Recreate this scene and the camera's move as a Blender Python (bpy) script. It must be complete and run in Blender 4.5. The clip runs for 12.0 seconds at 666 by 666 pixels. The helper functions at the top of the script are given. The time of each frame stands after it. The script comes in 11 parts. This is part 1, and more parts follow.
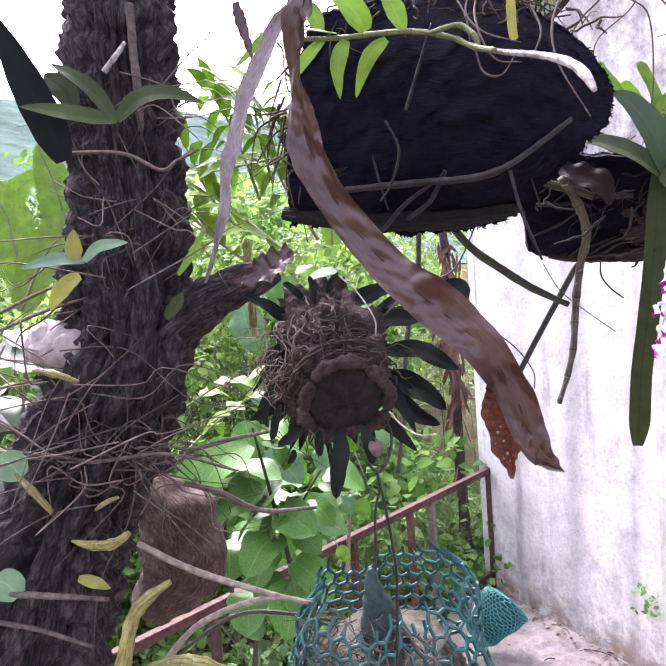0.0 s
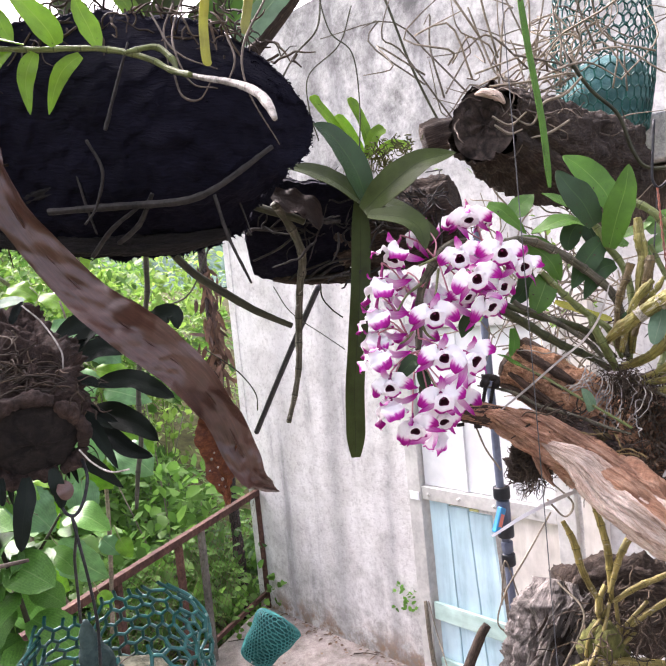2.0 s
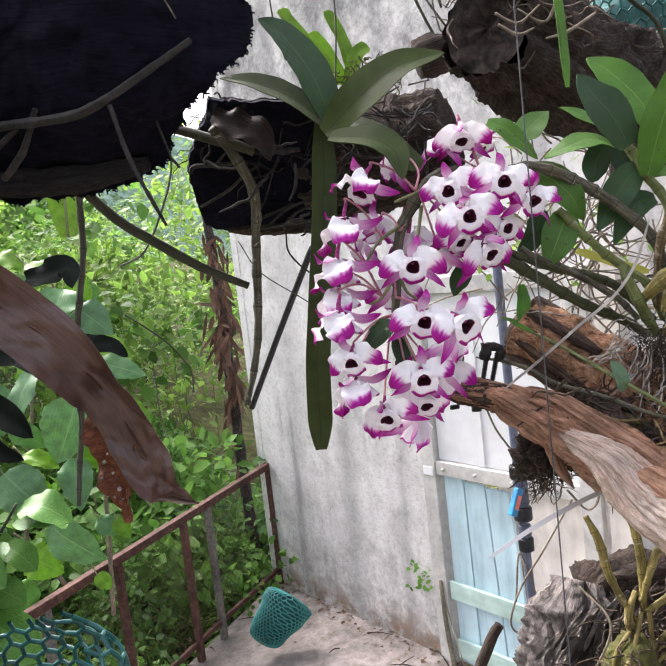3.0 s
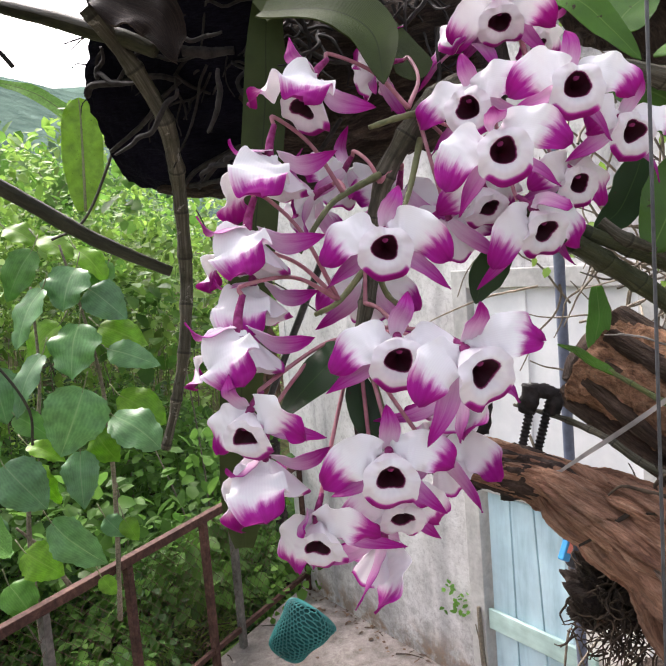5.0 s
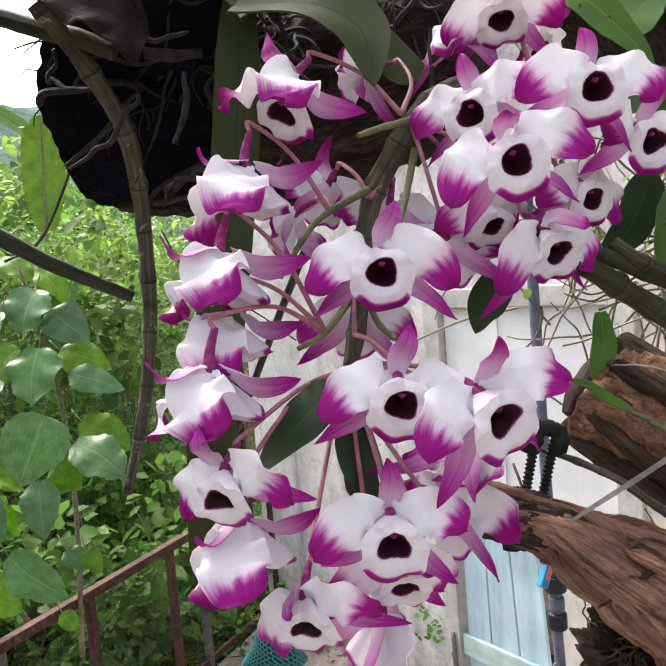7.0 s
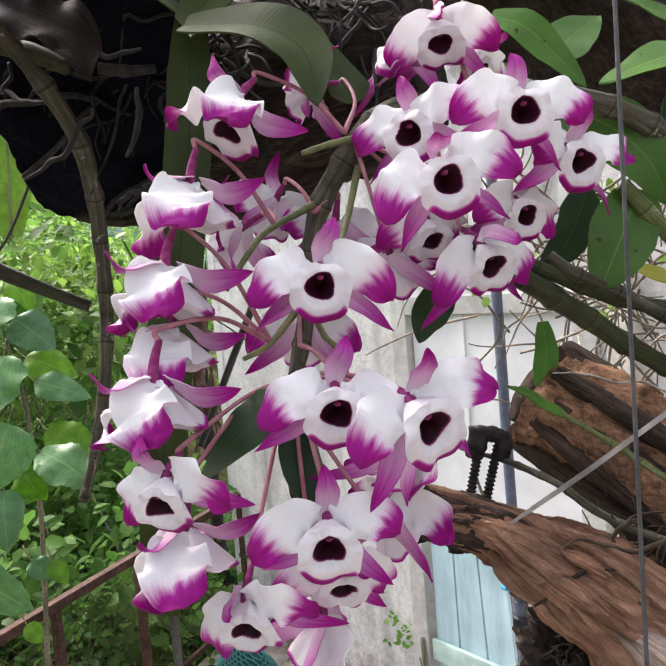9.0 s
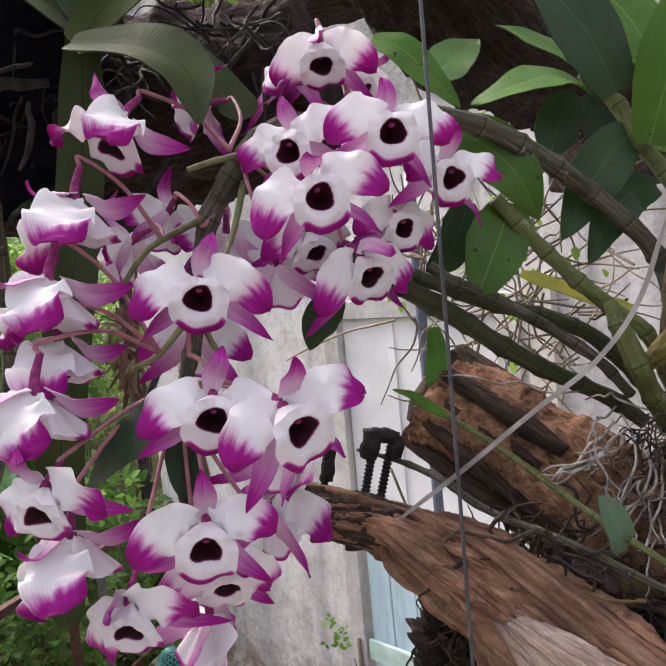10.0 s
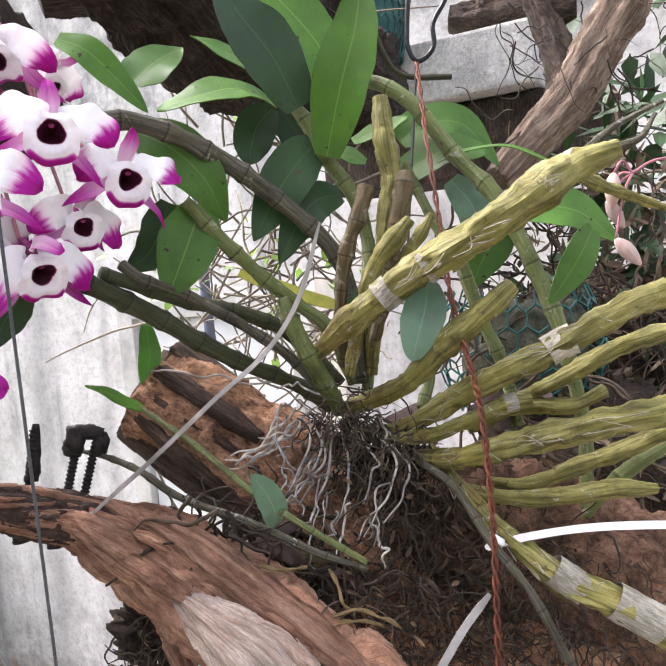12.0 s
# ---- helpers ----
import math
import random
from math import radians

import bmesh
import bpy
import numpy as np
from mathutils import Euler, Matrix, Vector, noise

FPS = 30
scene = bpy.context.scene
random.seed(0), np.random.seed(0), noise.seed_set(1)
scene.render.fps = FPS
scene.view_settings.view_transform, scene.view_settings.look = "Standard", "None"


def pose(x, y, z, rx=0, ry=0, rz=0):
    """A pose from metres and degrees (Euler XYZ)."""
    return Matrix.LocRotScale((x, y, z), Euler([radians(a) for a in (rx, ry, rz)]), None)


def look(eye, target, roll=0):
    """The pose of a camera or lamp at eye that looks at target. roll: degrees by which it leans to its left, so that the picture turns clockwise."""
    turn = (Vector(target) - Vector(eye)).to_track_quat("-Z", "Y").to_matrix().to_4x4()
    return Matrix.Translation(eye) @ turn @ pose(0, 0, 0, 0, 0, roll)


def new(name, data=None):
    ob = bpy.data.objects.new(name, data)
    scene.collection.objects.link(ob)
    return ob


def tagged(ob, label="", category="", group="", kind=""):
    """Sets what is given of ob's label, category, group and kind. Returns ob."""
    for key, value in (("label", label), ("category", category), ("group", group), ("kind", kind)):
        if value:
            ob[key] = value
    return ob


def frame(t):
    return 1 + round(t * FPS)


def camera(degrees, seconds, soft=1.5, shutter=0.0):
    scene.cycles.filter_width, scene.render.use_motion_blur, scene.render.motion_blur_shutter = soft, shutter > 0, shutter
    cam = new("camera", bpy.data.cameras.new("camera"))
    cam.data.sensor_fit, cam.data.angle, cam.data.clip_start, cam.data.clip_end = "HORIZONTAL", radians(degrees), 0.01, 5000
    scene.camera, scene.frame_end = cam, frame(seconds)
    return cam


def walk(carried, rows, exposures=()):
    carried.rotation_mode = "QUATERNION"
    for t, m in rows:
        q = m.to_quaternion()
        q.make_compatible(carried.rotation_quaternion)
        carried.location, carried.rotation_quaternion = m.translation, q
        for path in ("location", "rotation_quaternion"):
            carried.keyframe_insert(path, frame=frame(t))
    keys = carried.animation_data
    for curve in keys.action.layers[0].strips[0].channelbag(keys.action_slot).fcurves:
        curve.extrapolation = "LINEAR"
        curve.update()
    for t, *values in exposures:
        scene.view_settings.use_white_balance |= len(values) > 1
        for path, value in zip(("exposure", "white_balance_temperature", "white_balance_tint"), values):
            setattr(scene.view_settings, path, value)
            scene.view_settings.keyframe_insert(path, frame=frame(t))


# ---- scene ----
cam = camera(50.9, 12.0)
PATH = [
    (0, (0.0283, -0.0138, 2.2018), (-0.0644, 1.9802, 2.0783), -4.03),
    (0.5, (0.0634, -0.0287, 2.2023), (0.2576, 1.9571, 2.0646), -4.41),
    (1, (0.0804, -0.0407, 2.2069), (0.4258, 1.9248, 2.0747), -3.90),
    (1.5, (0.0944, -0.0407, 2.2068), (0.5380, 1.9049, 2.0735), -4.65),
    (2, (0.1072, -0.0054, 2.1965), (0.6529, 1.9155, 2.0860), -5.71),
    (2.5, (0.1478, 0.0871, 2.1832), (0.7845, 1.9781, 2.0474), -7.56),
    (3, (0.2432, 0.1939, 2.1638), (0.7174, 2.1275, 1.9731), -6.57),
    (3.2, (0.2891, 0.2290, 2.1673), (0.6590, 2.1841, 1.9657), -6.01),
    (4.8, (0.4050, 0.4818, 2.1509), (0.7199, 2.4468, 1.9519), -4.28),
    (5, (0.4099, 0.5089, 2.1495), (0.7256, 2.4725, 1.9385), -4.58),
    (5.5, (0.4118, 0.5468, 2.1543), (0.7598, 2.5075, 1.9690), -4.40),
    (6, (0.4137, 0.5628, 2.1556), (0.8238, 2.5130, 1.9867), -4.64),
    (6.5, (0.4097, 0.5648, 2.1527), (0.8208, 2.5149, 1.9848), -4.74),
    (8.5, (0.4168, 0.5518, 2.1563), (0.8653, 2.4956, 2.0129), -4.66),
    (9, (0.4218, 0.5478, 2.1552), (0.9120, 2.4809, 2.0044), -4.68),
    (9.5, (0.4298, 0.5368, 2.1559), (0.9974, 2.4490, 2.0091), -5.12),
    (10, (0.4449, 0.5229, 2.1565), (1.1043, 2.4047, 2.0025), -5.28),
    (10.5, (0.4579, 0.5089, 2.1561), (1.2306, 2.3466, 1.9953), -5.64),
    (11, (0.4770, 0.4910, 2.1536), (1.4040, 2.2526, 1.9601), -5.32),
    (11.5, (0.4930, 0.4722, 2.1501), (1.5334, 2.1693, 1.9564), -5.18),
    (12, (0.5071, 0.4653, 2.1489), (1.6245, 2.1117, 1.9475), -4.82),
]
walk(cam, [(t, look(eye, target, roll)) for t, eye, target, roll in PATH], [(0.0, 2.58, 6050, 36), (1.0, 2.38, 6300, 30), (2.0, 2.22, 6500, 24), (3.0, 1.90, 6500, 18), (5.0, 1.74, 6600, 18), (5.5, 1.68, 6600, 17), (6.5, 1.70, 6650, 16), (8.5, 1.76, 6650, 15), (9.0, 1.73, 6650, 15), (9.5, 1.55, 6650, 17), (10.0, 1.48, 6650, 20), (10.5, 1.63, 6600, 22), (11.0, 1.80, 6550, 20), (12.0, 2.20, 6500, 18)])

# ---- light ----
SUN_EL, SUN_AZ = 50.0, 335.0
world = bpy.data.worlds.new("overcast_sky")
scene.world = world
world.use_nodes = True
wn, wl = world.node_tree.nodes, world.node_tree.links
sky = wn.new("ShaderNodeTexSky")
sky.sky_type, sky.sun_disc = "NISHITA", False
sky.sun_elevation, sky.sun_rotation = radians(SUN_EL), radians(SUN_AZ)
sky.air_density, sky.dust_density, sky.ozone_density = 1.0, 6.0, 1.0
soft_sky = wn.new("ShaderNodeHueSaturation")
soft_sky.inputs["Saturation"].default_value = 0.4
wl.new(sky.outputs[0], soft_sky.inputs["Color"])
wl.new(soft_sky.outputs[0], wn["Background"].inputs[0])
wn["Background"].inputs[1].default_value = 0.15
sun = new("sun", bpy.data.lights.new("sun", "SUN"))
sun.data.energy, sun.data.angle, sun.data.color = 1.65, radians(42), (1.0, 0.985, 0.97)
sun.matrix_world = look((0, 0, 0), (math.sin(radians(SUN_AZ)) * -math.cos(radians(SUN_EL)), -math.cos(radians(SUN_AZ)) * math.cos(radians(SUN_EL)), -math.sin(radians(SUN_EL))))


# ---- geometry helpers ----
class Geo:
    """Vertices, faces and one uv a vertex, gathered for one mesh."""

    def __init__(self):
        self.v, self.f, self.uv = [], [], []

    def grid(self, pts, uvs, wrap=False, flip=False):
        rows, cols = len(pts), len(pts[0])
        o = len(self.v)
        for r in range(rows):
            for c in range(cols):
                self.v.append(tuple(pts[r][c]))
                self.uv.append(tuple(uvs[r][c]))
        for r in range(rows - 1):
            for c in range(cols - 1):
                q = (o + r * cols + c, o + r * cols + c + 1, o + (r + 1) * cols + c + 1, o + (r + 1) * cols + c)
                self.f.append(q[::-1] if flip else q)
        return o

    def box(self, lo, hi, m=None):
        o = len(self.v)
        for x in (lo[0], hi[0]):
            for y in (lo[1], hi[1]):
                for z in (lo[2], hi[2]):
                    p = Vector((x, y, z))
                    self.v.append(tuple(m @ p if m else p))
                    self.uv.append((x + y, z))
        for q in ((0, 1, 3, 2), (4, 6, 7, 5), (0, 4, 5, 1), (2, 3, 7, 6), (0, 2, 6, 4), (1, 5, 7, 3)):
            self.f.append(tuple(o + i for i in q))


def mesh_from(name, g, mat, smooth=True):
    me = bpy.data.meshes.new(name)
    me.from_pydata(g.v, [], g.f)
    layer = me.uv_layers.new(name="UVMap")
    idx = np.empty(len(me.loops), dtype=np.int32)
    me.loops.foreach_get("vertex_index", idx)
    layer.data.foreach_set("uv", np.array(g.uv, dtype=np.float32)[idx].ravel())
    if smooth:
        me.shade_smooth()
    if mat:
        me.materials.append(mat)
    return me


# the frames in which the groups of things are laid out: the plants by the blooms, those by the tree, those by the hollow log
BLOOM_SIDE = Matrix.Identity(4)
TREE_SIDE = pose(0.0341, 0.1131, -0.0329, 1.238, -1.140, -2.514)
LOG_SIDE = pose(0.0358, 0.1012, -0.0339, 1.311, -1.401, -2.437)
def nearer(k, side=TREE_SIDE, c=(0.065, -0.02, 2.20)):
    """The same layout drawn towards a point, at first the start of the way."""
    c = Vector(c)
    return Matrix.Translation(c) @ Matrix.Scale(k, 4) @ Matrix.Translation(-c) @ side


LAID = BLOOM_SIDE


def thing(name, base, label, category, group="", kind=""):
    ob = new(name)
    ob.empty_display_size = 0.05
    ob["base"] = tuple(float(c) for c in base)
    ob.matrix_world = LAID @ Matrix.Translation(base)
    return tagged(ob, label, category, group, kind)


def part(name, g, mat, parent, label="", smooth=True, kind="", bevel=0.0):
    """One mesh under a thing (an Empty) or under a part; its vertices are in the world."""
    ob = new(name, mesh_from(name, g, mat, smooth))
    ob.parent = parent
    if parent.type == "EMPTY":
        ob.matrix_parent_inverse = Matrix.Translation(-Vector(parent["base"]))
    else:
        ob.matrix_parent_inverse = Matrix.Translation(-Vector(parent.get("origin", (0, 0, 0))))
    if bevel:
        b = ob.modifiers.new("bevel", "BEVEL")
        b.width, b.segments, b.limit_method = bevel, 2, "ANGLE"
    return tagged(ob, label, kind=kind)


def single(name, g, mat, label, category, group="", kind="", smooth=True, bevel=0.0):
    """A thing of one mesh, with its origin at the middle of its foot."""
    a = np.array(g.v)
    o = np.array([a[:, 0].mean(), a[:, 1].mean(), a[:, 2].min()])
    g.v = [tuple(p) for p in a - o]
    ob = new(name, mesh_from(name, g, mat, smooth))
    ob.matrix_world = LAID @ Matrix.Translation(o)
    ob["origin"] = tuple(float(c) for c in o)
    if bevel:
        b = ob.modifiers.new("bevel", "BEVEL")
        b.width, b.segments, b.limit_method = bevel, 2, "ANGLE"
    return tagged(ob, label, category, group, kind)


def path(pts, n):
    """A smooth line of n points through the given ones."""
    p = np.array(pts, dtype=float)
    if len(p) == 2:
        return p[0] + np.linspace(0, 1, n)[:, None] * (p[1] - p[0])
    q = np.vstack([2 * p[0] - p[1], p, 2 * p[-1] - p[-2]])
    t = np.linspace(0, len(p) - 1 - 1e-9, n)
    i = t.astype(int)
    u = (t - i)[:, None]
    a, b, c, d = q[i], q[i + 1], q[i + 2], q[i + 3]
    return 0.5 * (2 * b + (c - a) * u + (2 * a - 5 * b + 4 * c - d) * u ** 2 + (3 * b - 3 * c + d - a) * u ** 3)


def frames_along(c):
    t = np.gradient(c, axis=0)
    t /= np.linalg.norm(t, axis=1)[:, None] + 1e-12
    ref = np.array([0, 0, 1.0]) if abs(t[0][2]) < 0.9 else np.array([1.0, 0, 0])
    side = np.cross(t[0], ref)
    out = []
    for k in t:
        side = side - k * (side @ k)
        side /= np.linalg.norm(side) + 1e-12
        out.append((side.copy(), np.cross(side, k)))
    return t, out


def tube(g, pts, rad, n=24, k=8, rough=0.0, freq=30.0, furrow=0.0, cells=9, node=0.0, swell=0.15, flat=1.0, caps=True, seed=0.0):
    """A round body along a line: rad as one radius or several along it; rough and furrow shape bark, node the joints of a cane."""
    c = path(pts, n)
    r = np.interp(np.linspace(0, 1, n), np.linspace(0, 1, len(rad)), rad) if hasattr(rad, "__len__") else np.full(n, rad)
    s = np.concatenate([[0], np.cumsum(np.linalg.norm(np.diff(c, axis=0), axis=1))])
    if node:
        ph = (s / node + seed) % 1.0
        r = r * (1 + swell * np.exp(-((ph - 0.5) / 0.07) ** 2) - 0.5 * swell * np.exp(-(np.minimum(ph, 1 - ph) / 0.3) ** 2))
    t, fr = frames_along(c)
    circ = 2 * math.pi * float(np.mean(r))
    rows, uvs = [], []
    for i in range(n):
        a, b = fr[i]
        row, uv = [], []
        for j in range(k + 1):
            w = 2 * math.pi * (j % k) / k
            d = math.cos(w) * a + math.sin(w) * b * flat
            q = r[i]
            p = c[i] + d * q
            if furrow:
                x = Vector((math.cos(w) * cells / 6, math.sin(w) * cells / 6, s[i] * freq * 0.22 + seed))
                h = noise.noise(x) + 0.5 * noise.noise(x * 2.3)
                q *= 1 + furrow * (1 - 2.2 * min(abs(h) * 2.0, 1.0) ** 0.6 * 0.5 - 0.4) * -1
            if rough:
                q *= 1 + rough * noise.fractal(Vector(p * freq) + Vector((seed, 0, 0)), 0.7, 2.1, 4)
            row.append(c[i] + d * q)
            uv.append((j / k, s[i] / node + seed) if node else (circ * j / k, s[i] + seed))
        rows.append(row)
        uvs.append(uv)
    o = g.grid(rows, uvs)
    if caps:
        for i, rev in ((0, False), (n - 1, True)):
            m = len(g.v)
            g.v.append(tuple(np.mean(np.array(rows[i][:-1]), axis=0)))
            g.uv.append(uvs[i][0])
            for j in range(k):
                q = (o + i * (k + 1) + j, o + i * (k + 1) + j + 1, m)
                g.f.append(q[::-1] if not rev else q)
    return g


SHAPES = {
    "lance": lambda v: max(0.0, math.sin(math.pi * min(1, v * 0.93 + 0.07) ** 0.85)) ** 0.75,
    "oval": lambda v: max(0.0, math.sin(math.pi * (0.04 + 0.96 * v) ** 0.9)) ** 0.55,
    "strap": lambda v: min(1.0, 0.55 + 2.2 * v) * min(1.0, (1.02 - v) * 9) ** 0.5,
    "petal": lambda v: max(0.0, math.sin(math.pi * (0.05 + 0.95 * v) ** 1.32)) ** 0.54,
    "sepal": lambda v: max(0.0, math.sin(math.pi * (0.12 + 0.88 * v) ** 0.95)) ** 0.8,
    "deadleaf": lambda v: (0.36 + 0.44 * min(1, v * 1.9) ** 1.3 - 0.10 * max(0.0, min(1, (v - 0.60) * 6)) + 0.30 * max(0.0, min(1, (v - 0.74) * 9))) * min(1.0, max(0.0, 1.0 - v) * 4.2) ** 1.15 * (1 + 0.10 * math.sin(v * 23)),
    "ovate": lambda v: 0.92 * max(0.0, math.sin(math.pi * (0.03 + 0.97 * v) ** 0.72)) ** 0.85 * (1 + 0.05 * math.sin(v * 60)),
    "heart": lambda v: max(0.0, math.sin(math.pi * (0.1 + 0.9 * v) ** 0.62)) ** 0.8,
}


def blade(g, pts, width, up, n=18, m=8, shape="lance", fold=0.15, wave=0.0, waves=5.0, thick=0.0005, curl=0.0, seed=0.0, twist=0.0, crumple=0.0):
    """A leaf or petal with two faces and a rim: width is its greatest half width, up the way its face looks."""
    c = path(pts, n)
    t = np.gradient(c, axis=0)
    t /= np.linalg.norm(t, axis=1)[:, None] + 1e-12
    up = np.array(up, dtype=float)
    top, low, uvs = [], [], []
    for i in range(n):
        v = i / (n - 1)
        side = np.cross(t[i], up)
        side /= np.linalg.norm(side) + 1e-9
        nn = np.cross(side, t[i])
        if twist:
            a = twist * v
            side, nn = side * math.cos(a) + nn * math.sin(a), nn * math.cos(a) - side * math.sin(a)
        w = width * SHAPES[shape](v) + width * 0.02
        ra, rb, uv = [], [], []
        for j in range(m + 1):
            s = 2 * j / m - 1
            edge = abs(s) ** 2
            ruffle = wave * width * edge * (math.sin(v * waves * 6.28 + seed * 7 + (1.7 if s > 0 else 0)) + 0.6 * noise.noise(Vector((v * 6 + seed, s * 2, seed * 3))))
            p = c[i] + side * s * w * (1 + 0.06 * noise.noise(Vector((v * 9, s, seed)))) + nn * (fold * abs(s) * w - curl * edge * w + ruffle)
            if crumple:
                p = p + nn * width * crumple * (noise.noise(Vector((v * 34 + s * 1.2, s * 1.1, seed))) + 0.5 * noise.noise(Vector((v * 80, s * 3, seed + 3))))
                p = p + side * width * crumple * 0.22 * noise.noise(Vector((v * 16, seed, 1)))
            ra.append(p + nn * thick * 0.5)
            rb.append(p - nn * thick * 0.5)
            uv.append((0.5 + 0.5 * s, v))
        top.append(ra)
        low.append(rb)
        uvs.append(uv)
    g.grid(top, uvs, flip=True)
    g.grid(low, uvs)
    for row, fl in (([x[0] for x in top], False), ([x[-1] for x in top], True)):
        other = [x[0] for x in low] if not fl else [x[-1] for x in low]
        u = [[(0.0 if not fl else 1.0, i / (n - 1))] * 2 for i in range(n)]
        g.grid([[a, b] for a, b in zip(row, other)], u, flip=fl)
    return g


def rnd(a, b):
    return random.uniform(a, b)


def unit(v):
    v = np.array(v, dtype=float)
    return v / (np.linalg.norm(v) + 1e-12)


# ---- materials ----
def tree_of(name):
    m = bpy.data.materials.new(name)
    m.use_nodes = True
    return m, m.node_tree.nodes, m.node_tree.links, m.node_tree.nodes["Principled BSDF"]


def ramp_node(nd, stops):
    r = nd.new("ShaderNodeValToRGB")
    e = r.color_ramp.elements
    while len(e) < len(stops):
        e.new(0.5)
    for el, (p, c) in zip(e, stops):
        el.position, el.color = p, (*c, 1) if len(c) == 3 else c
    return r


def mix_node(nd, lk, kind, fac, a, b):
    x = nd.new("ShaderNodeMix")
    x.data_type, x.blend_type = "RGBA", kind
    for sock, val in ((x.inputs[0], fac), (x.inputs[6], a), (x.inputs[7], b)):
        if isinstance(val, (int, float)):
            sock.default_value = val
        elif isinstance(val, tuple):
            sock.default_value = (*val, 1)
        else:
            lk.new(val, sock)
    return x.outputs[2]


def noise_node(nd, lk, vec, scale, detail=6, rough=0.6, distortion=0.0):
    t = nd.new("ShaderNodeTexNoise")
    t.inputs["Scale"].default_value, t.inputs["Detail"].default_value = scale, detail
    t.inputs["Roughness"].default_value, t.inputs["Distortion"].default_value = rough, distortion
    lk.new(vec, t.inputs["Vector"])
    return t.outputs["Fac"]


def stuff(name, stops, scale=60, stretch=(1, 1, 1), coord="Object", rough=0.75, bump=0.5, dist=0.003, big=5.0, dark=0.6, light=1.15, thin=0.0, metal=0.0, spec=0.3, vary=0.15, island=False, cracks=0.0, grit=0.0, micro=None):
    """A surface with fine grain and large blotches; thin lets light through."""
    m, nd, lk, bs = tree_of(name)
    tc = nd.new("ShaderNodeTexCoord")
    mp = nd.new("ShaderNodeMapping")
    mp.inputs["Scale"].default_value = stretch
    lk.new(tc.outputs[coord], mp.inputs["Vector"])
    fine = noise_node(nd, lk, mp.outputs[0], scale, 8, 0.65, 0.3)
    r = ramp_node(nd, stops)
    lk.new(fine, r.inputs[0])
    blot = noise_node(nd, lk, tc.outputs["Object"], big, 5, 0.6)
    br = ramp_node(nd, [(0.32, (dark,) * 3), (0.68, (light,) * 3)])
    lk.new(blot, br.inputs[0])
    col = mix_node(nd, lk, "MULTIPLY", 1.0, r.outputs[0], br.outputs[0])
    if grit:
        gn = noise_node(nd, lk, mp.outputs[0], scale * 3.1, 10, 0.8, 0.5)
        gr = ramp_node(nd, [(0.36, (1 - grit,) * 3), (0.52, (1, 1, 1)), (0.72, (1 + 0.5 * grit,) * 3)])
        lk.new(gn, gr.inputs[0])
        col = mix_node(nd, lk, "MULTIPLY", 1.0, col, gr.outputs[0])
    micro = micro if micro is not None else (0.35 if grit else 0.0)
    if micro:
        un = noise_node(nd, lk, mp.outputs[0], scale * 13, 6, 0.75, 0.2)
        ur = ramp_node(nd, [(0.36, (1 - micro,) * 3), (0.5, (1, 1, 1)), (0.66, (1 + 0.6 * micro,) * 3)])
        lk.new(un, ur.inputs[0])
        col = mix_node(nd, lk, "MULTIPLY", 1.0, col, ur.outputs[0])
    if cracks:
        cv = nd.new("ShaderNodeTexVoronoi")
        cv.feature = "DISTANCE_TO_EDGE"
        cv.inputs["Scale"].default_value = cracks
        wob = noise_node(nd, lk, mp.outputs[0], cracks * 0.7, 4, 0.6)
        wa = nd.new("ShaderNodeVectorMath")
        wa.operation = "MULTIPLY_ADD"
        lk.new(wob, wa.inputs[0])
        wa.inputs[1].default_value = (1.4 / cracks,) * 3
        lk.new(mp.outputs[0], wa.inputs[2])
        lk.new(wa.outputs[0], cv.inputs["Vector"])
        ck = ramp_node(nd, [(0.0, (0.18, 0.16, 0.15)), (0.12, (1, 1, 1))])
        lk.new(cv.outputs["Distance"], ck.inputs[0])
        col = mix_node(nd, lk, "MULTIPLY", 0.8, col, ck.outputs[0])
    if vary:
        src = nd.new("ShaderNodeNewGeometry").outputs["Random Per Island"] if island else nd.new("ShaderNodeObjectInfo").outputs["Random"]
        vr = ramp_node(nd, [(0.0, (1 - vary,) * 3), (1.0, (1 + vary, 1 + vary * 0.9, 1 + vary * 0.6))])
        lk.new(src, vr.inputs[0])
        col = mix_node(nd, lk, "MULTIPLY", 1.0, col, vr.outputs[0])
    lk.new(col, bs.inputs["Base Color"])
    bs.inputs["Roughness"].default_value, bs.inputs["Metallic"].default_value = rough, metal
    bs.inputs["Specular IOR Level"].default_value = spec
    if bump:
        bp = nd.new("ShaderNodeBump")
        bp.inputs["Strength"].default_value, bp.inputs["Distance"].default_value = bump, dist
        hgt = fine
        if cracks:
            mm = nd.new("ShaderNodeMath")
            mm.operation = "ADD"
            lk.new(fine, mm.inputs[0])
            lk.new(cv.outputs["Distance"], mm.inputs[1])
            hgt = mm.outputs[0]
        if micro:
            ma = nd.new("ShaderNodeMath")
            ma.operation = "MULTIPLY_ADD"
            lk.new(un, ma.inputs[0])
            ma.inputs[1].default_value = 0.22
            lk.new(hgt, ma.inputs[2])
            hgt = ma.outputs[0]
        lk.new(hgt, bp.inputs["Height"])
        lk.new(bp.outputs[0], bs.inputs["Normal"])
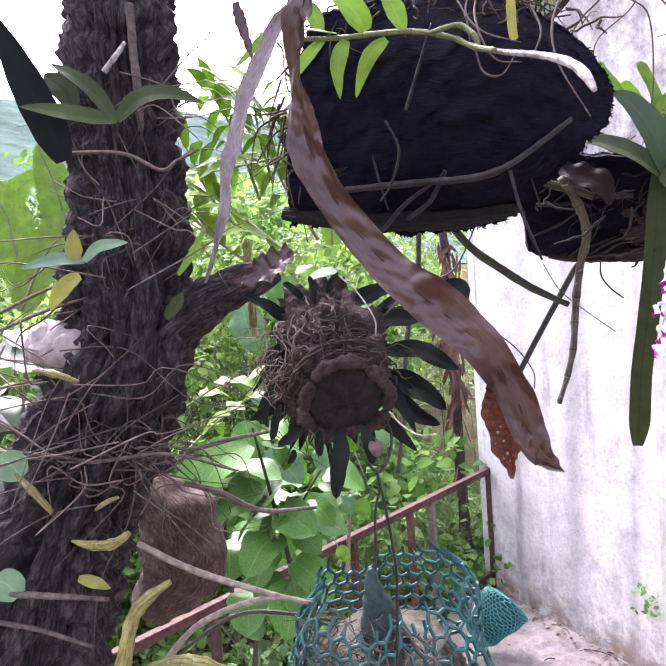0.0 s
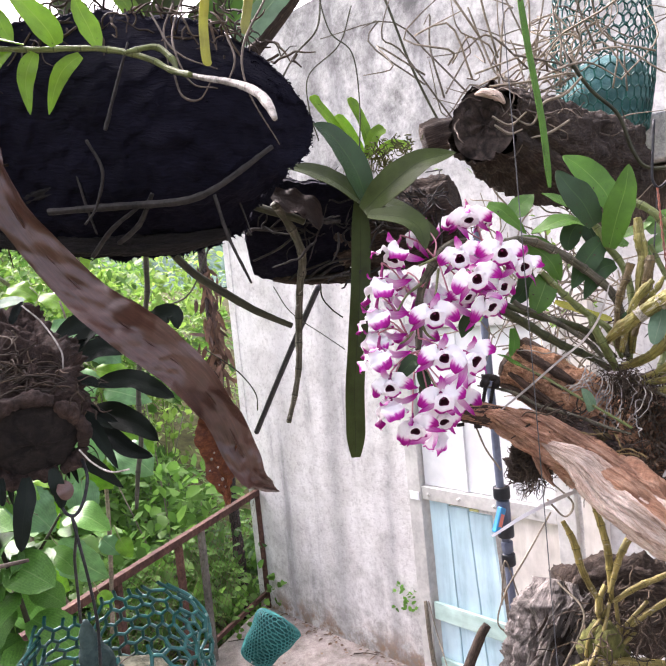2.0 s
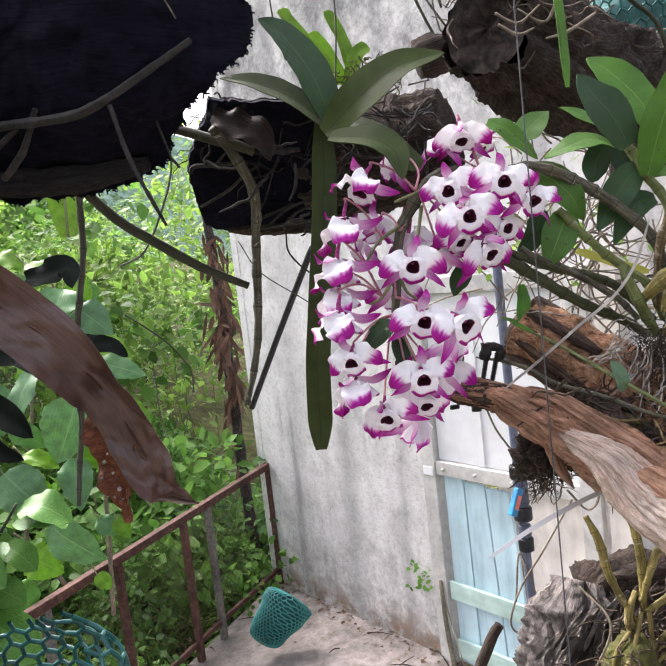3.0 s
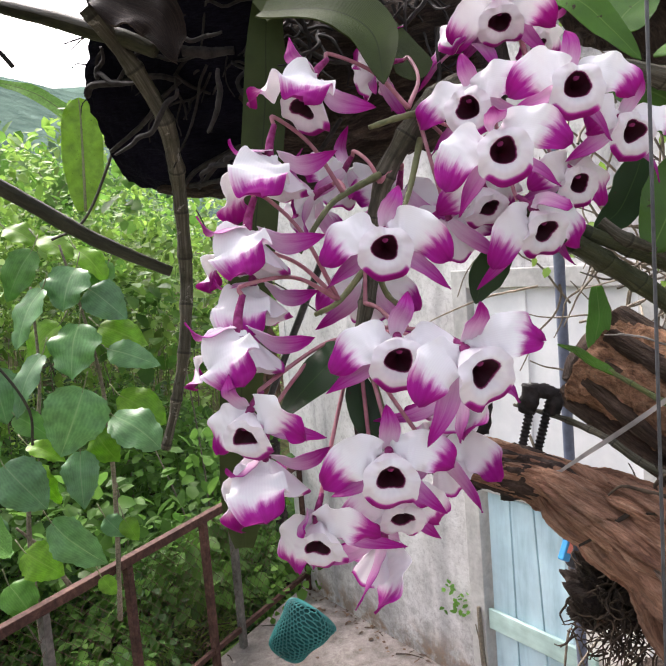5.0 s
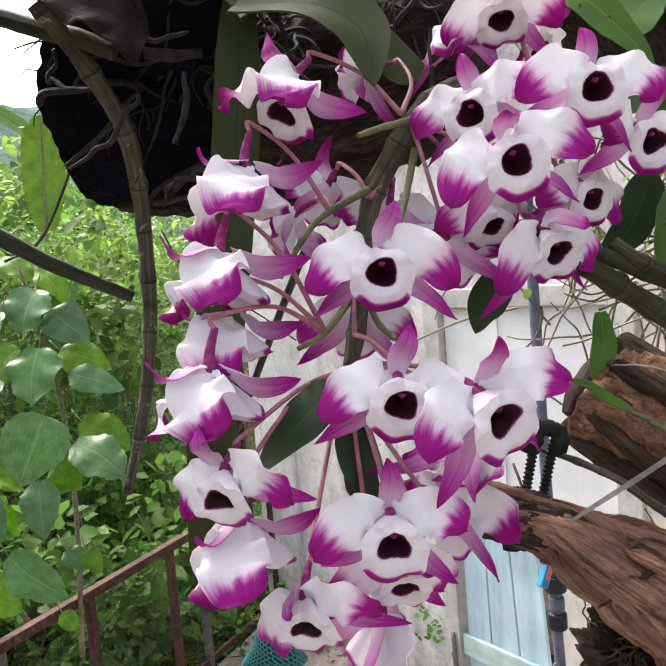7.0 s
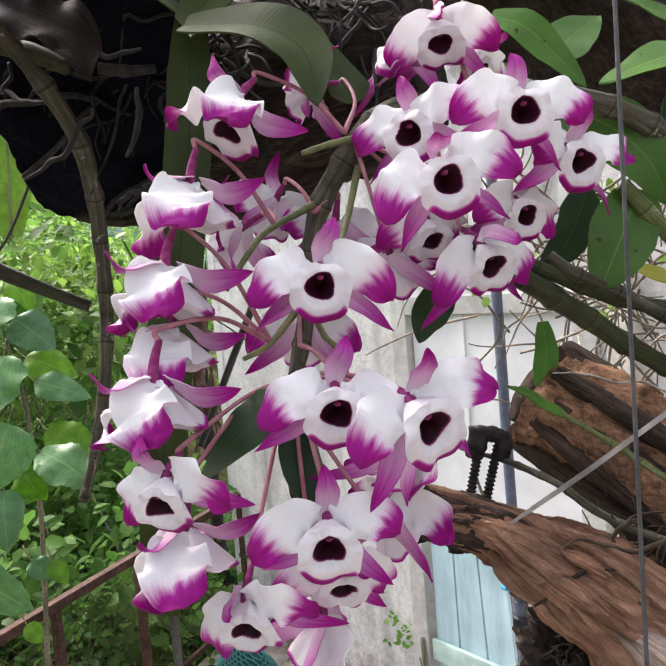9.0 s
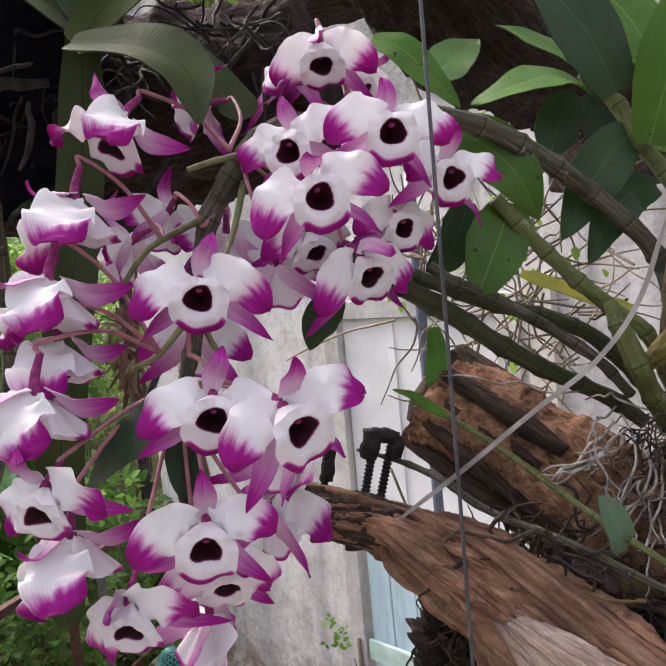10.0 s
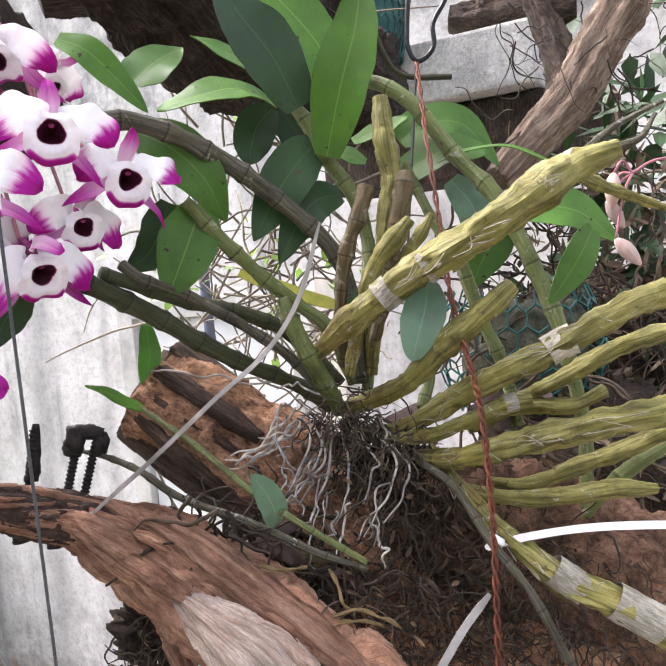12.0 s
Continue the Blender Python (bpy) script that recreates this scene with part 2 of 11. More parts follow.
    if thin:
        tr = nd.new("ShaderNodeBsdfTranslucent")
        lk.new(col, tr.inputs[0])
        mx = nd.new("ShaderNodeMixShader")
        mx.inputs[0].default_value = thin
        lk.new(bs.outputs[0], mx.inputs[1])
        lk.new(tr.outputs[0], mx.inputs[2])
        lk.new(mx.outputs[0], nd["Material Output"].inputs[0])
    return m


def leaf_stuff(name, base, vein, rough=0.38, thin=0.25, veins=14.0, spots=0.0, vary=0.2, spec=0.4):
    """A leaf blade: midrib and fine veins along it, blotches, a few brown specks."""
    m, nd, lk, bs = tree_of(name)
    tc = nd.new("ShaderNodeTexCoord")
    sp = nd.new("ShaderNodeSeparateXYZ")
    lk.new(tc.outputs["UV"], sp.inputs[0])
    ab = nd.new("ShaderNodeMath")
    ab.operation = "SUBTRACT"
    lk.new(sp.outputs[0], ab.inputs[0])
    ab.inputs[1].default_value = 0.5
    mag = nd.new("ShaderNodeMath")
    mag.operation = "ABSOLUTE"
    lk.new(ab.outputs[0], mag.inputs[0])
    rib = ramp_node(nd, [(0.0, (1, 1, 1)), (0.022, (0, 0, 0))])
    lk.new(mag.outputs[0], rib.inputs[0])
    wv = nd.new("ShaderNodeTexWave")
    wv.bands_direction = "X"
    wv.inputs["Scale"].default_value, wv.inputs["Distortion"].default_value = veins, 0.6
    lk.new(tc.outputs["UV"], wv.inputs["Vector"])
    blot = noise_node(nd, lk, tc.outputs["Object"], 28, 6, 0.6)
    br = ramp_node(nd, [(0.3, tuple(c * 0.7 for c in base)), (0.7, tuple(c * 1.25 for c in base))])
    lk.new(blot, br.inputs[0])
    col = mix_node(nd, lk, "MIX", rib.outputs[0], br.outputs[0], vein)
    wr = ramp_node(nd, [(0.0, (0.86, 0.86, 0.86)), (1.0, (1.08, 1.08, 1.08))])
    lk.new(wv.outputs["Fac"], wr.inputs[0])
    col = mix_node(nd, lk, "MULTIPLY", 0.6, col, wr.outputs[0])
    if spots:
        sn = noise_node(nd, lk, tc.outputs["Object"], 160, 2, 0.5)
        sr = ramp_node(nd, [(0.70, (0, 0, 0)), (0.74, (1, 1, 1))])
        lk.new(sn, sr.inputs[0])
        col = mix_node(nd, lk, "MIX", sr.outputs[0], col, (0.05, 0.03, 0.015))
    vr = ramp_node(nd, [(0.0, (1 - vary,) * 3), (1.0, (1 + vary, 1 + vary, 1 - vary * 0.3))])
    lk.new(nd.new("ShaderNodeObjectInfo").outputs["Random"], vr.inputs[0])
    col = mix_node(nd, lk, "MULTIPLY", 1.0, col, vr.outputs[0])
    lk.new(col, bs.inputs["Base Color"])
    bs.inputs["Roughness"].default_value, bs.inputs["Specular IOR Level"].default_value = rough, spec
    bp = nd.new("ShaderNodeBump")
    bp.inputs["Strength"].default_value, bp.inputs["Distance"].default_value = 0.25, 0.0008
    lk.new(wv.outputs["Fac"], bp.inputs["Height"])
    lk.new(bp.outputs[0], bs.inputs["Normal"])
    tr = nd.new("ShaderNodeBsdfTranslucent")
    lk.new(col, tr.inputs[0])
    mx = nd.new("ShaderNodeMixShader")
    mx.inputs[0].default_value = thin
    lk.new(bs.outputs[0], mx.inputs[1])
    lk.new(tr.outputs[0], mx.inputs[2])
    lk.new(mx.outputs[0], nd["Material Output"].inputs[0])
    return m


def petal_stuff(name, stops, streak=0.16):
    """White petal that turns magenta towards its tip, in streaks along the veins."""
    m, nd, lk, bs = tree_of(name)
    tc = nd.new("ShaderNodeTexCoord")
    sp = nd.new("ShaderNodeSeparateXYZ")
    lk.new(tc.outputs["UV"], sp.inputs[0])
    mp = nd.new("ShaderNodeMapping")
    mp.inputs["Scale"].default_value = (6.5, 1.3, 1)
    lk.new(tc.outputs["UV"], mp.inputs["Vector"])
    off = nd.new("ShaderNodeObjectInfo")
    add = nd.new("ShaderNodeVectorMath")
    lk.new(mp.outputs[0], add.inputs[0])
    lk.new(off.outputs["Location"], add.inputs[1])
    st = noise_node(nd, lk, add.outputs[0], 1.0, 5, 0.7)
    mm = nd.new("ShaderNodeMath")
    mm.operation = "MULTIPLY_ADD"
    lk.new(st, mm.inputs[0])
    mm.inputs[1].default_value = streak * 2.4
    lk.new(sp.outputs[1], mm.inputs[2])
    sh = nd.new("ShaderNodeMath")
    sh.operation = "SUBTRACT"
    lk.new(mm.outputs[0], sh.inputs[0])
    sh.inputs[1].default_value = streak * 1.2
    r = ramp_node(nd, stops)
    lk.new(sh.outputs[0], r.inputs[0])
    wv = nd.new("ShaderNodeTexWave")
    wv.bands_direction = "X"
    wv.inputs["Scale"].default_value, wv.inputs["Distortion"].default_value = 6.0, 1.5
    lk.new(tc.outputs["UV"], wv.inputs["Vector"])
    wr = ramp_node(nd, [(0.0, (0.9, 0.86, 0.9)), (1.0, (1, 1, 1))])
    lk.new(wv.outputs["Fac"], wr.inputs[0])
    col = mix_node(nd, lk, "MULTIPLY", 0.22, r.outputs[0], wr.outputs[0])
    lk.new(col, bs.inputs["Base Color"])
    bs.inputs["Roughness"].default_value, bs.inputs["Specular IOR Level"].default_value = 0.55, 0.25
    bp = nd.new("ShaderNodeBump")
    bp.inputs["Strength"].default_value, bp.inputs["Distance"].default_value = 0.07, 0.0004
    lk.new(wv.outputs["Fac"], bp.inputs["Height"])
    lk.new(bp.outputs[0], bs.inputs["Normal"])
    tr = nd.new("ShaderNodeBsdfTranslucent")
    lk.new(col, tr.inputs[0])
    mx = nd.new("ShaderNodeMixShader")
    mx.inputs[0].default_value = 0.3
    lk.new(bs.outputs[0], mx.inputs[1])
    lk.new(tr.outputs[0], mx.inputs[2])
    lk.new(mx.outputs[0], nd["Material Output"].inputs[0])
    return m


def cane_stuff(name, stops, paper, paper_at=0.60, rough=0.5, ring=0.5, spots=0.6):
    """A jointed cane: fine ribs along it, a dark ring at each joint, papery remains of sheaths and dark specks."""
    m, nd, lk, bs = tree_of(name)
    tc = nd.new("ShaderNodeTexCoord")
    mp = nd.new("ShaderNodeMapping")
    mp.inputs["Scale"].default_value = (17, 0.7, 1)
    lk.new(tc.outputs["UV"], mp.inputs["Vector"])
    ribs = noise_node(nd, lk, mp.outputs[0], 1.0, 9, 0.7, 0.4)
    r = ramp_node(nd, stops)
    lk.new(ribs, r.inputs[0])
    blot = noise_node(nd, lk, tc.outputs["Object"], 38, 6, 0.65)
    br = ramp_node(nd, [(0.32, (0.42, 0.40, 0.34)), (0.46, (0.85, 0.87, 0.8)), (0.58, (1.0, 1.0, 1.0)), (0.7, (1.22, 1.16, 1.0))])
    lk.new(blot, br.inputs[0])
    col = mix_node(nd, lk, "MULTIPLY", 1.0, r.outputs[0], br.outputs[0])
    pn = noise_node(nd, lk, tc.outputs["Object"], 55, 8, 0.75, 0.6)
    pr = ramp_node(nd, [(paper_at, (0, 0, 0)), (paper_at + 0.05, (1, 1, 1))])
    lk.new(pn, pr.inputs[0])
    fib = ramp_node(nd, [(0.3, tuple(c * 0.6 for c in paper)), (0.7, paper)])
    lk.new(ribs, fib.inputs[0])
    col = mix_node(nd, lk, "MIX", pr.outputs[0], col, fib.outputs[0])
    sp = nd.new("ShaderNodeSeparateXYZ")
    lk.new(tc.outputs["UV"], sp.inputs[0])
    fr = nd.new("ShaderNodeMath")
    fr.operation = "FRACT"
    lk.new(sp.outputs[1], fr.inputs[0])
    rg = ramp_node(nd, [(0.0, (1, 1, 1)), (0.455, (1, 1, 1)), (0.485, (1 - ring,) * 3), (0.51, (1 - ring,) * 3), (0.53, (1.3, 1.28, 1.2)), (0.60, (1.05, 1.05, 1.0))])
    lk.new(fr.outputs[0], rg.inputs[0])
    col = mix_node(nd, lk, "MULTIPLY", 1.0, col, rg.outputs[0])
    sn = noise_node(nd, lk, tc.outputs["Object"], 210, 3, 0.6)
    sr = ramp_node(nd, [(0.64, (0, 0, 0)), (0.70, (spots,) * 3)])
    lk.new(sn, sr.inputs[0])
    col = mix_node(nd, lk, "MIX", sr.outputs[0], col, (0.03, 0.022, 0.012))
    lk.new(col, bs.inputs["Base Color"])
    bs.inputs["Roughness"].default_value, bs.inputs["Specular IOR Level"].default_value = rough, 0.35
    bp = nd.new("ShaderNodeBump")
    bp.inputs["Strength"].default_value, bp.inputs["Distance"].default_value = 1.0, 0.0022
    lk.new(ribs, bp.inputs["Height"])
    lk.new(bp.outputs[0], bs.inputs["Normal"])
    return m


WHITE, MAGENTA, DEEP, MAROON = (0.93, 0.925, 0.93), (0.43, 0.006, 0.285), (0.31, 0.004, 0.185), (0.026, 0.001, 0.007)
petal_mat = petal_stuff("petal_white_magenta", [(0.0, WHITE), (0.60, WHITE), (0.68, (0.88, 0.76, 0.85)), (0.745, (0.66, 0.24, 0.54)), (0.80, (0.48, 0.02, 0.34)), (0.86, MAGENTA), (1.0, DEEP)], 0.13)
sepal_mat = petal_stuff("sepal_pink_magenta", [(0.0, (0.84, 0.74, 0.81)), (0.28, (0.76, 0.50, 0.68)), (0.48, (0.64, 0.29, 0.55)), (0.66, (0.52, 0.10, 0.41)), (0.84, MAGENTA), (1.0, DEEP)], 0.2)
lip_mat = petal_stuff("lip_white_maroon", [(0.0, MAROON), (0.40, MAROON), (0.435, (0.26, 0.02, 0.13)), (0.46, (0.90, 0.86, 0.88)), (0.50, WHITE), (0.76, (0.90, 0.86, 0.89)), (0.86, (0.58, 0.10, 0.44)), (0.93, MAGENTA), (1.0, DEEP)], 0.05)
column_mat = stuff("column_magenta", [(0.3, (0.22, 0.008, 0.10)), (0.7, (0.48, 0.08, 0.30))], 300, bump=0.1, thin=0.1)
stalk_mat = stuff("stalk_pink", [(0.3, (0.46, 0.15, 0.22)), (0.7, (0.64, 0.32, 0.36))], 120, bump=0.15, dist=0.0005, rough=0.5, thin=0.1)
raceme_mat = stuff("raceme_green", [(0.3, (0.10, 0.12, 0.05)), (0.7, (0.24, 0.25, 0.12))], 150, bump=0.2, dist=0.0005, rough=0.5)
cane_grey = cane_stuff("cane_grey_sheath", [(0.25, (0.025, 0.022, 0.016)), (0.5, (0.085, 0.078, 0.055)), (0.75, (0.24, 0.225, 0.18))], (0.42, 0.40, 0.35), 0.60, 0.8)
cane_dark = cane_stuff("cane_dark_green", [(0.25, (0.02, 0.024, 0.011)), (0.55, (0.055, 0.062, 0.026)), (0.8, (0.15, 0.145, 0.08))], (0.24, 0.23, 0.17), 0.64, 0.5)
cane_green = cane_stuff("cane_green", [(0.25, (0.08, 0.105, 0.03)), (0.55, (0.16, 0.19, 0.065)), (0.8, (0.30, 0.31, 0.17))], (0.42, 0.42, 0.34), 0.60)
cane_yellow = cane_stuff("cane_yellow_green", [(0.28, (0.035, 0.028, 0.008)), (0.40, (0.12, 0.108, 0.026)), (0.52, (0.235, 0.212, 0.058)), (0.64, (0.34, 0.31, 0.12)), (0.82, (0.52, 0.48, 0.30))], (0.52, 0.49, 0.40), 0.60, ring=-0.12)
cane_ochre = cane_stuff("cane_ochre", [(0.22, (0.03, 0.022, 0.008)), (0.42, (0.13, 0.10, 0.025)), (0.6, (0.26, 0.21, 0.06)), (0.82, (0.42, 0.36, 0.19))], (0.4, 0.36, 0.28), 0.58, ring=0.5)
cane_olive = cane_stuff("cane_olive_grey", [(0.25, (0.022, 0.021, 0.016)), (0.5, (0.06, 0.057, 0.042)), (0.8, (0.15, 0.142, 0.115))], (0.2, 0.19, 0.16), 0.60, ring=0.4)
sheath_mat = stuff("cane_papery_sheath", [(0.25, (0.16, 0.14, 0.05)), (0.42, (0.38, 0.35, 0.27)), (0.7, (0.70, 0.67, 0.60))], 70, (9, 1, 1), "UV", 0.85, 1.0, 0.002, big=60, dark=0.6, grit=0.4)
cane_dry = cane_stuff("cane_dry_brown", [(0.25, (0.03, 0.02, 0.010)), (0.5, (0.12, 0.085, 0.038)), (0.8, (0.28, 0.21, 0.11))], (0.36, 0.31, 0.22), 0.58, 0.5)
leaf_green = leaf_stuff("leaf_green", (0.075, 0.19, 0.022), (0.16, 0.30, 0.06), spots=1)
leaf_deep = leaf_stuff("leaf_deep_green", (0.022, 0.062, 0.018), (0.05, 0.11, 0.03), rough=0.42, thin=0.12, spots=1)
leaf_olive = leaf_stuff("leaf_olive", (0.042, 0.062, 0.016), (0.02, 0.03, 0.01), rough=0.5, thin=0.12, spec=0.22)
leaf_lime = leaf_stuff("leaf_lime", (0.20, 0.36, 0.03), (0.32, 0.46, 0.08), rough=0.4, thin=0.4, spots=1)
leaf_pale = leaf_stuff("leaf_pale_blue_green", (0.17, 0.29, 0.19), (0.3, 0.42, 0.28), rough=0.35, thin=0.3)
leaf_dry_yellow = leaf_stuff("leaf_yellowing", (0.34, 0.34, 0.06), (0.4, 0.36, 0.1), thin=0.35)
# near-black base: the shade these leaves hang in is put into their colour
leaf_shade_black = leaf_stuff("leaf_shaded_dark", (0.007, 0.011, 0.009), (0.012, 0.018, 0.012), rough=0.55, thin=0.02, spec=0.12)
leaf_shrub = leaf_stuff("leaf_shrub", (0.115, 0.29, 0.06), (0.22, 0.40, 0.13), rough=0.42, thin=0.3, veins=5, spec=0.35)
leaf_banana = leaf_stuff("leaf_banana", (0.17, 0.33, 0.07), (0.3, 0.45, 0.15), rough=0.45, thin=0.4, veins=3)
dead_leaf_mat = stuff("dead_leaf_brown", [(0.25, (0.040, 0.017, 0.012)), (0.5, (0.068, 0.031, 0.022)), (0.75, (0.105, 0.053, 0.039))], 7.0, (3, 3, 1), "UV", 0.34, 0.4, 0.0015, big=14, dark=0.72, light=1.2, thin=0.06, grit=0.12, spec=0.6)
bark_trunk = stuff("bark_trunk", [(0.25, (0.012, 0.010, 0.011)), (0.45, (0.050, 0.040, 0.040)), (0.72, (0.16, 0.135, 0.13)), (0.85, (0.34, 0.30, 0.28))], 42, (4, 1, 1), "UV", 0.9, 1.0, 0.012, big=9, dark=0.4, light=1.3, cracks=26, grit=0.5)
# near-black: shade under the hung slab is put into the bark's colour
bark_black = stuff("bark_near_black", [(0.3, (0.0038, 0.0038, 0.0085)), (0.7, (0.0135, 0.013, 0.024))], 60, (1, 5, 1), "UV", 0.95, 0.8, 0.004, big=8, spec=0.08)
bark_brown = stuff("bark_brown", [(0.25, (0.014, 0.010, 0.008)), (0.5, (0.065, 0.045, 0.034)), (0.8, (0.20, 0.15, 0.115))], 48, (6, 1, 1), "UV", 0.9, 1.0, 0.008, big=20, dark=0.45, grit=0.6)
wood_orange = stuff("bark_rust_orange", [(0.28, (0.05, 0.028, 0.018)), (0.40, (0.28, 0.14, 0.08)), (0.54, (0.50, 0.275, 0.16)), (0.85, (0.68, 0.45, 0.32))], 95, (1.6, 1, 1), "UV", 0.92, 1.0, 0.008, big=24, dark=0.55, light=1.35, grit=0.6)
bark_rust = stuff("bark_dark_rust", [(0.26, (0.022, 0.013, 0.009)), (0.44, (0.13, 0.068, 0.042)), (0.6, (0.26, 0.145, 0.092)), (0.85, (0.42, 0.28, 0.20))], 80, (1.4, 1, 1), "UV", 0.92, 1.0, 0.008, big=22, dark=0.5, light=1.3, grit=0.55)
wood_branch = stuff("driftwood_red_brown", [(0.27, (0.06, 0.028, 0.018)), (0.37, (0.25, 0.122, 0.077)), (0.50, (0.43, 0.232, 0.148)), (0.66, (0.56, 0.355, 0.25)), (0.9, (0.72, 0.56, 0.45))], 80, (2.6, 0.26, 1), "UV", 0.9, 1.0, 0.008, big=34, dark=0.62, light=1.3, grit=0.45, micro=0.35)
bark_red = stuff("bark_red_brown", [(0.26, (0.02, 0.012, 0.009)), (0.5, (0.095, 0.058, 0.044)), (0.8, (0.22, 0.16, 0.13))], 70, (2.5, 1, 1), "UV", 0.9, 1.0, 0.005, big=30, dark=0.5, grit=0.5)
wood_pale = stuff("driftwood_pale", [(0.28, (0.16, 0.10, 0.075)), (0.40, (0.46, 0.33, 0.26)), (0.66, (0.76, 0.64, 0.56))], 80, (3, 0.26, 1), "UV", 0.88, 1.0, 0.006, big=26, dark=0.75, light=1.2, grit=0.4)
wood_grey = stuff("driftwood_grey", [(0.24, (0.018, 0.015, 0.013)), (0.42, (0.20, 0.175, 0.16)), (0.70, (0.54, 0.49, 0.46))], 26, (9, 1, 1), "UV", 0.9, 1.0, 0.009, big=24, dark=0.35, grit=0.6)
disc_dark = stuff("dark_cut_disc", [(0.3, (0.006, 0.005, 0.005)), (0.7, (0.032, 0.024, 0.021))], 60, rough=0.95, bump=0.9, dist=0.005, big=18, cracks=22, grit=0.5)
vine_bark = stuff("vine_bark", [(0.25, (0.06, 0.042, 0.032)), (0.45, (0.22, 0.155, 0.115)), (0.7, (0.46, 0.37, 0.29)), (0.85, (0.60, 0.51, 0.42))], 48, (5, 0.6, 1), "UV", 0.9, 1.0, 0.006, big=20, dark=0.6, grit=0.5)
cut_end = stuff("cut_log_end", [(0.3, (0.012, 0.009, 0.008)), (0.7, (0.075, 0.055, 0.047))], 50, (1, 1, 1), "Object", 0.95, 0.9, 0.006, big=16, cracks=16, grit=0.5)
root_white = stuff("root_white", [(0.3, (0.13, 0.11, 0.095)), (0.65, (0.58, 0.55, 0.52))], 120, bump=0.4, dist=0.0008, big=45, dark=0.4, rough=0.75, vary=0.3)
root_grey = stuff("root_grey_brown", [(0.3, (0.04, 0.03, 0.024)), (0.7, (0.16, 0.13, 0.11))], 120, bump=0.3, dist=0.0008, big=25, rough=0.8, island=True, vary=0.45)
root_dark = stuff("root_dark_brown", [(0.3, (0.02, 0.014, 0.010)), (0.7, (0.085, 0.062, 0.046))], 90, bump=0.4, dist=0.001, big=18, rough=0.85, island=True, vary=0.5)
twig_mat = stuff("twig_grey", [(0.3, (0.10, 0.085, 0.065)), (0.7, (0.30, 0.26, 0.21))], 90, bump=0.3, dist=0.001, island=True, vary=0.4)
stem_olive = stuff("stem_olive_dark", [(0.3, (0.018, 0.02, 0.01)), (0.7, (0.06, 0.062, 0.032))], 80, (5, 1, 1), "UV", 0.6, 0.5, 0.001, big=20)
moss_mat = stuff("moss", [(0.3, (0.03, 0.032, 0.02)), (0.7, (0.15, 0.15, 0.11))], 60, bump=1.0, dist=0.008, big=14, rough=0.95)
moss_green = stuff("moss_green", [(0.3, (0.035, 0.04, 0.012)), (0.7, (0.13, 0.13, 0.04))], 90, bump=1.0, dist=0.006, big=14, rough=0.95)
net_teal = stuff("net_teal_plastic", [(0.3, (0.002, 0.050, 0.048)), (0.7, (0.006, 0.115, 0.10))], 30, bump=0.1, rough=0.35, spec=0.5, big=6, vary=0.1)
net_light = stuff("net_light_teal_plastic", [(0.3, (0.03, 0.21, 0.20)), (0.7, (0.06, 0.30, 0.28))], 30, bump=0.1, rough=0.4, spec=0.5, big=6, vary=0.1)
wire_mat = stuff("wire_dark_steel", [(0.3, (0.02, 0.02, 0.022)), (0.7, (0.06, 0.06, 0.065))], 200, bump=0.1, metal=0.6, rough=0.45, big=30)
wire_grey = stuff("wire_grey_steel", [(0.3, (0.06, 0.063, 0.07)), (0.7, (0.12, 0.123, 0.135))], 200, bump=0.1, metal=0.3, rough=0.45, big=30)
wire_rust = stuff("wire_rust_orange", [(0.3, (0.07, 0.02, 0.012)), (0.7, (0.24, 0.075, 0.04))], 260, bump=0.3, dist=0.0006, rough=0.75, big=40)
tie_white = stuff("tie_white_nylon", [(0.3, (0.66, 0.66, 0.68)), (0.7, (0.82, 0.82, 0.84))], 30, bump=0.05, rough=0.35, big=12, dark=0.9, light=1.03)
tie_clear = stuff("tie_translucent_nylon", [(0.3, (0.36, 0.34, 0.32)), (0.7, (0.6, 0.57, 0.55))], 60, bump=0.05, rough=0.35, big=22, thin=0.3)
rust_mat = stuff("rusted_iron", [(0.25, (0.035, 0.018, 0.014)), (0.5, (0.10, 0.05, 0.04)), (0.8, (0.2, 0.11, 0.085))], 40, bump=0.5, dist=0.002, rough=0.8, metal=0.2, big=7)
iron_grey = stuff("weathered_iron", [(0.3, (0.10, 0.095, 0.085)), (0.7, (0.24, 0.22, 0.2))], 40, bump=0.4, dist=0.002, rough=0.75, metal=0.2, big=7)

# ---- setting: ground, terrace, wall, door, railing ----
WALL_O, WALL_D = np.array([0.84, 4.90]), np.array([0.45, -0.893])
WALL_D = WALL_D / np.linalg.norm(WALL_D)
WALL_N = np.array([WALL_D[1], -WALL_D[0]])          # towards the terrace
WALL = Matrix(((WALL_D[0], WALL_N[0], 0, WALL_O[0]), (WALL_D[1], WALL_N[1], 0, WALL_O[1]), (0, 0, 1, 0), (0, 0, 0, 1)))
RAIL_A, RAIL_B = np.array([0.84, 4.93]), np.array([-2.71, 0.44])
RAIL_D = (RAIL_B - RAIL_A) / np.linalg.norm(RAIL_B - RAIL_A)
RAIL_N = np.array([RAIL_D[1], -RAIL_D[0]])          # away from the terrace
if RAIL_N[1] < 0:
    RAIL_N = -RAIL_N


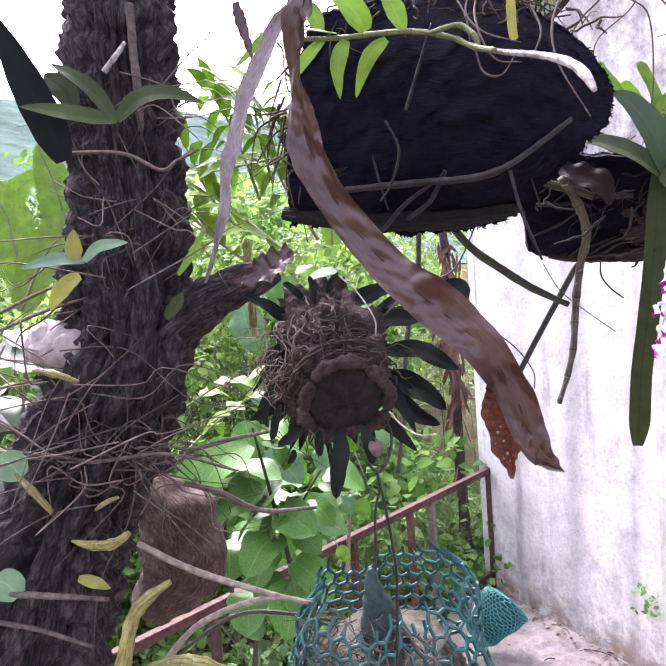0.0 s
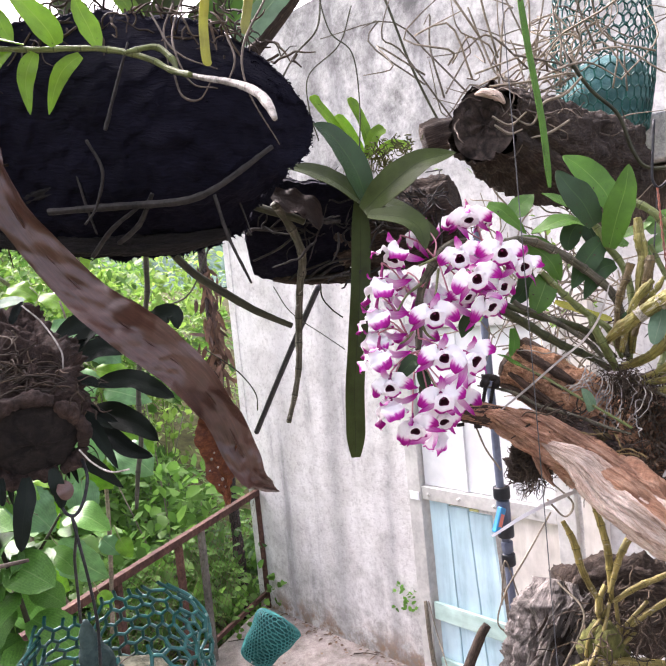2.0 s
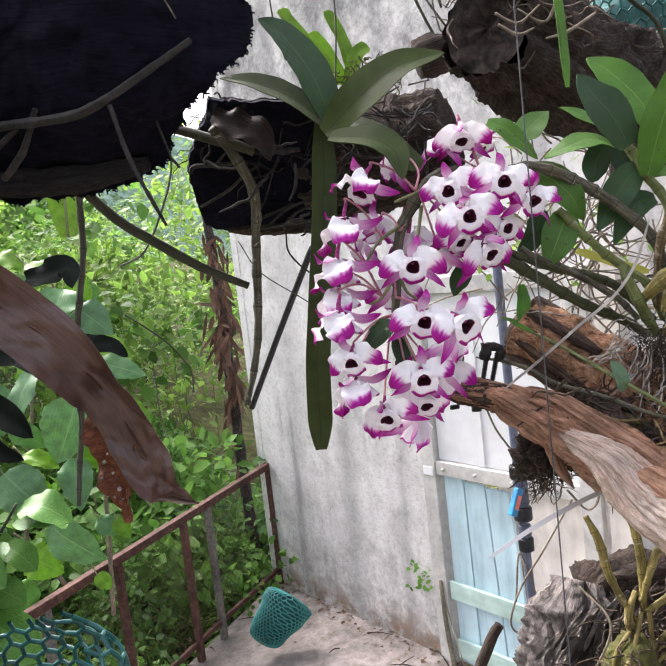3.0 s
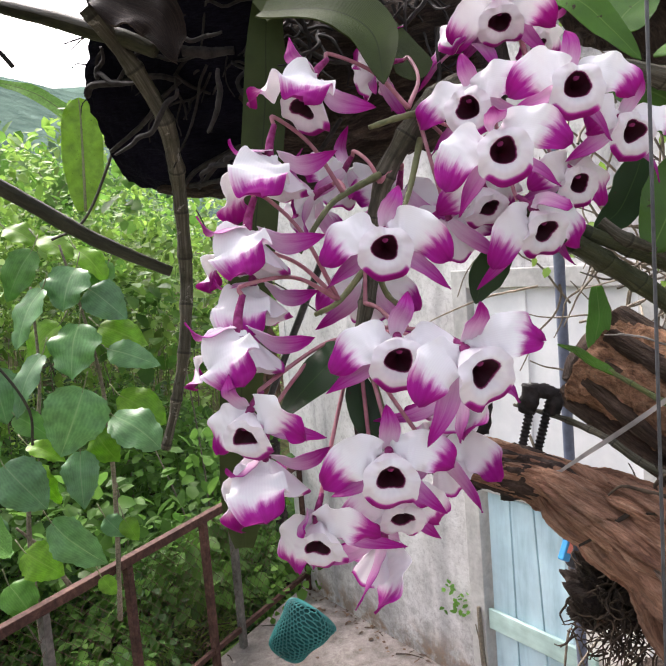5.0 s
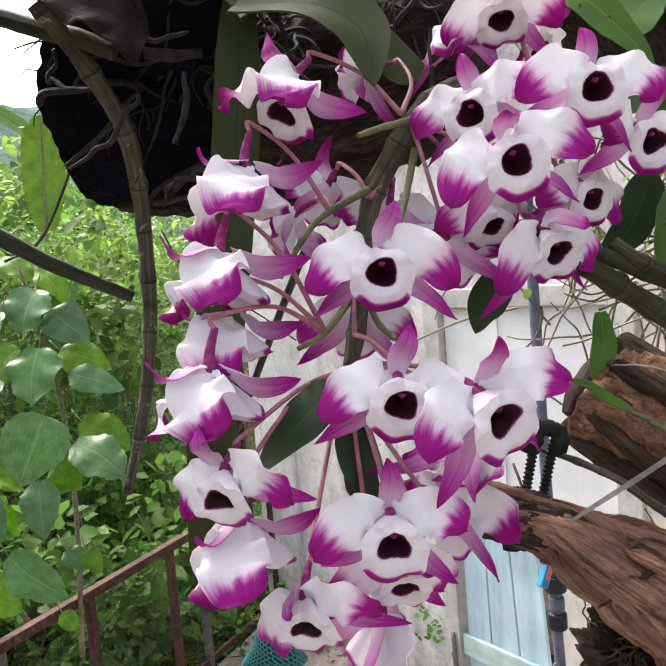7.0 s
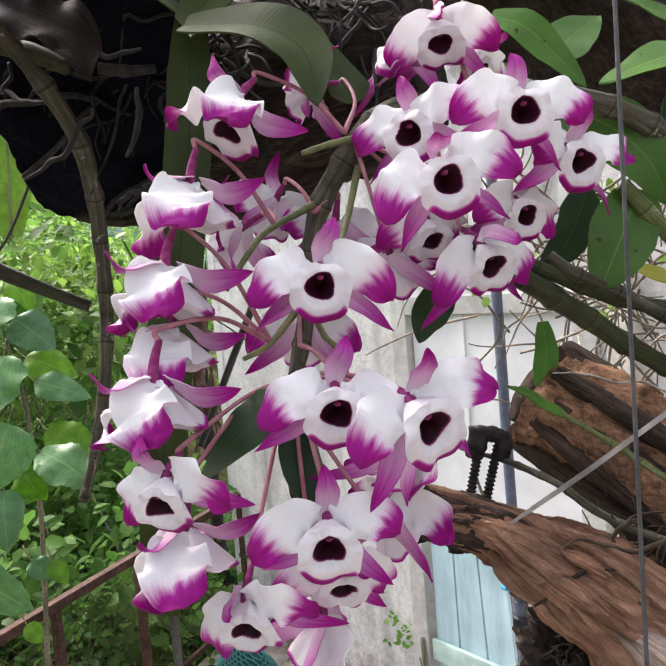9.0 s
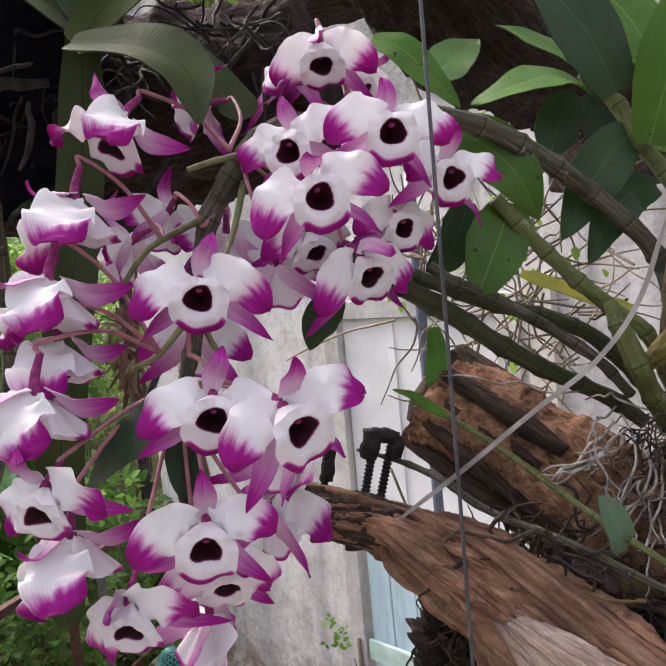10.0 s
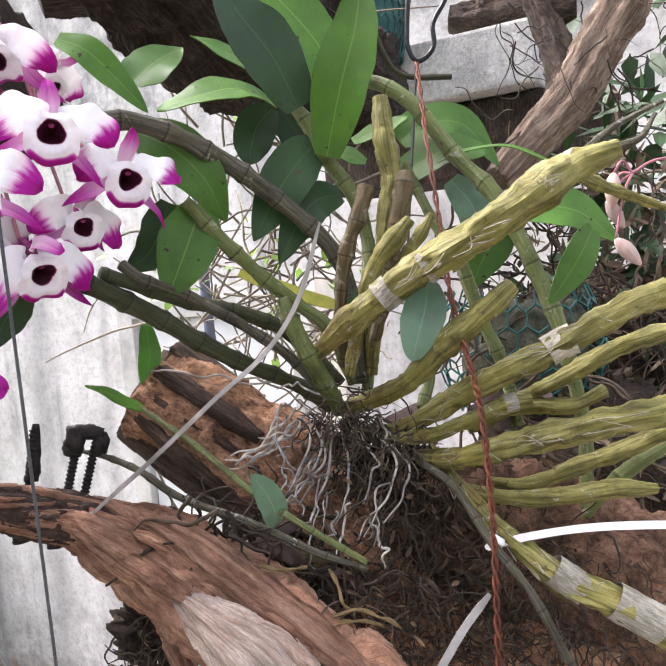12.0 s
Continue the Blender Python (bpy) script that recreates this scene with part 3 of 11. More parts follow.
def wall_stuff():
    """Old whitewashed cement: patches, grey runs from the top, lichen and rust near the foot."""
    m, nd, lk, bs = tree_of("whitewashed_cement")
    tc = nd.new("ShaderNodeTexCoord")
    ob = tc.outputs["Object"]
    base = noise_node(nd, lk, ob, 5.0, 10, 0.72, 0.2)
    r = ramp_node(nd, [(0.30, (0.42, 0.41, 0.40)), (0.44, (0.57, 0.56, 0.545)), (0.58, (0.68, 0.672, 0.66))])
    lk.new(base, r.inputs[0])
    mp = nd.new("ShaderNodeMapping")
    mp.inputs["Scale"].default_value = (4.5, 4.5, 0.5)
    lk.new(ob, mp.inputs["Vector"])
    runs = noise_node(nd, lk, mp.outputs[0], 1.0, 6, 0.6)
    rr = ramp_node(nd, [(0.36, (0.42, 0.42, 0.44)), (0.44, (0.86, 0.86, 0.87)), (0.52, (1, 1, 1))])
    lk.new(runs, rr.inputs[0])
    col = mix_node(nd, lk, "MULTIPLY", 0.7, r.outputs[0], rr.outputs[0])
    fleck = noise_node(nd, lk, ob, 42, 6, 0.75)
    fr = ramp_node(nd, [(0.36, (0.55, 0.54, 0.54)), (0.5, (1, 1, 1))])
    lk.new(fleck, fr.inputs[0])
    col = mix_node(nd, lk, "MULTIPLY", 0.55, col, fr.outputs[0])
    mould = noise_node(nd, lk, ob, 2.6, 12, 0.82)
    mr = ramp_node(nd, [(0.42, (0, 0, 0)), (0.62, (0.9, 0.9, 0.9))])
    lk.new(mould, mr.inputs[0])
    sp = nd.new("ShaderNodeSeparateXYZ")
    lk.new(ob, sp.inputs[0])
    hi = ramp_node(nd, [(0.62, (0, 0, 0)), (0.72, (1, 1, 1))])
    hm = nd.new("ShaderNodeMath")
    hm.operation = "MULTIPLY"
    hm.inputs[1].default_value = 0.25
    lk.new(sp.outputs[2], hm.inputs[0])
    lk.new(hm.outputs[0], hi.inputs[0])
    mould_top = mix_node(nd, lk, "MULTIPLY", 1.0, mr.outputs[0], hi.outputs[0])
    col = mix_node(nd, lk, "MIX", mould_top, col, (0.10, 0.098, 0.098))
    along = nd.new("ShaderNodeVectorMath")
    along.operation = "DOT_PRODUCT"
    lk.new(ob, along.inputs[0])
    along.inputs[1].default_value = (WALL_D[0], WALL_D[1], -0.06)
    wob = noise_node(nd, lk, ob, 2.2, 6, 0.65)
    add = nd.new("ShaderNodeMath")
    add.operation = "MULTIPLY_ADD"
    lk.new(wob, add.inputs[0])
    add.inputs[1].default_value = 0.16
    lk.new(along.outputs["Value"], add.inputs[2])
    s0 = float(WALL_O @ WALL_D) + 0.08
    for at, half, deep in ((0.78, 0.13, 0.62), (0.30, 0.16, 0.75), (1.22, 0.06, 0.72)):
        sub = nd.new("ShaderNodeMath")
        sub.operation = "SUBTRACT"
        lk.new(add.outputs[0], sub.inputs[0])
        sub.inputs[1].default_value = s0 + at
        mag = nd.new("ShaderNodeMath")
        mag.operation = "ABSOLUTE"
        lk.new(sub.outputs[0], mag.inputs[0])
        st = ramp_node(nd, [(half * 0.12, (deep, deep, deep * 1.01)), (half, (1, 1, 1))])
        lk.new(mag.outputs[0], st.inputs[0])
        col = mix_node(nd, lk, "MULTIPLY", 0.9, col, st.outputs[0])
    lo = ramp_node(nd, [(0.012, (1, 1, 1)), (0.055, (0, 0, 0))])
    lk.new(hm.outputs[0], lo.inputs[0])
    patch = noise_node(nd, lk, ob, 5.5, 6, 0.7)
    pr = ramp_node(nd, [(0.45, (0, 0, 0)), (0.58, (1, 1, 1))])
    lk.new(patch, pr.inputs[0])
    foot = mix_node(nd, lk, "MULTIPLY", 1.0, lo.outputs[0], pr.outputs[0])
    col = mix_node(nd, lk, "MIX", foot, col, (0.24, 0.15, 0.09))
    damp = ramp_node(nd, [(0.02, (1, 1, 1)), (0.20, (0, 0, 0))])
    lk.new(hm.outputs[0], damp.inputs[0])
    speck = noise_node(nd, lk, ob, 9.0, 12, 0.85)
    sr = ramp_node(nd, [(0.44, (0, 0, 0)), (0.60, (0.8, 0.8, 0.8))])
    lk.new(speck, sr.inputs[0])
    col = mix_node(nd, lk, "MIX", mix_node(nd, lk, "MULTIPLY", 1.0, damp.outputs[0], sr.outputs[0]), col, (0.20, 0.19, 0.175))
    lk.new(col, bs.inputs["Base Color"])
    bs.inputs["Roughness"].default_value = 0.9
    bp = nd.new("ShaderNodeBump")
    bp.inputs["Strength"].default_value, bp.inputs["Distance"].default_value = 0.5, 0.006
    lk.new(fleck, bp.inputs["Height"])
    lk.new(bp.outputs[0], bs.inputs["Normal"])
    return m


wall_mat = wall_stuff()
floor_mat = stuff("worn_cement_floor", [(0.2, (0.10, 0.075, 0.06)), (0.45, (0.25, 0.22, 0.20)), (0.75, (0.38, 0.345, 0.325))], 14, bump=0.6, dist=0.006, rough=0.9, big=3, dark=0.6, light=1.1, vary=0, grit=0.25)
blue_wood = stuff("pale_blue_painted_wood", [(0.25, (0.30, 0.46, 0.53)), (0.5, (0.47, 0.65, 0.72)), (0.8, (0.56, 0.73, 0.78))], 14, (1, 1, 0.12), "Object", 0.6, 0.3, 0.002, big=4, dark=0.8, light=1.06, vary=0.06)
green_wood = stuff("pale_green_painted_wood", [(0.25, (0.32, 0.46, 0.42)), (0.6, (0.50, 0.68, 0.62)), (0.8, (0.58, 0.74, 0.68))], 14, (0.2, 0.2, 1), "Object", 0.6, 0.3, 0.002, big=5, dark=0.75, vary=0.04)
cream_wood = stuff("cream_board", [(0.25, (0.46, 0.43, 0.38)), (0.6, (0.66, 0.63, 0.58)), (0.8, (0.74, 0.72, 0.68))], 12, (1, 1, 0.2), "Object", 0.65, 0.3, 0.002, big=5, dark=0.75, vary=0.05)
white_panel = stuff("white_sheet", [(0.3, (0.70, 0.72, 0.73)), (0.7, (0.82, 0.83, 0.84))], 8, bump=0.15, rough=0.5, big=3, dark=0.88, light=1.03, vary=0.03)
frame_grey = stuff("grey_steel_frame", [(0.3, (0.42, 0.42, 0.415)), (0.7, (0.58, 0.58, 0.57))], 30, bump=0.2, dist=0.001, rough=0.55, metal=0.1, big=5, dark=0.75)
pipe_mat = stuff("grey_plastic_pipe", [(0.3, (0.075, 0.088, 0.13)), (0.7, (0.13, 0.15, 0.21))], 40, bump=0.1, rough=0.4, big=5, dark=0.8)
black_plastic = stuff("black_plastic", [(0.3, (0.012, 0.013, 0.016)), (0.7, (0.03, 0.032, 0.038))], 60, bump=0.15, rough=0.4, big=9)
blue_plastic = stuff("blue_plastic", [(0.3, (0.02, 0.19, 0.42)), (0.7, (0.04, 0.27, 0.52))], 60, bump=0.1, rough=0.4, big=9)
red_print = stuff("red_print", [(0.3, (0.5, 0.13, 0.09)), (0.7, (0.6, 0.2, 0.15))], 60, bump=0, rough=0.5)
soil_mat = stuff("soil_leaf_litter", [(0.25, (0.02, 0.018, 0.01)), (0.5, (0.07, 0.07, 0.03)), (0.8, (0.14, 0.15, 0.055))], 9, bump=1.0, dist=0.05, rough=0.95, big=1.1, dark=0.5, vary=0, spec=0.05)
# distance haze is mixed into the hill's base colour, pale and bluish
hill_mat = stuff("wooded_hillside_hazed", [(0.3, (0.075, 0.125, 0.10)), (0.7, (0.15, 0.22, 0.18))], 0.22, bump=1.0, dist=2.5, rough=1.0, big=0.05, dark=0.7, vary=0, spec=0.0)


def terrain(x, y):
    d = (np.array([x, y]) - RAIL_A) @ RAIL_N
    if d < 0:
        return -0.35
    h = -0.35 - 0.35 * min(d, 1.0)
    h += 0.30 * max(0.0, min(d, 11) - 1.3) + 0.10 * max(0.0, min(d, 40) - 11)
    h += 0.47 * max(0.0, min(d, 120) - 42) * (0.85 + 0.25 * math.sin(x * 0.021 + 1.6)) + 0.10 * max(0.0, d - 120)
    return h + (0.10 * noise.noise(Vector((x * 0.9, y * 0.9, 0))) + 1.2 * noise.noise(Vector((x * 0.05, y * 0.05, 3))) * min(1, d / 20) if d > 0.3 else 0)


def ring_sheet(name, radii, mat, label):
    g = Geo()
    rows, uvs = [], []
    k = 180
    for r in radii:
        rows.append([(r * math.cos(6.28318 * j / k), r * math.sin(6.28318 * j / k), 0) for j in range(k + 1)])
        uvs.append([(r, j) for j in range(k + 1)])
    rows = [[(x, y, terrain(x, y) if r < 700 else 0) for x, y, _ in row] for row, r in zip(rows, radii)]
    g.grid(rows, uvs)
    return tagged(new(name, mesh_from(name, g, mat)), label, "ground", kind="structure")


ring_sheet("ground", [0.02] + [0.4 * 1.13 ** i for i in range(38)], soil_mat, "sloping ground with leaf litter under dense undergrowth")
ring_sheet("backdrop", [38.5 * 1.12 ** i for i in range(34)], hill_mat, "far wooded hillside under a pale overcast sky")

g = Geo()
poly = [tuple(RAIL_A + RAIL_N * 0.06), tuple(RAIL_B + RAIL_N * 0.06), (-2.95, -3.2), (4.5, -3.2), tuple(WALL_O + WALL_D * 6.5), tuple(WALL_O)]
n_p = len(poly)
for z in (0.0, -0.32):
    for q in poly:
        g.v.append((*q, z))
        g.uv.append(q)
g.f.append(tuple(range(n_p))[::1])
g.f.append(tuple(range(n_p, 2 * n_p))[::-1])
for i in range(n_p):
    j = (i + 1) % n_p
    g.f.append((i, i + n_p, j + n_p, j))
floor = tagged(new("floor", mesh_from("floor", g, floor_mat, False)), "worn grey cement terrace floor with fallen debris", "floor", kind="structure")

# the wall in butted pieces round the door opening
DOOR_S0, DOOR_S1, DOOR_H = 1.46, 2.45, 2.04
wall = None
for nm, s0, s1, z0, z1 in (("wall_east", -0.05, DOOR_S0, -0.3, 3.9), ("wall_east_lintel", DOOR_S0, DOOR_S1, DOOR_H, 3.9), ("wall_east_end", DOOR_S1, 6.4, -0.3, 3.9)):
    g = Geo()
    g.box((s0, -0.16, z0), (s1, 0.0, z1), WALL)
    tagged(new(nm, mesh_from(nm, g, wall_mat, False)), "old whitewashed cement wall with grey runs and stains", "wall", kind="structure")
g = Geo()
g.box((-0.12, -0.18, -0.3), (-0.05, 0.004, 3.9), WALL)
tagged(new("trim", mesh_from("trim", g, wall_mat, False)), "rounded cement end of the wall", "trim", kind="structure")
# an unseen wall, added behind the door so that the opening stays dark
g = Geo()
g.box((1.0, -1.3, -0.3), (2.9, -1.2, 2.6), WALL)
tagged(new("wall_behind_door", mesh_from("wall_behind_door", g, wall_mat, False)), "unseen plain wall added behind the door", "wall", kind="structure")


def wbox(lo, hi):
    g = Geo()
    g.box(lo, hi, WALL)
    return g


door_base = tuple(WALL @ Vector((1.95, 0, 0)))
door = thing("door_1", door_base, "pale blue plank door with a white upper sheet in a grey frame", "door", kind="structure")
part("door_frame", wbox((1.455, -0.05, 0.0), (1.545, 0.03, 2.05)), frame_grey, door, "grey steel jamb", False, bevel=0.004)
part("door_frame", wbox((2.36, -0.05, 0.0), (2.455, 0.03, 2.05)), frame_grey, door, "", False, bevel=0.004)
part("door_frame", wbox((1.545, -0.05, 1.97), (2.36, 0.03, 2.05)), frame_grey, door, "", False, bevel=0.004)
part("crossbar", wbox((1.548, -0.04, 1.035), (2.358, 0.024, 1.108)), frame_grey, door, "grey crossbar with bolts", False, bevel=0.004)
part("hinge_plate", wbox((1.470, 0.031, 1.030), (1.535, 0.036, 1.075)), white_panel, door, "pale hinge plate", False, bevel=0.001)
for s in (1.60, 1.80, 2.02, 2.24):
    g = Geo()
    a = WALL @ Vector((s, 0.022, 1.070))
    b = WALL @ Vector((s, 0.034, 1.070))
    tube(g, [a, b], 0.009, 2, 8)
    part("bolt", g, frame_grey, door)
# planks that lean a little, with dark gaps between them
tops, feet = (1.575, 1.705, 1.835, 1.975), (1.575, 1.715, 1.885, 2.045)
for i in range(3):
    g = Geo()
    o = len(g.v)
    g.box((0, 0, 0), (1, 1, 1))
    for k in range(8):
        x, y, z = g.v[o + k]
        at = (feet if z < 0.5 else tops)
        sx = at[i] + (at[i + 1] - 0.009 - at[i]) * x
        g.v[o + k] = tuple(WALL @ Vector((sx, -0.022 + 0.02 * y, 0.015 + (1.012 - 0.012 * i) * z)))
        g.uv[o + k] = (sx, z)
    part("plank", g, blue_wood, door, "", False, bevel=0.002)
part("board", wbox((2.055, -0.024, 0.015), (2.352, -0.004, 1.028)), cream_wood, door, "cream board", False, bevel=0.002)
part("batten", wbox((1.560, 0.001, 0.365), (2.125, 0.022, 0.462)), green_wood, door, "pale green batten", False, bevel=0.003)
part("batten", wbox((1.575, 0.001, 0.050), (2.345, 0.022, 0.150)), green_wood, door, "", False, bevel=0.003)
part("panel", wbox((1.556, -0.02, 1.112), (1.83, -0.004, 1.965)), white_panel, door, "white upper sheet", False)
part("panel", wbox((1.838, -0.02, 1.112), (2.352, -0.004, 1.965)), white_panel, door, "", False)
part("cover_strip", wbox((1.815, -0.003, 1.112), (1.85, 0.006, 1.965)), white_panel, door, "", False)
g = Geo()
tube(g, [tuple(WALL @ Vector(p)) for p in ((1.553, 0.04, 0.0), (1.535, 0.05, 0.22), (1.515, 0.04, 0.46))], [0.016, 0.013, 0.010], 14, 7, rough=0.15, freq=30)
part("stake", g, twig_mat, door, "weathered stick against the jamb")

# concrete ledge along the wall and the pale boards beyond the door
ledge_mat = stuff("grey_concrete", [(0.25, (0.30, 0.295, 0.29)), (0.45, (0.56, 0.555, 0.55)), (0.8, (0.74, 0.73, 0.72))], 60, bump=0.7, dist=0.004, rough=0.92, big=9, dark=0.65, grit=0.45)
la = np.array((1.6368, 1.6966, 2.5586))
ledge_m = Matrix(((WALL_D[0], -WALL_N[0], 0, la[0]), (WALL_D[1], -WALL_N[1], 0, la[1]), (0, 0, 1, la[2]), (0, 0, 0, 1)))
g = Geo()
g.box((-0.30, 0.0, -0.065), (0.262, 0.30, 0.07), ledge_m)
single("concrete_ledge", g, ledge_mat, "weathered grey concrete ledge before the wall", "ledge", kind="structure", smooth=False, bevel=0.008)
# no beam there: a dark box stands in for the shadow under the ledge
g = Geo()
g.box((-0.30, 0.06, -0.24), (0.40, 0.29, -0.068), ledge_m)
single("wall_beam", g, bark_brown, "dark box added for the shadow under the concrete ledge", "beam", kind="structure", smooth=False, bevel=0.01)
single("wall_board", wbox((2.50, 0.002, 0.0), (2.60, 0.05, 2.1)), cream_wood, "cream board beside the door", "board", kind="structure", smooth=False, bevel=0.003)

# water pipe with a valve
pipe = thing("water_pipe", (1.345, 2.240, 0), "dark grey plastic water pipe with a blue-handled valve", "pipe")
g = Geo()
tube(g, [(1.320, 2.210, 0.0), (1.313, 2.212, 0.766), (1.298, 2.212, 1.386), (1.290, 2.215, 2.416)], 0.0145, 24, 14)
part("pipe", g, pipe_mat, pipe)
for z0, z1, r in ((1.166, 1.211, 0.025), (1.216, 1.256, 0.021), (1.271, 1.316, 0.030), (1.321, 1.406, 0.024), (1.411, 1.456, 0.030)):
    g = Geo()
    x = 1.307 - (z0 - 1.1) * 0.02
    tube(g, [(x, 2.212, z0), (x, 2.212, z0 + 0.004), (x, 2.212, (z0 + z1) / 2), (x, 2.212, z1 - 0.004), (x, 2.212, z1)], [r * 0.86, r, r, r, r * 0.86], 9, 16)
    part("fitting", g, pipe_mat if r < 0.025 else black_plastic, pipe)
g = Geo()
hm = Matrix.Translation((1.260, 2.175, 1.351)) @ Euler((0, radians(28), radians(20))).to_matrix().to_4x4()
g.box((-0.014, -0.012, -0.045), (0.014, 0.008, 0.045), hm)
h = part("valve_handle", g, blue_plastic, pipe, "bright blue valve handle", False, bevel=0.004)
g = Geo()
g.box((-0.008, -0.0145, -0.022), (0.008, -0.0125, 0.022), hm)
part("print", g, red_print, h, "red print on the handle", False)

# rusty railing
rail = thing("railing", (-0.6, 3.2, 0), "rusty brown iron railing at the terrace edge", "railing", kind="structure")


def rpt(s, z, off=0.0):
    p = RAIL_A + RAIL_D * s + RAIL_N * off
    return (p[0], p[1], z)


RAIL = Matrix(((RAIL_D[0], RAIL_N[0], 0, RAIL_A[0]), (RAIL_D[1], RAIL_N[1], 0, RAIL_A[1]), (0, 0, 1, 0), (0, 0, 0, 1)))
g = Geo()
g.box((0.0, -0.02, 0.827), (5.7, 0.02, 0.87), RAIL)
part("top_rail", g, rust_mat, rail, "rusty top rail", False, bevel=0.003)
g = Geo()
g.box((0.02, -0.012, 0.10), (5.7, 0.012, 0.13), RAIL)
part("bottom_rail", g, rust_mat, rail, "", False, bevel=0.003)
for i, s in enumerate((0.0, 0.74, 0.98, 1.52, 1.98, 2.5, 3.05, 3.6, 4.2, 4.8, 5.5)):
    g = Geo()
    g.box((s, -0.018, 0.0), (s + 0.036, 0.018, 0.827), RAIL)
    part("post", g, iron_grey if i in (1, 4) else rust_mat, rail, "", False, bevel=0.003)

g = Geo()
for i in range(95):
    for sg in (1, -1):
        s0 = 0.02 + i * 0.06 if sg > 0 else 0.02 + i * 0.06 + 0.66
        a, b = (s0, 0.13), (s0 + sg * 0.66, 0.82)
        if not (0 <= a[0] <= 5.7 and 0 <= b[0] <= 5.7):
            continue
        tube(g, [rpt(a[0], a[1], 0.022 * sg / 3), rpt(b[0], b[1], 0.022 * sg / 3)], 0.0011, 2, 4, caps=False)
part("wire_mesh", g, rust_mat, rail, "thin diamond wire mesh", kind="stuff")

# ---- undergrowth and hillside plants ----
foliage_bright = stuff("foliage_bright", [(0.3, (0.13, 0.28, 0.045)), (0.7, (0.29, 0.46, 0.10))], 3, bump=0, rough=0.5, big=0.9, dark=0.6, light=1.2, thin=0.5, island=True, vary=0.4)
foliage_mid = stuff("foliage_mid", [(0.3, (0.06, 0.17, 0.03)), (0.7, (0.16, 0.32, 0.065))], 3, bump=0, rough=0.5, spec=0.2, big=0.9, dark=0.6, light=1.2, thin=0.5, island=True, vary=0.4)
# darker copy of the foliage: shade among the weeds, given as base colour
foliage_deep_shade = stuff("foliage_deep_shade", [(0.3, (0.028, 0.075, 0.022)), (0.7, (0.065, 0.14, 0.045))], 3, bump=0, rough=0.5, big=0.9, dark=0.6, light=1.2, thin=0.5, island=True, vary=0.35)
foliage_cool = stuff("foliage_cool", [(0.3, (0.055, 0.145, 0.042)), (0.7, (0.13, 0.265, 0.085))], 3, bump=0, rough=0.45, spec=0.2, big=0.9, dark=0.6, light=1.2, thin=0.5, island=True, vary=0.35)


def leaflet(g, p, d, up, length, half):
    """A small folded leaf of two bent halves."""
    d, up = unit(d), unit(up)
    s = unit(np.cross(d, up))
    nn = np.cross(s, d)
    o = len(g.v)
    for a, b, c in ((0, 0, 0), (0.35, 1, 0.28), (0.42, 0, 0.0), (0.35, -1, 0.28), (0.75, 0.72, 0.1), (0.8, 0, -0.06), (0.75, -0.72, 0.1), (1, 0, -0.2)):
        g.v.append(tuple(p + d * a * length + s * b * half + nn * c * half))
        g.uv.append((0.5 + 0.5 * b, a))
    for q in ((0, 1, 2), (0, 2, 3), (1, 4, 5, 2), (2, 5, 6, 3), (4, 7, 5), (5, 7, 6)):
        g.f.append(tuple(o + i for i in q))


def undergrowth(name, mat, label, clumps, leaves, spread, size, where, narrow=0.38, stems=True, droop=0.25):
    """Mounds of leaves, each of one size, on bent stems, with dark gaps between them."""
    g = Geo()
    for _ in range(clumps):
        x, y, lift = where()
        base = np.array([x, y, terrain(x, y)])
        top = base + np.array([rnd(-0.1, 0.1), rnd(-0.1, 0.1), lift])
        if stems and random.random() < 0.25:
            tube(g, [base, (base + top) / 2 + np.random.normal(0, 0.05, 3), top], [0.007, 0.005, 0.003], 5, 4, caps=False)
        grow = rnd(0.6, 1.75)
        R = spread * (0.55 + 0.75 * grow)
        for _ in range(int(leaves * (1.25 if grow < 1 else 0.85))):
            out = unit(np.random.normal(0, 1, 3) + np.array([0, -0.35, 0.35]))
            p = top + out * R * rnd(0.55, 1.05) * np.array([1, 1, 0.7])
            if p[2] < terrain(p[0], p[1]) + 0.02:
                continue
            d = unit(out * 0.8 + np.random.normal(0, 0.45, 3) + np.array([0, -0.25, -droop]))
            L = size * grow * rnd(0.75, 1.25)
            leaflet(g, p, d, unit(out * 0.5 + np.random.normal(0, 0.25, 3) + np.array([0, -0.2, 0.9])), L, L * narrow * rnd(0.85, 1.15))
    ob = new(name, mesh_from(name, g, mat))
    return tagged(ob, label, "undergrowth", kind="stuff")


def off_rail(dmin, dmax, smin, smax, lmin, lmax, power=1.0):
    def pick():
        d = dmin + (dmax - dmin) * random.random() ** power
        s = rnd(smin - 0.35 * d, smax + 0.32 * d)
        p = RAIL_A + RAIL_D * s + RAIL_N * d
        return p[0], p[1], rnd(lmin, lmax)
    return pick


undergrowth("undergrowth", foliage_mid, "dense green undergrowth below the railing", 520, 46, 0.13, 0.042, off_rail(0.12, 4.0, -1.2, 4.6, 0.02, 0.6))
undergrowth("undergrowth", foliage_cool, "cool green leafy weeds on the slope", 260, 38, 0.16, 0.062, off_rail(0.15, 5.5, -1.4, 4.6, 0.05, 0.85), 0.34)
undergrowth("undergrowth", foliage_deep_shade, "weeds between the brighter ones, darkened in colour as in shade", 320, 36, 0.2, 0.065, off_rail(0.3, 6.0, -1.4, 4.6, 0.0, 0.45), 0.4)
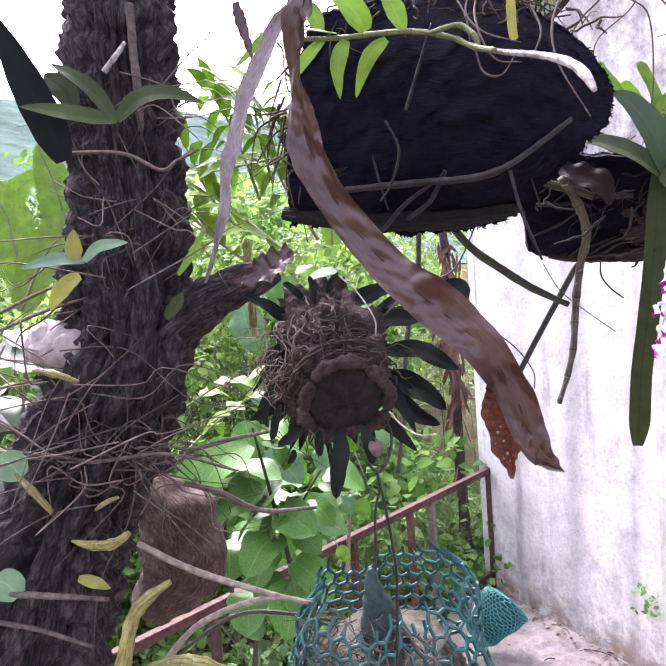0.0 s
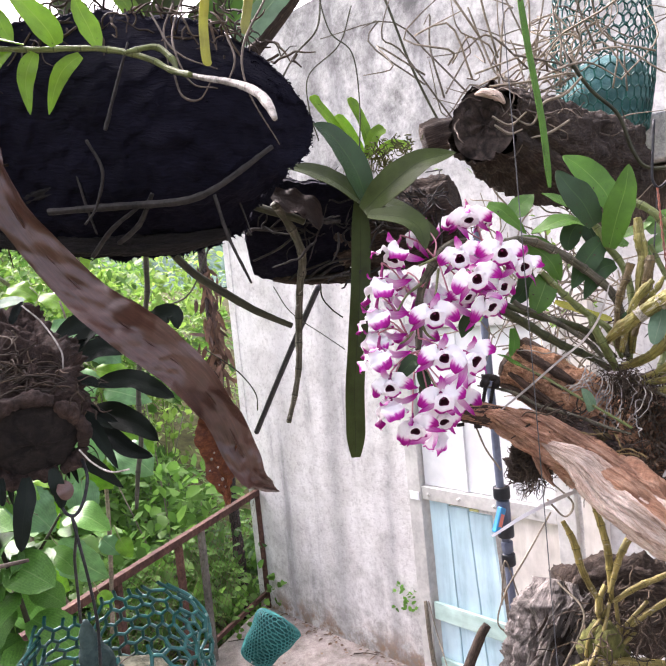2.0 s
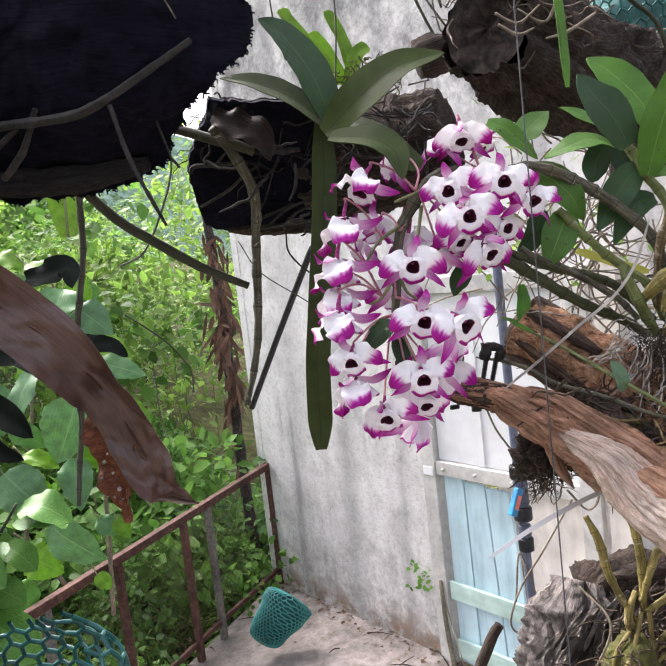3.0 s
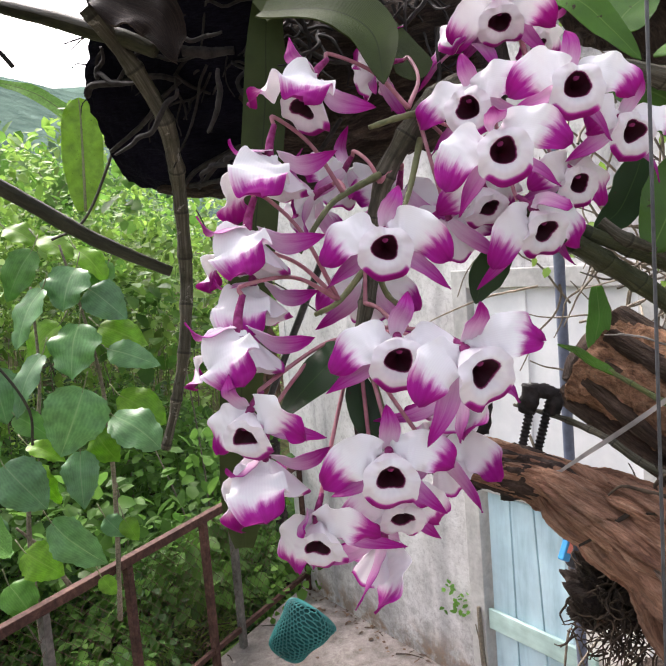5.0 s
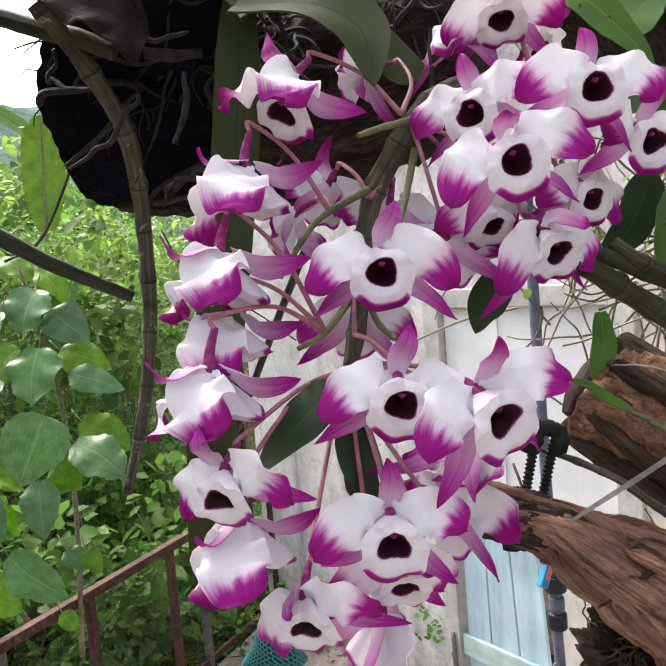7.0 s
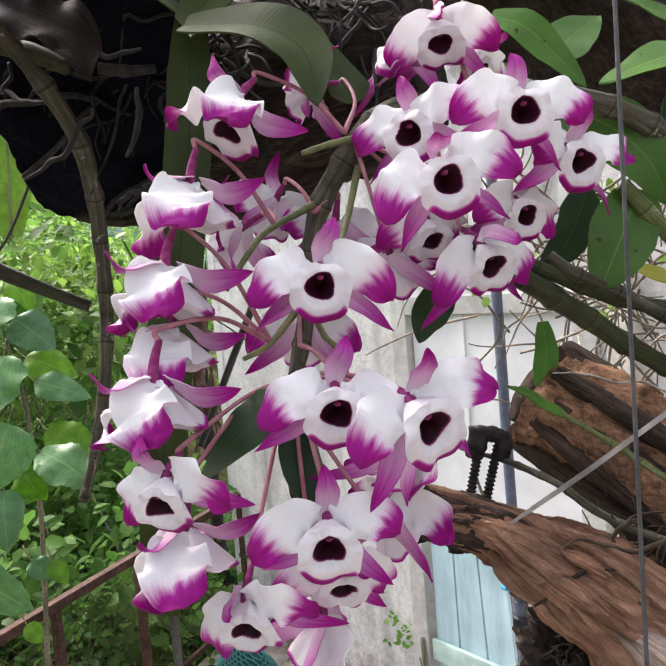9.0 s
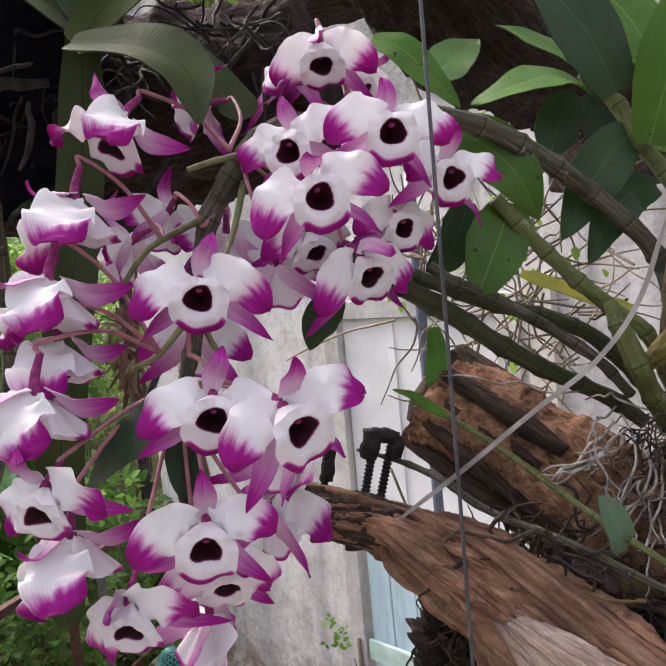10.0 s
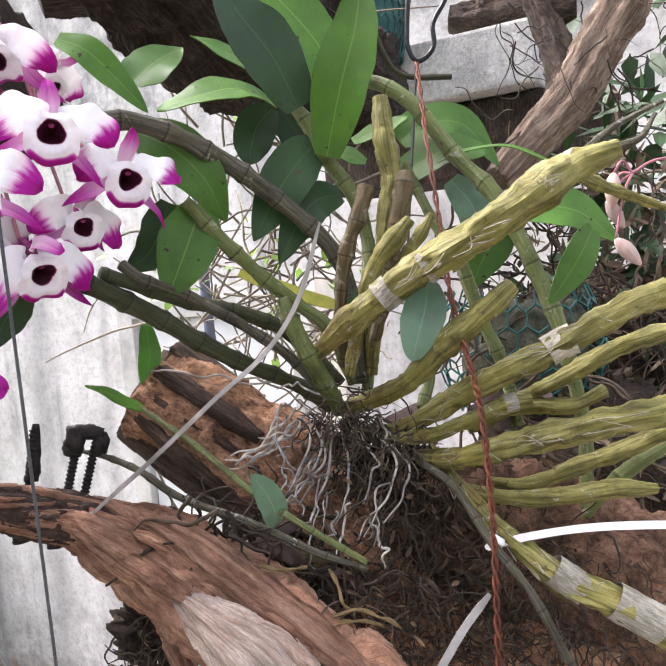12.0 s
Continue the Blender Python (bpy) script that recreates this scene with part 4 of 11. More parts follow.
undergrowth("bright_shrubs", foliage_bright, "bright yellow-green shrubs on the sunlit slope", 430, 60, 0.26, 0.085, off_rail(3.0, 11.0, -4.0, 6.0, 0.4, 2.1), 0.24)
undergrowth("slope_shrubs", foliage_mid, "mid-green shrubs higher on the slope", 360, 50, 0.36, 0.12, off_rail(5.0, 16.0, -6.0, 8.0, 0.5, 2.8), 0.32)
undergrowth("hedge", foliage_bright, "tall bright leafy hedge behind the railing", 200, 64, 0.26, 0.075, off_rail(2.0, 6.5, -3.2, 3.0, 0.9, 2.5), 0.30)
# far leaves carry the mist of distance in their base colour
foliage_far_hazed = stuff("foliage_far_hazed", [(0.3, (0.07, 0.13, 0.08)), (0.7, (0.15, 0.24, 0.14))], 0.6, bump=0, rough=1.0, big=0.2, dark=0.7, light=1.2, thin=0.2, island=True, vary=0.3, spec=0.0)
undergrowth("far_trees", foliage_far_hazed, "far trees on the hillside", 300, 70, 1.0, 0.36, off_rail(17.0, 42.0, -14.0, 20.0, 0.4, 3.2), 0.45, False)
undergrowth("bamboo_thicket", foliage_mid, "narrow-leaved green thicket beside the wall", 30, 60, 0.2, 0.085, off_rail(0.5, 3.0, -1.6, 0.3, 0.3, 1.3), 0.22)


undergrowth("wall_end_weeds", foliage_mid, "leafy weeds behind the end of the railing", 120, 44, 0.16, 0.085, off_rail(0.25, 2.6, -0.8, 1.6, 0.1, 1.5), 0.30)


def tall_growth(top_lo, top_hi):
    def pick():
        y = rnd(6.2, 10.5)
        x = rnd(-2.2, 1.3)
        return x, y, rnd(top_lo, top_hi) + 0.10 * (y - 6) - terrain(x, y)
    return pick


undergrowth("young_trees", foliage_bright, "young bright-leaved trees beyond the railing", 90, 60, 0.26, 0.08, tall_growth(1.7, 3.3), 0.27)
undergrowth("young_trees", foliage_mid, "mid-green young trees beyond the railing", 40, 60, 0.28, 0.095, tall_growth(1.2, 3.2), 0.34)
g = Geo()
for _ in range(150):
    p = np.array((0.71, 5.56, 1.85)) + np.random.normal(0, 1, 3) * np.array([0.040, 0.06, 0.40])
    leaflet(g, p, np.random.normal(0, 0.4, 3) + (0, -0.2, -1), (0.2, -1, 0.3), rnd(0.10, 0.26), rnd(0.010, 0.022))
tagged(new("dry_fronds", mesh_from("dry_fronds", g, stuff("dry_frond_brown", [(0.3, (0.06, 0.035, 0.025)), (0.7, (0.17, 0.10, 0.075))], 12, bump=0, thin=0.15, island=True, vary=0.5))), "brown dry fronds hanging beside the wall", "fronds", kind="stuff")

g = Geo()
tube(g, [(0.74, 5.62, -0.4), (0.72, 5.62, 0.8), (0.72, 5.64, 1.9), (0.69, 5.66, 2.9)], [0.05, 0.042, 0.04, 0.03], 60, 14, rough=0.2, freq=14)
single("slope_tree", g, bark_trunk, "thin brown tree trunk beside the wall end", "tree")

# thin bare stems rising among the weeds
g = Geo()
for _ in range(70):
    x, y, l = off_rail(0.3, 5.0, -1.4, 4.4, 0.8, 2.2)()
    z = terrain(x, y)
    tube(g, [(x, y, z), (x + rnd(-0.1, 0.1), y + rnd(-0.1, 0.1), z + l * 0.5), (x + rnd(-0.25, 0.25), y + rnd(-0.2, 0.2), z + l)], [0.010, 0.007, 0.004], 6, 5)
tagged(new("weed_stems", mesh_from("weed_stems", g, twig_mat)), "thin bare brown stems among the weeds", "stems", kind="stuff")

# ferns: arching fronds with paired leaflets
for i, (x, y, hgt) in enumerate(((-0.15, 3.95, 0.35), (-0.5, 3.7, 0.3), (0.15, 4.55, 0.35), (-1.0, 3.2, 0.35), (-1.5, 2.6, 0.4), (0.3, 5.0, 0.4))):
    g = Geo()
    z = terrain(x, y)
    for f in range(8):
        a = rnd(0, 6.28)
        L = rnd(0.3, 0.5)
        pts = [np.array([x, y, z]), np.array([x + 0.4 * L * math.cos(a), y + 0.4 * L * math.sin(a), z + hgt * 1.2]), np.array([x + L * math.cos(a), y + L * math.sin(a), z + hgt])]
        c = path(pts, 24)
        tube(g, pts, [0.003, 0.001], 8, 4, caps=False)
        for k in range(3, 24):
            t = unit(c[k] - c[k - 1])
            s = unit(np.cross(t, (0, 0, 1)))
            for sg in (1, -1):
                leaflet(g, c[k], s * sg + t * 0.4, (0, 0, 1), 0.075 * math.sin(math.pi * k / 25) + 0.01, 0.008)
    single("fern", g, foliage_bright, "small bright green fern among the weeds", "fern", "ferns on the slope")


def broad_shrub(name, base, stems, n_leaf, size, mat, label, seed, shape="oval"):
    """A shrub with bent stems and broad leaves that hang from them."""
    random.seed(seed)
    np.random.seed(seed)
    ob = thing(name, base, label, "shrub")
    meshes = []
    for k in range(3):
        gl = Geo()
        blade(gl, [(0, 0, 0), (0, 0.5, 0.06), (0, 1, -0.16 - 0.1 * k)], 0.36 + 0.04 * k, (0, 0, 1), 9, 6, shape, 0.18, 0.10, 2, 0.004, seed=k)
        meshes.append(mesh_from("leaf", gl, mat))
    for pts in stems:
        g = Geo()
        tube(g, pts, [0.009, 0.006, 0.003], 20, 6, rough=0.1)
        part("stem", g, twig_mat if seed % 2 else stem_olive, ob)
        c = path(pts, 60)
        for _ in range(max(1, n_leaf // len(stems))):
            i = int(rnd(14, 59))
            a = rnd(0, 6.28)
            d = unit(np.array([math.cos(a), math.sin(a) - 0.35, rnd(-0.75, 0.05)]))
            L = size * rnd(0.65, 1.2)
            up = unit(np.array([0, -0.5, 1]) + np.random.normal(0, 0.25, 3))
            y = Vector(d)
            x = y.cross(Vector(up)).normalized()
            z = x.cross(y)
            p = Vector(c[i]) + y * 0.02
            m = Matrix(((x[0], y[0], z[0], p[0]), (x[1], y[1], z[1], p[1]), (x[2], y[2], z[2], p[2]), (0, 0, 0, 1))) @ Matrix.Scale(L, 4)
            lf = new("leaf", random.choice(meshes))
            lf.parent = ob
            lf.matrix_parent_inverse = Matrix.Translation(-Vector(base))
            lf.matrix_basis = m
    return ob


# one shrub leaf twice: shaded blue-green, then backlit yellow-green, set by base colour
leaf_shade = leaf_stuff("leaf_shrub_shaded_blue_green", (0.13, 0.30, 0.12), (0.26, 0.44, 0.21), rough=0.36, thin=0.3, veins=5, spec=0.5)
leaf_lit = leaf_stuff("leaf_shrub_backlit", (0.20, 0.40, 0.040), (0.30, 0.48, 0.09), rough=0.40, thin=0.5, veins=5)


def placed_shrub(name, base, stems, leaves, label):
    """A shrub whose broad pointed leaves hang from given places: root, tip, half width."""
    ob = thing(name, base, label, "shrub")
    for pts in stems:
        g = Geo()
        tube(g, pts, [0.012, 0.009, 0.005], 24, 7, rough=0.12)
        part("stem", g, twig_mat, ob)
    for k, (a, b, half, mat) in enumerate(leaves):
        a, b = np.array(a), np.array(b)
        face = unit(np.array([rnd(-0.7, 0.7), -0.75, rnd(0.15, 1.1)]))
        L = np.linalg.norm(b - a)
        g = Geo()
        blade(g, [a, a + (b - a) * 0.35 + face * 0.09 * L, a + (b - a) * 0.7 + face * 0.07 * L, b], half, face, 18, 8, "ovate", rnd(0.10, 0.28), 0.10, 2.5, 0.0012, seed=k * 1.7, curl=0.12)
        lf = part("leaf", g, mat, ob)
        g = Geo()
        tube(g, [a - unit(b - a) * 0.05 + np.array([0, 0.02, 0.02]), a, a + (b - a) * 0.3 + face * (0.08 * L - 0.002)], [0.003, 0.0025, 0.001], 8, 5)
        part("leaf_stalk", g, raceme_mat, lf)
    return ob


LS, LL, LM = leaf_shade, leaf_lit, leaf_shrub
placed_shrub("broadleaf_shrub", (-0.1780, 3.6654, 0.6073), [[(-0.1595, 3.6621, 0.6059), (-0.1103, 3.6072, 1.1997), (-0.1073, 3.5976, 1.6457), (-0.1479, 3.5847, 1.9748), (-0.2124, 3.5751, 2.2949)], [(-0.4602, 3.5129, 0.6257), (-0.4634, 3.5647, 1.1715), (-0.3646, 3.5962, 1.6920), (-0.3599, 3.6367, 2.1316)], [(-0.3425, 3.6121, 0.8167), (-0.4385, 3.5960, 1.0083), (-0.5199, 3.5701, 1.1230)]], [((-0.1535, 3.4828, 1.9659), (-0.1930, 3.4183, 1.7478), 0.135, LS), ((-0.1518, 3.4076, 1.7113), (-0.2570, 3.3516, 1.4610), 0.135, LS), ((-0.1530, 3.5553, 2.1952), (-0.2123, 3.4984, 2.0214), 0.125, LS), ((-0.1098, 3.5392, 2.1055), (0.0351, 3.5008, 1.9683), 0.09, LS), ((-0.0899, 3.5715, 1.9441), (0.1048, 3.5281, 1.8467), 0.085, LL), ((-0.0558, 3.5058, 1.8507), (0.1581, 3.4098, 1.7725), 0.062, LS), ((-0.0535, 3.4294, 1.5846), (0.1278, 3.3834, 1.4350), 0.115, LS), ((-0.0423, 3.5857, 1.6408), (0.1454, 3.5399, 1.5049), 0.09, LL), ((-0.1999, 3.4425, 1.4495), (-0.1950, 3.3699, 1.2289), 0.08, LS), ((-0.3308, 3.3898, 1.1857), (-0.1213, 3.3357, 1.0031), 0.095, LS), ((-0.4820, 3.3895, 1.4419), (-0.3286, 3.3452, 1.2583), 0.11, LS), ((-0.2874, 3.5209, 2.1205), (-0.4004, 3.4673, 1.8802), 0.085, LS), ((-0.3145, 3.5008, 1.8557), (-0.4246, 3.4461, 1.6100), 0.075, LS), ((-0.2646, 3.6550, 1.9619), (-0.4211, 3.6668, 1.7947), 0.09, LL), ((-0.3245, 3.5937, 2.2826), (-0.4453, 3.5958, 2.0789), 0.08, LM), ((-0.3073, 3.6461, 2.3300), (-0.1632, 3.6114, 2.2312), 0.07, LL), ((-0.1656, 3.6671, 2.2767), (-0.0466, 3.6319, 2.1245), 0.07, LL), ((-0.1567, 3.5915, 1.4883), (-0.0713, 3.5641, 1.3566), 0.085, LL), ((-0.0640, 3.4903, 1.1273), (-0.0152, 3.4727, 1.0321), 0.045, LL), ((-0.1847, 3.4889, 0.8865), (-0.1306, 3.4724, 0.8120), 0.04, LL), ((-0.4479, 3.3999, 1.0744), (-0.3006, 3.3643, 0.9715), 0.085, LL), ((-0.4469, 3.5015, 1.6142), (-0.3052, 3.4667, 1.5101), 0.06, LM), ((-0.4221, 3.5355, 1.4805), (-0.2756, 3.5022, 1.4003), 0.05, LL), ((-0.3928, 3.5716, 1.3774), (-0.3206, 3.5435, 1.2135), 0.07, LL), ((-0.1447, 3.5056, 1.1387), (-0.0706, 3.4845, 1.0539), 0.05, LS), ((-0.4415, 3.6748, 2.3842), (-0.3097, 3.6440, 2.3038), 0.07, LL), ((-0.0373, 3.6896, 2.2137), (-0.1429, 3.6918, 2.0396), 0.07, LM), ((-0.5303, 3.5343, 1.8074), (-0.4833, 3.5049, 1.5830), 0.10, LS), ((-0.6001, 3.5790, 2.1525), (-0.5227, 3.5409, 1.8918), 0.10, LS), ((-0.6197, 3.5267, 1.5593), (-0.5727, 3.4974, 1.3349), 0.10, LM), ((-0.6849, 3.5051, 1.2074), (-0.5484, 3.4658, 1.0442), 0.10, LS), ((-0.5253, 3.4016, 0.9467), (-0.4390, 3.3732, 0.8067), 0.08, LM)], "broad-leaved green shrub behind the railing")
LAID = TREE_SIDE
broad_shrub("broadleaf_shrub", (-0.3186, 1.8090, 1.1414), [[(-0.3186, 1.8090, 1.1414), (-0.2941, 1.7358, 1.4377), (-0.3245, 1.7037, 1.6863), (-0.3458, 1.6666, 1.8676)], [(-0.4633, 1.8921, 1.0970), (-0.3963, 1.8238, 1.4025), (-0.2700, 1.7527, 1.6085), (-0.1928, 1.7694, 1.7174)], [(-0.5345, 1.9886, 1.1266), (-0.5148, 1.9158, 1.4324), (-0.4868, 1.8364, 1.6526), (-0.4296, 1.8025, 1.7818)]], 48, 0.14, leaf_shrub, "broad pale green shrub behind the railing", 8)
broad_shrub("broadleaf_shrub", (-1.0104, 1.6512, 1.2547), [[(-1.0104, 1.6512, 1.2547), (-1.0112, 1.6767, 1.5544), (-0.9316, 1.6143, 1.9159), (-0.8638, 1.5935, 2.1868)], [(-1.0905, 1.6441, 1.2613), (-1.0714, 1.6811, 1.6746), (-1.0360, 1.6096, 1.9790), (-0.9310, 1.5830, 2.1393)]], 30, 0.17, leaf_deep, "dark broad-leaved shrub behind the tree", 11)
random.seed(21), np.random.seed(21)


def lance_spray(name, base, stems, n_leaf, size, half, mat, label):
    """Leafy shoots with long narrow leaves in rows."""
    ob = thing(name, base, label, "shoot")
    for pts in stems:
        g = Geo()
        tube(g, pts, [0.004, 0.003, 0.0015], 16, 6)
        part("stem", g, raceme_mat, ob)
        c = path(pts, n_leaf + 3)
        for i in range(2, n_leaf + 2):
            t = unit(c[i + 1] - c[i - 1]) if i + 1 < len(c) else unit(c[i] - c[i - 1])
            s = unit(np.cross(t, (0, 0.3, 1))) * (1 if i % 2 else -1)
            d = unit(s * 0.9 + t * 0.5 + np.array([0, 0, rnd(-0.5, 0.1)]))
            L = size * rnd(0.7, 1.15)
            g = Geo()
            blade(g, [c[i], c[i] + d * L * 0.5 + np.array([0, 0, 0.01]), c[i] + d * L + np.array([0, 0, -0.12 * L])], half * rnd(0.8, 1.2), (0.1, -0.6, 1), 8, 4, "lance", 0.2, 0.05, 2, 0.0006, seed=i)
            part("leaf", g, mat, ob)
    return ob


lance_spray("leafy_shoot", (-0.3197, 1.4959, 2.2012), [[(-0.1069, 1.4253, 2.3152), (-0.1705, 1.4297, 2.4387), (-0.2246, 1.4862, 2.5715), (-0.3054, 1.5361, 2.6561)], [(-0.1638, 1.4171, 2.2835), (-0.2683, 1.5154, 2.3717), (-0.3531, 1.5636, 2.4421), (-0.4566, 1.6061, 2.4661)], [(-0.1305, 1.5310, 2.3991), (-0.2004, 1.5330, 2.5019), (-0.2677, 1.5781, 2.5151), (-0.3811, 1.6173, 2.5114)], [(-0.1477, 1.4372, 2.5005), (-0.2032, 1.4913, 2.6073), (-0.2579, 1.5395, 2.6425), (-0.3317, 1.5903, 2.7305)]], 9, 0.15, 0.016, leaf_lime, "bright lime leafy shoots behind the bark slab")
lance_spray("leafy_shoot", (-0.5048, 1.7514, 1.8583), [[(-0.5475, 1.6412, 1.7969), (-0.4681, 1.7052, 1.8665), (-0.3853, 1.7679, 1.9176), (-0.3149, 1.7762, 1.9349)], [(-0.5587, 1.7505, 1.9089), (-0.4506, 1.7660, 1.9691), (-0.3678, 1.8251, 1.9778), (-0.3033, 1.8838, 2.0013)]], 9, 0.13, 0.02, leaf_lime, "lime leafy shoot behind the trunk")

LAID = BLOOM_SIDE
lance_spray("leafy_shoot", (-0.206, 1.7, 2.43), [[(-0.206, 1.7, 2.43), (-0.24, 1.69, 2.55), (-0.28, 1.70, 2.65), (-0.33, 1.71, 2.72)], [(-0.171, 1.7, 2.47), (-0.19, 1.68, 2.56), (-0.20, 1.68, 2.66), (-0.20, 1.69, 2.76)], [(-0.26, 1.72, 2.36), (-0.33, 1.72, 2.45), (-0.37, 1.72, 2.55), (-0.41, 1.73, 2.63)], [(-0.107, 1.7, 2.50), (-0.10, 1.70, 2.60), (-0.105, 1.71, 2.68), (-0.12, 1.72, 2.77)], [(-0.24, 1.66, 2.28), (-0.30, 1.64, 2.33), (-0.36, 1.64, 2.39), (-0.43, 1.65, 2.42)]], 11, 0.13, 0.016, leaf_lime, "bright lime shoots with long narrow leaves beside the trunk")
LAID = BLOOM_SIDE
# banana plants: broad paddles with torn edges, and far ones
def banana(name, blades, label):
    ob = thing(name, blades[0][0][0], label, "banana plant")
    for pts, half in blades:
        g = Geo()
        blade(g, pts, half, (0.2, -1, 0.4), 26, 10, "oval", 0.12, 0.10, 4, 0.002, seed=half)
        lf = part("leaf", g, leaf_banana if half > 0.09 else leaf_lime, ob)
        g = Geo()
        tube(g, pts, [half * 0.09, half * 0.03], 20, 6)
        part("midrib", g, raceme_mat, lf)
    return ob


banana("banana_plant", [([(-0.1161, 3.7245, 2.4381), (-0.1056, 3.7431, 2.6558), (-0.0983, 3.7589, 2.8373), (-0.0991, 3.7676, 2.9284)], 0.085)], "young banana plant with a bright green leaf")
LAID = TREE_SIDE
banana("banana_plant", [([(-1.2985, 2.4132, 2.2405), (-1.3316, 2.4264, 2.4324), (-1.3670, 2.4367, 2.5930), (-1.4830, 2.4370, 2.7287)], 0.085), ([(-1.1662, 2.4331, 2.3242), (-1.1444, 2.4512, 2.5116), (-1.1720, 2.4621, 2.6716), (-1.2242, 2.4696, 2.8178)], 0.075), ([(-1.2793, 2.3119, 2.2127), (-1.1906, 2.3353, 2.3873), (-1.0924, 2.3531, 2.4854), (-0.9986, 2.3654, 2.5231)], 0.08), ([(-1.4309, 2.5214, 2.4765), (-1.3875, 2.5378, 2.6203), (-1.3326, 2.5497, 2.6976), (-1.2326, 2.5614, 2.7221)], 0.05)], "banana plant with broad pale green leaves")
LAID = BLOOM_SIDE
banana("banana_plant", [([(-0.2472, 10.0100, 3.9725), (-1.0413, 10.1657, 4.1416), (-1.6504, 10.3131, 4.5698), (-2.1717, 10.4240, 4.7730)], 0.11), ([(-1.2566, 9.0701, 2.9297), (-1.4992, 9.1601, 3.4335), (-1.7764, 9.2200, 3.5515), (-2.2137, 9.2909, 3.4874)], 0.13), ([(-1.5857, 9.0847, 2.4691), (-1.3432, 9.0951, 3.0334), (-1.0791, 9.0740, 3.3047), (-0.7413, 9.0167, 3.3278)], 0.10)], "far banana plants on the slope")

# ---- the flowering orchid ----
orchid = thing("flowering_orchid", (0.8084, 0.8553, 2.0298), "flowering orchid with magenta-tipped white blooms mounted on a log", "orchid")


def cane(pts, rad, mat, node=0.02, n=60, k=12, name="cane", label="", swell=0.16, parent=None, wrinkle=None):
    wrinkle = wrinkle if wrinkle is not None else (0.16 if mat in (cane_yellow, cane_dry) else 0.06)
    g = Geo()
    tube(g, pts, rad, n, k, rough=wrinkle, freq=90, node=node, swell=swell, seed=rnd(0, 1), furrow=wrinkle * 2.8, cells=14)
    o = part(name, g, mat, parent or orchid, label)
    if mat == cane_yellow and min(np.linalg.norm(np.array(pts[0]) - CROWN), np.linalg.norm(np.array(pts[-1]) - CROWN)) < 0.09:
        # old dry sheath round the foot of the cane
        q = list(path(pts, 40))
        r = list(np.interp(np.linspace(0, 1, 40), np.linspace(0, 1, len(rad)), rad))
        if np.linalg.norm(q[0] - CROWN) > np.linalg.norm(q[-1] - CROWN):
            q, r = q[::-1], r[::-1]
        m = int(rnd(8, 14))
        g = Geo()
        tube(g, q[:m], [x * 1.05 for x in r[:m]], 24, k, rough=wrinkle, freq=90, node=node, swell=swell, seed=rnd(0, 1), furrow=wrinkle * 2, cells=14)
        part("dry_sheath", g, cane_ochre, o, "dry olive-brown sheath")
    return o


CROWN = np.array((0.7847, 0.8426, 2.0424))


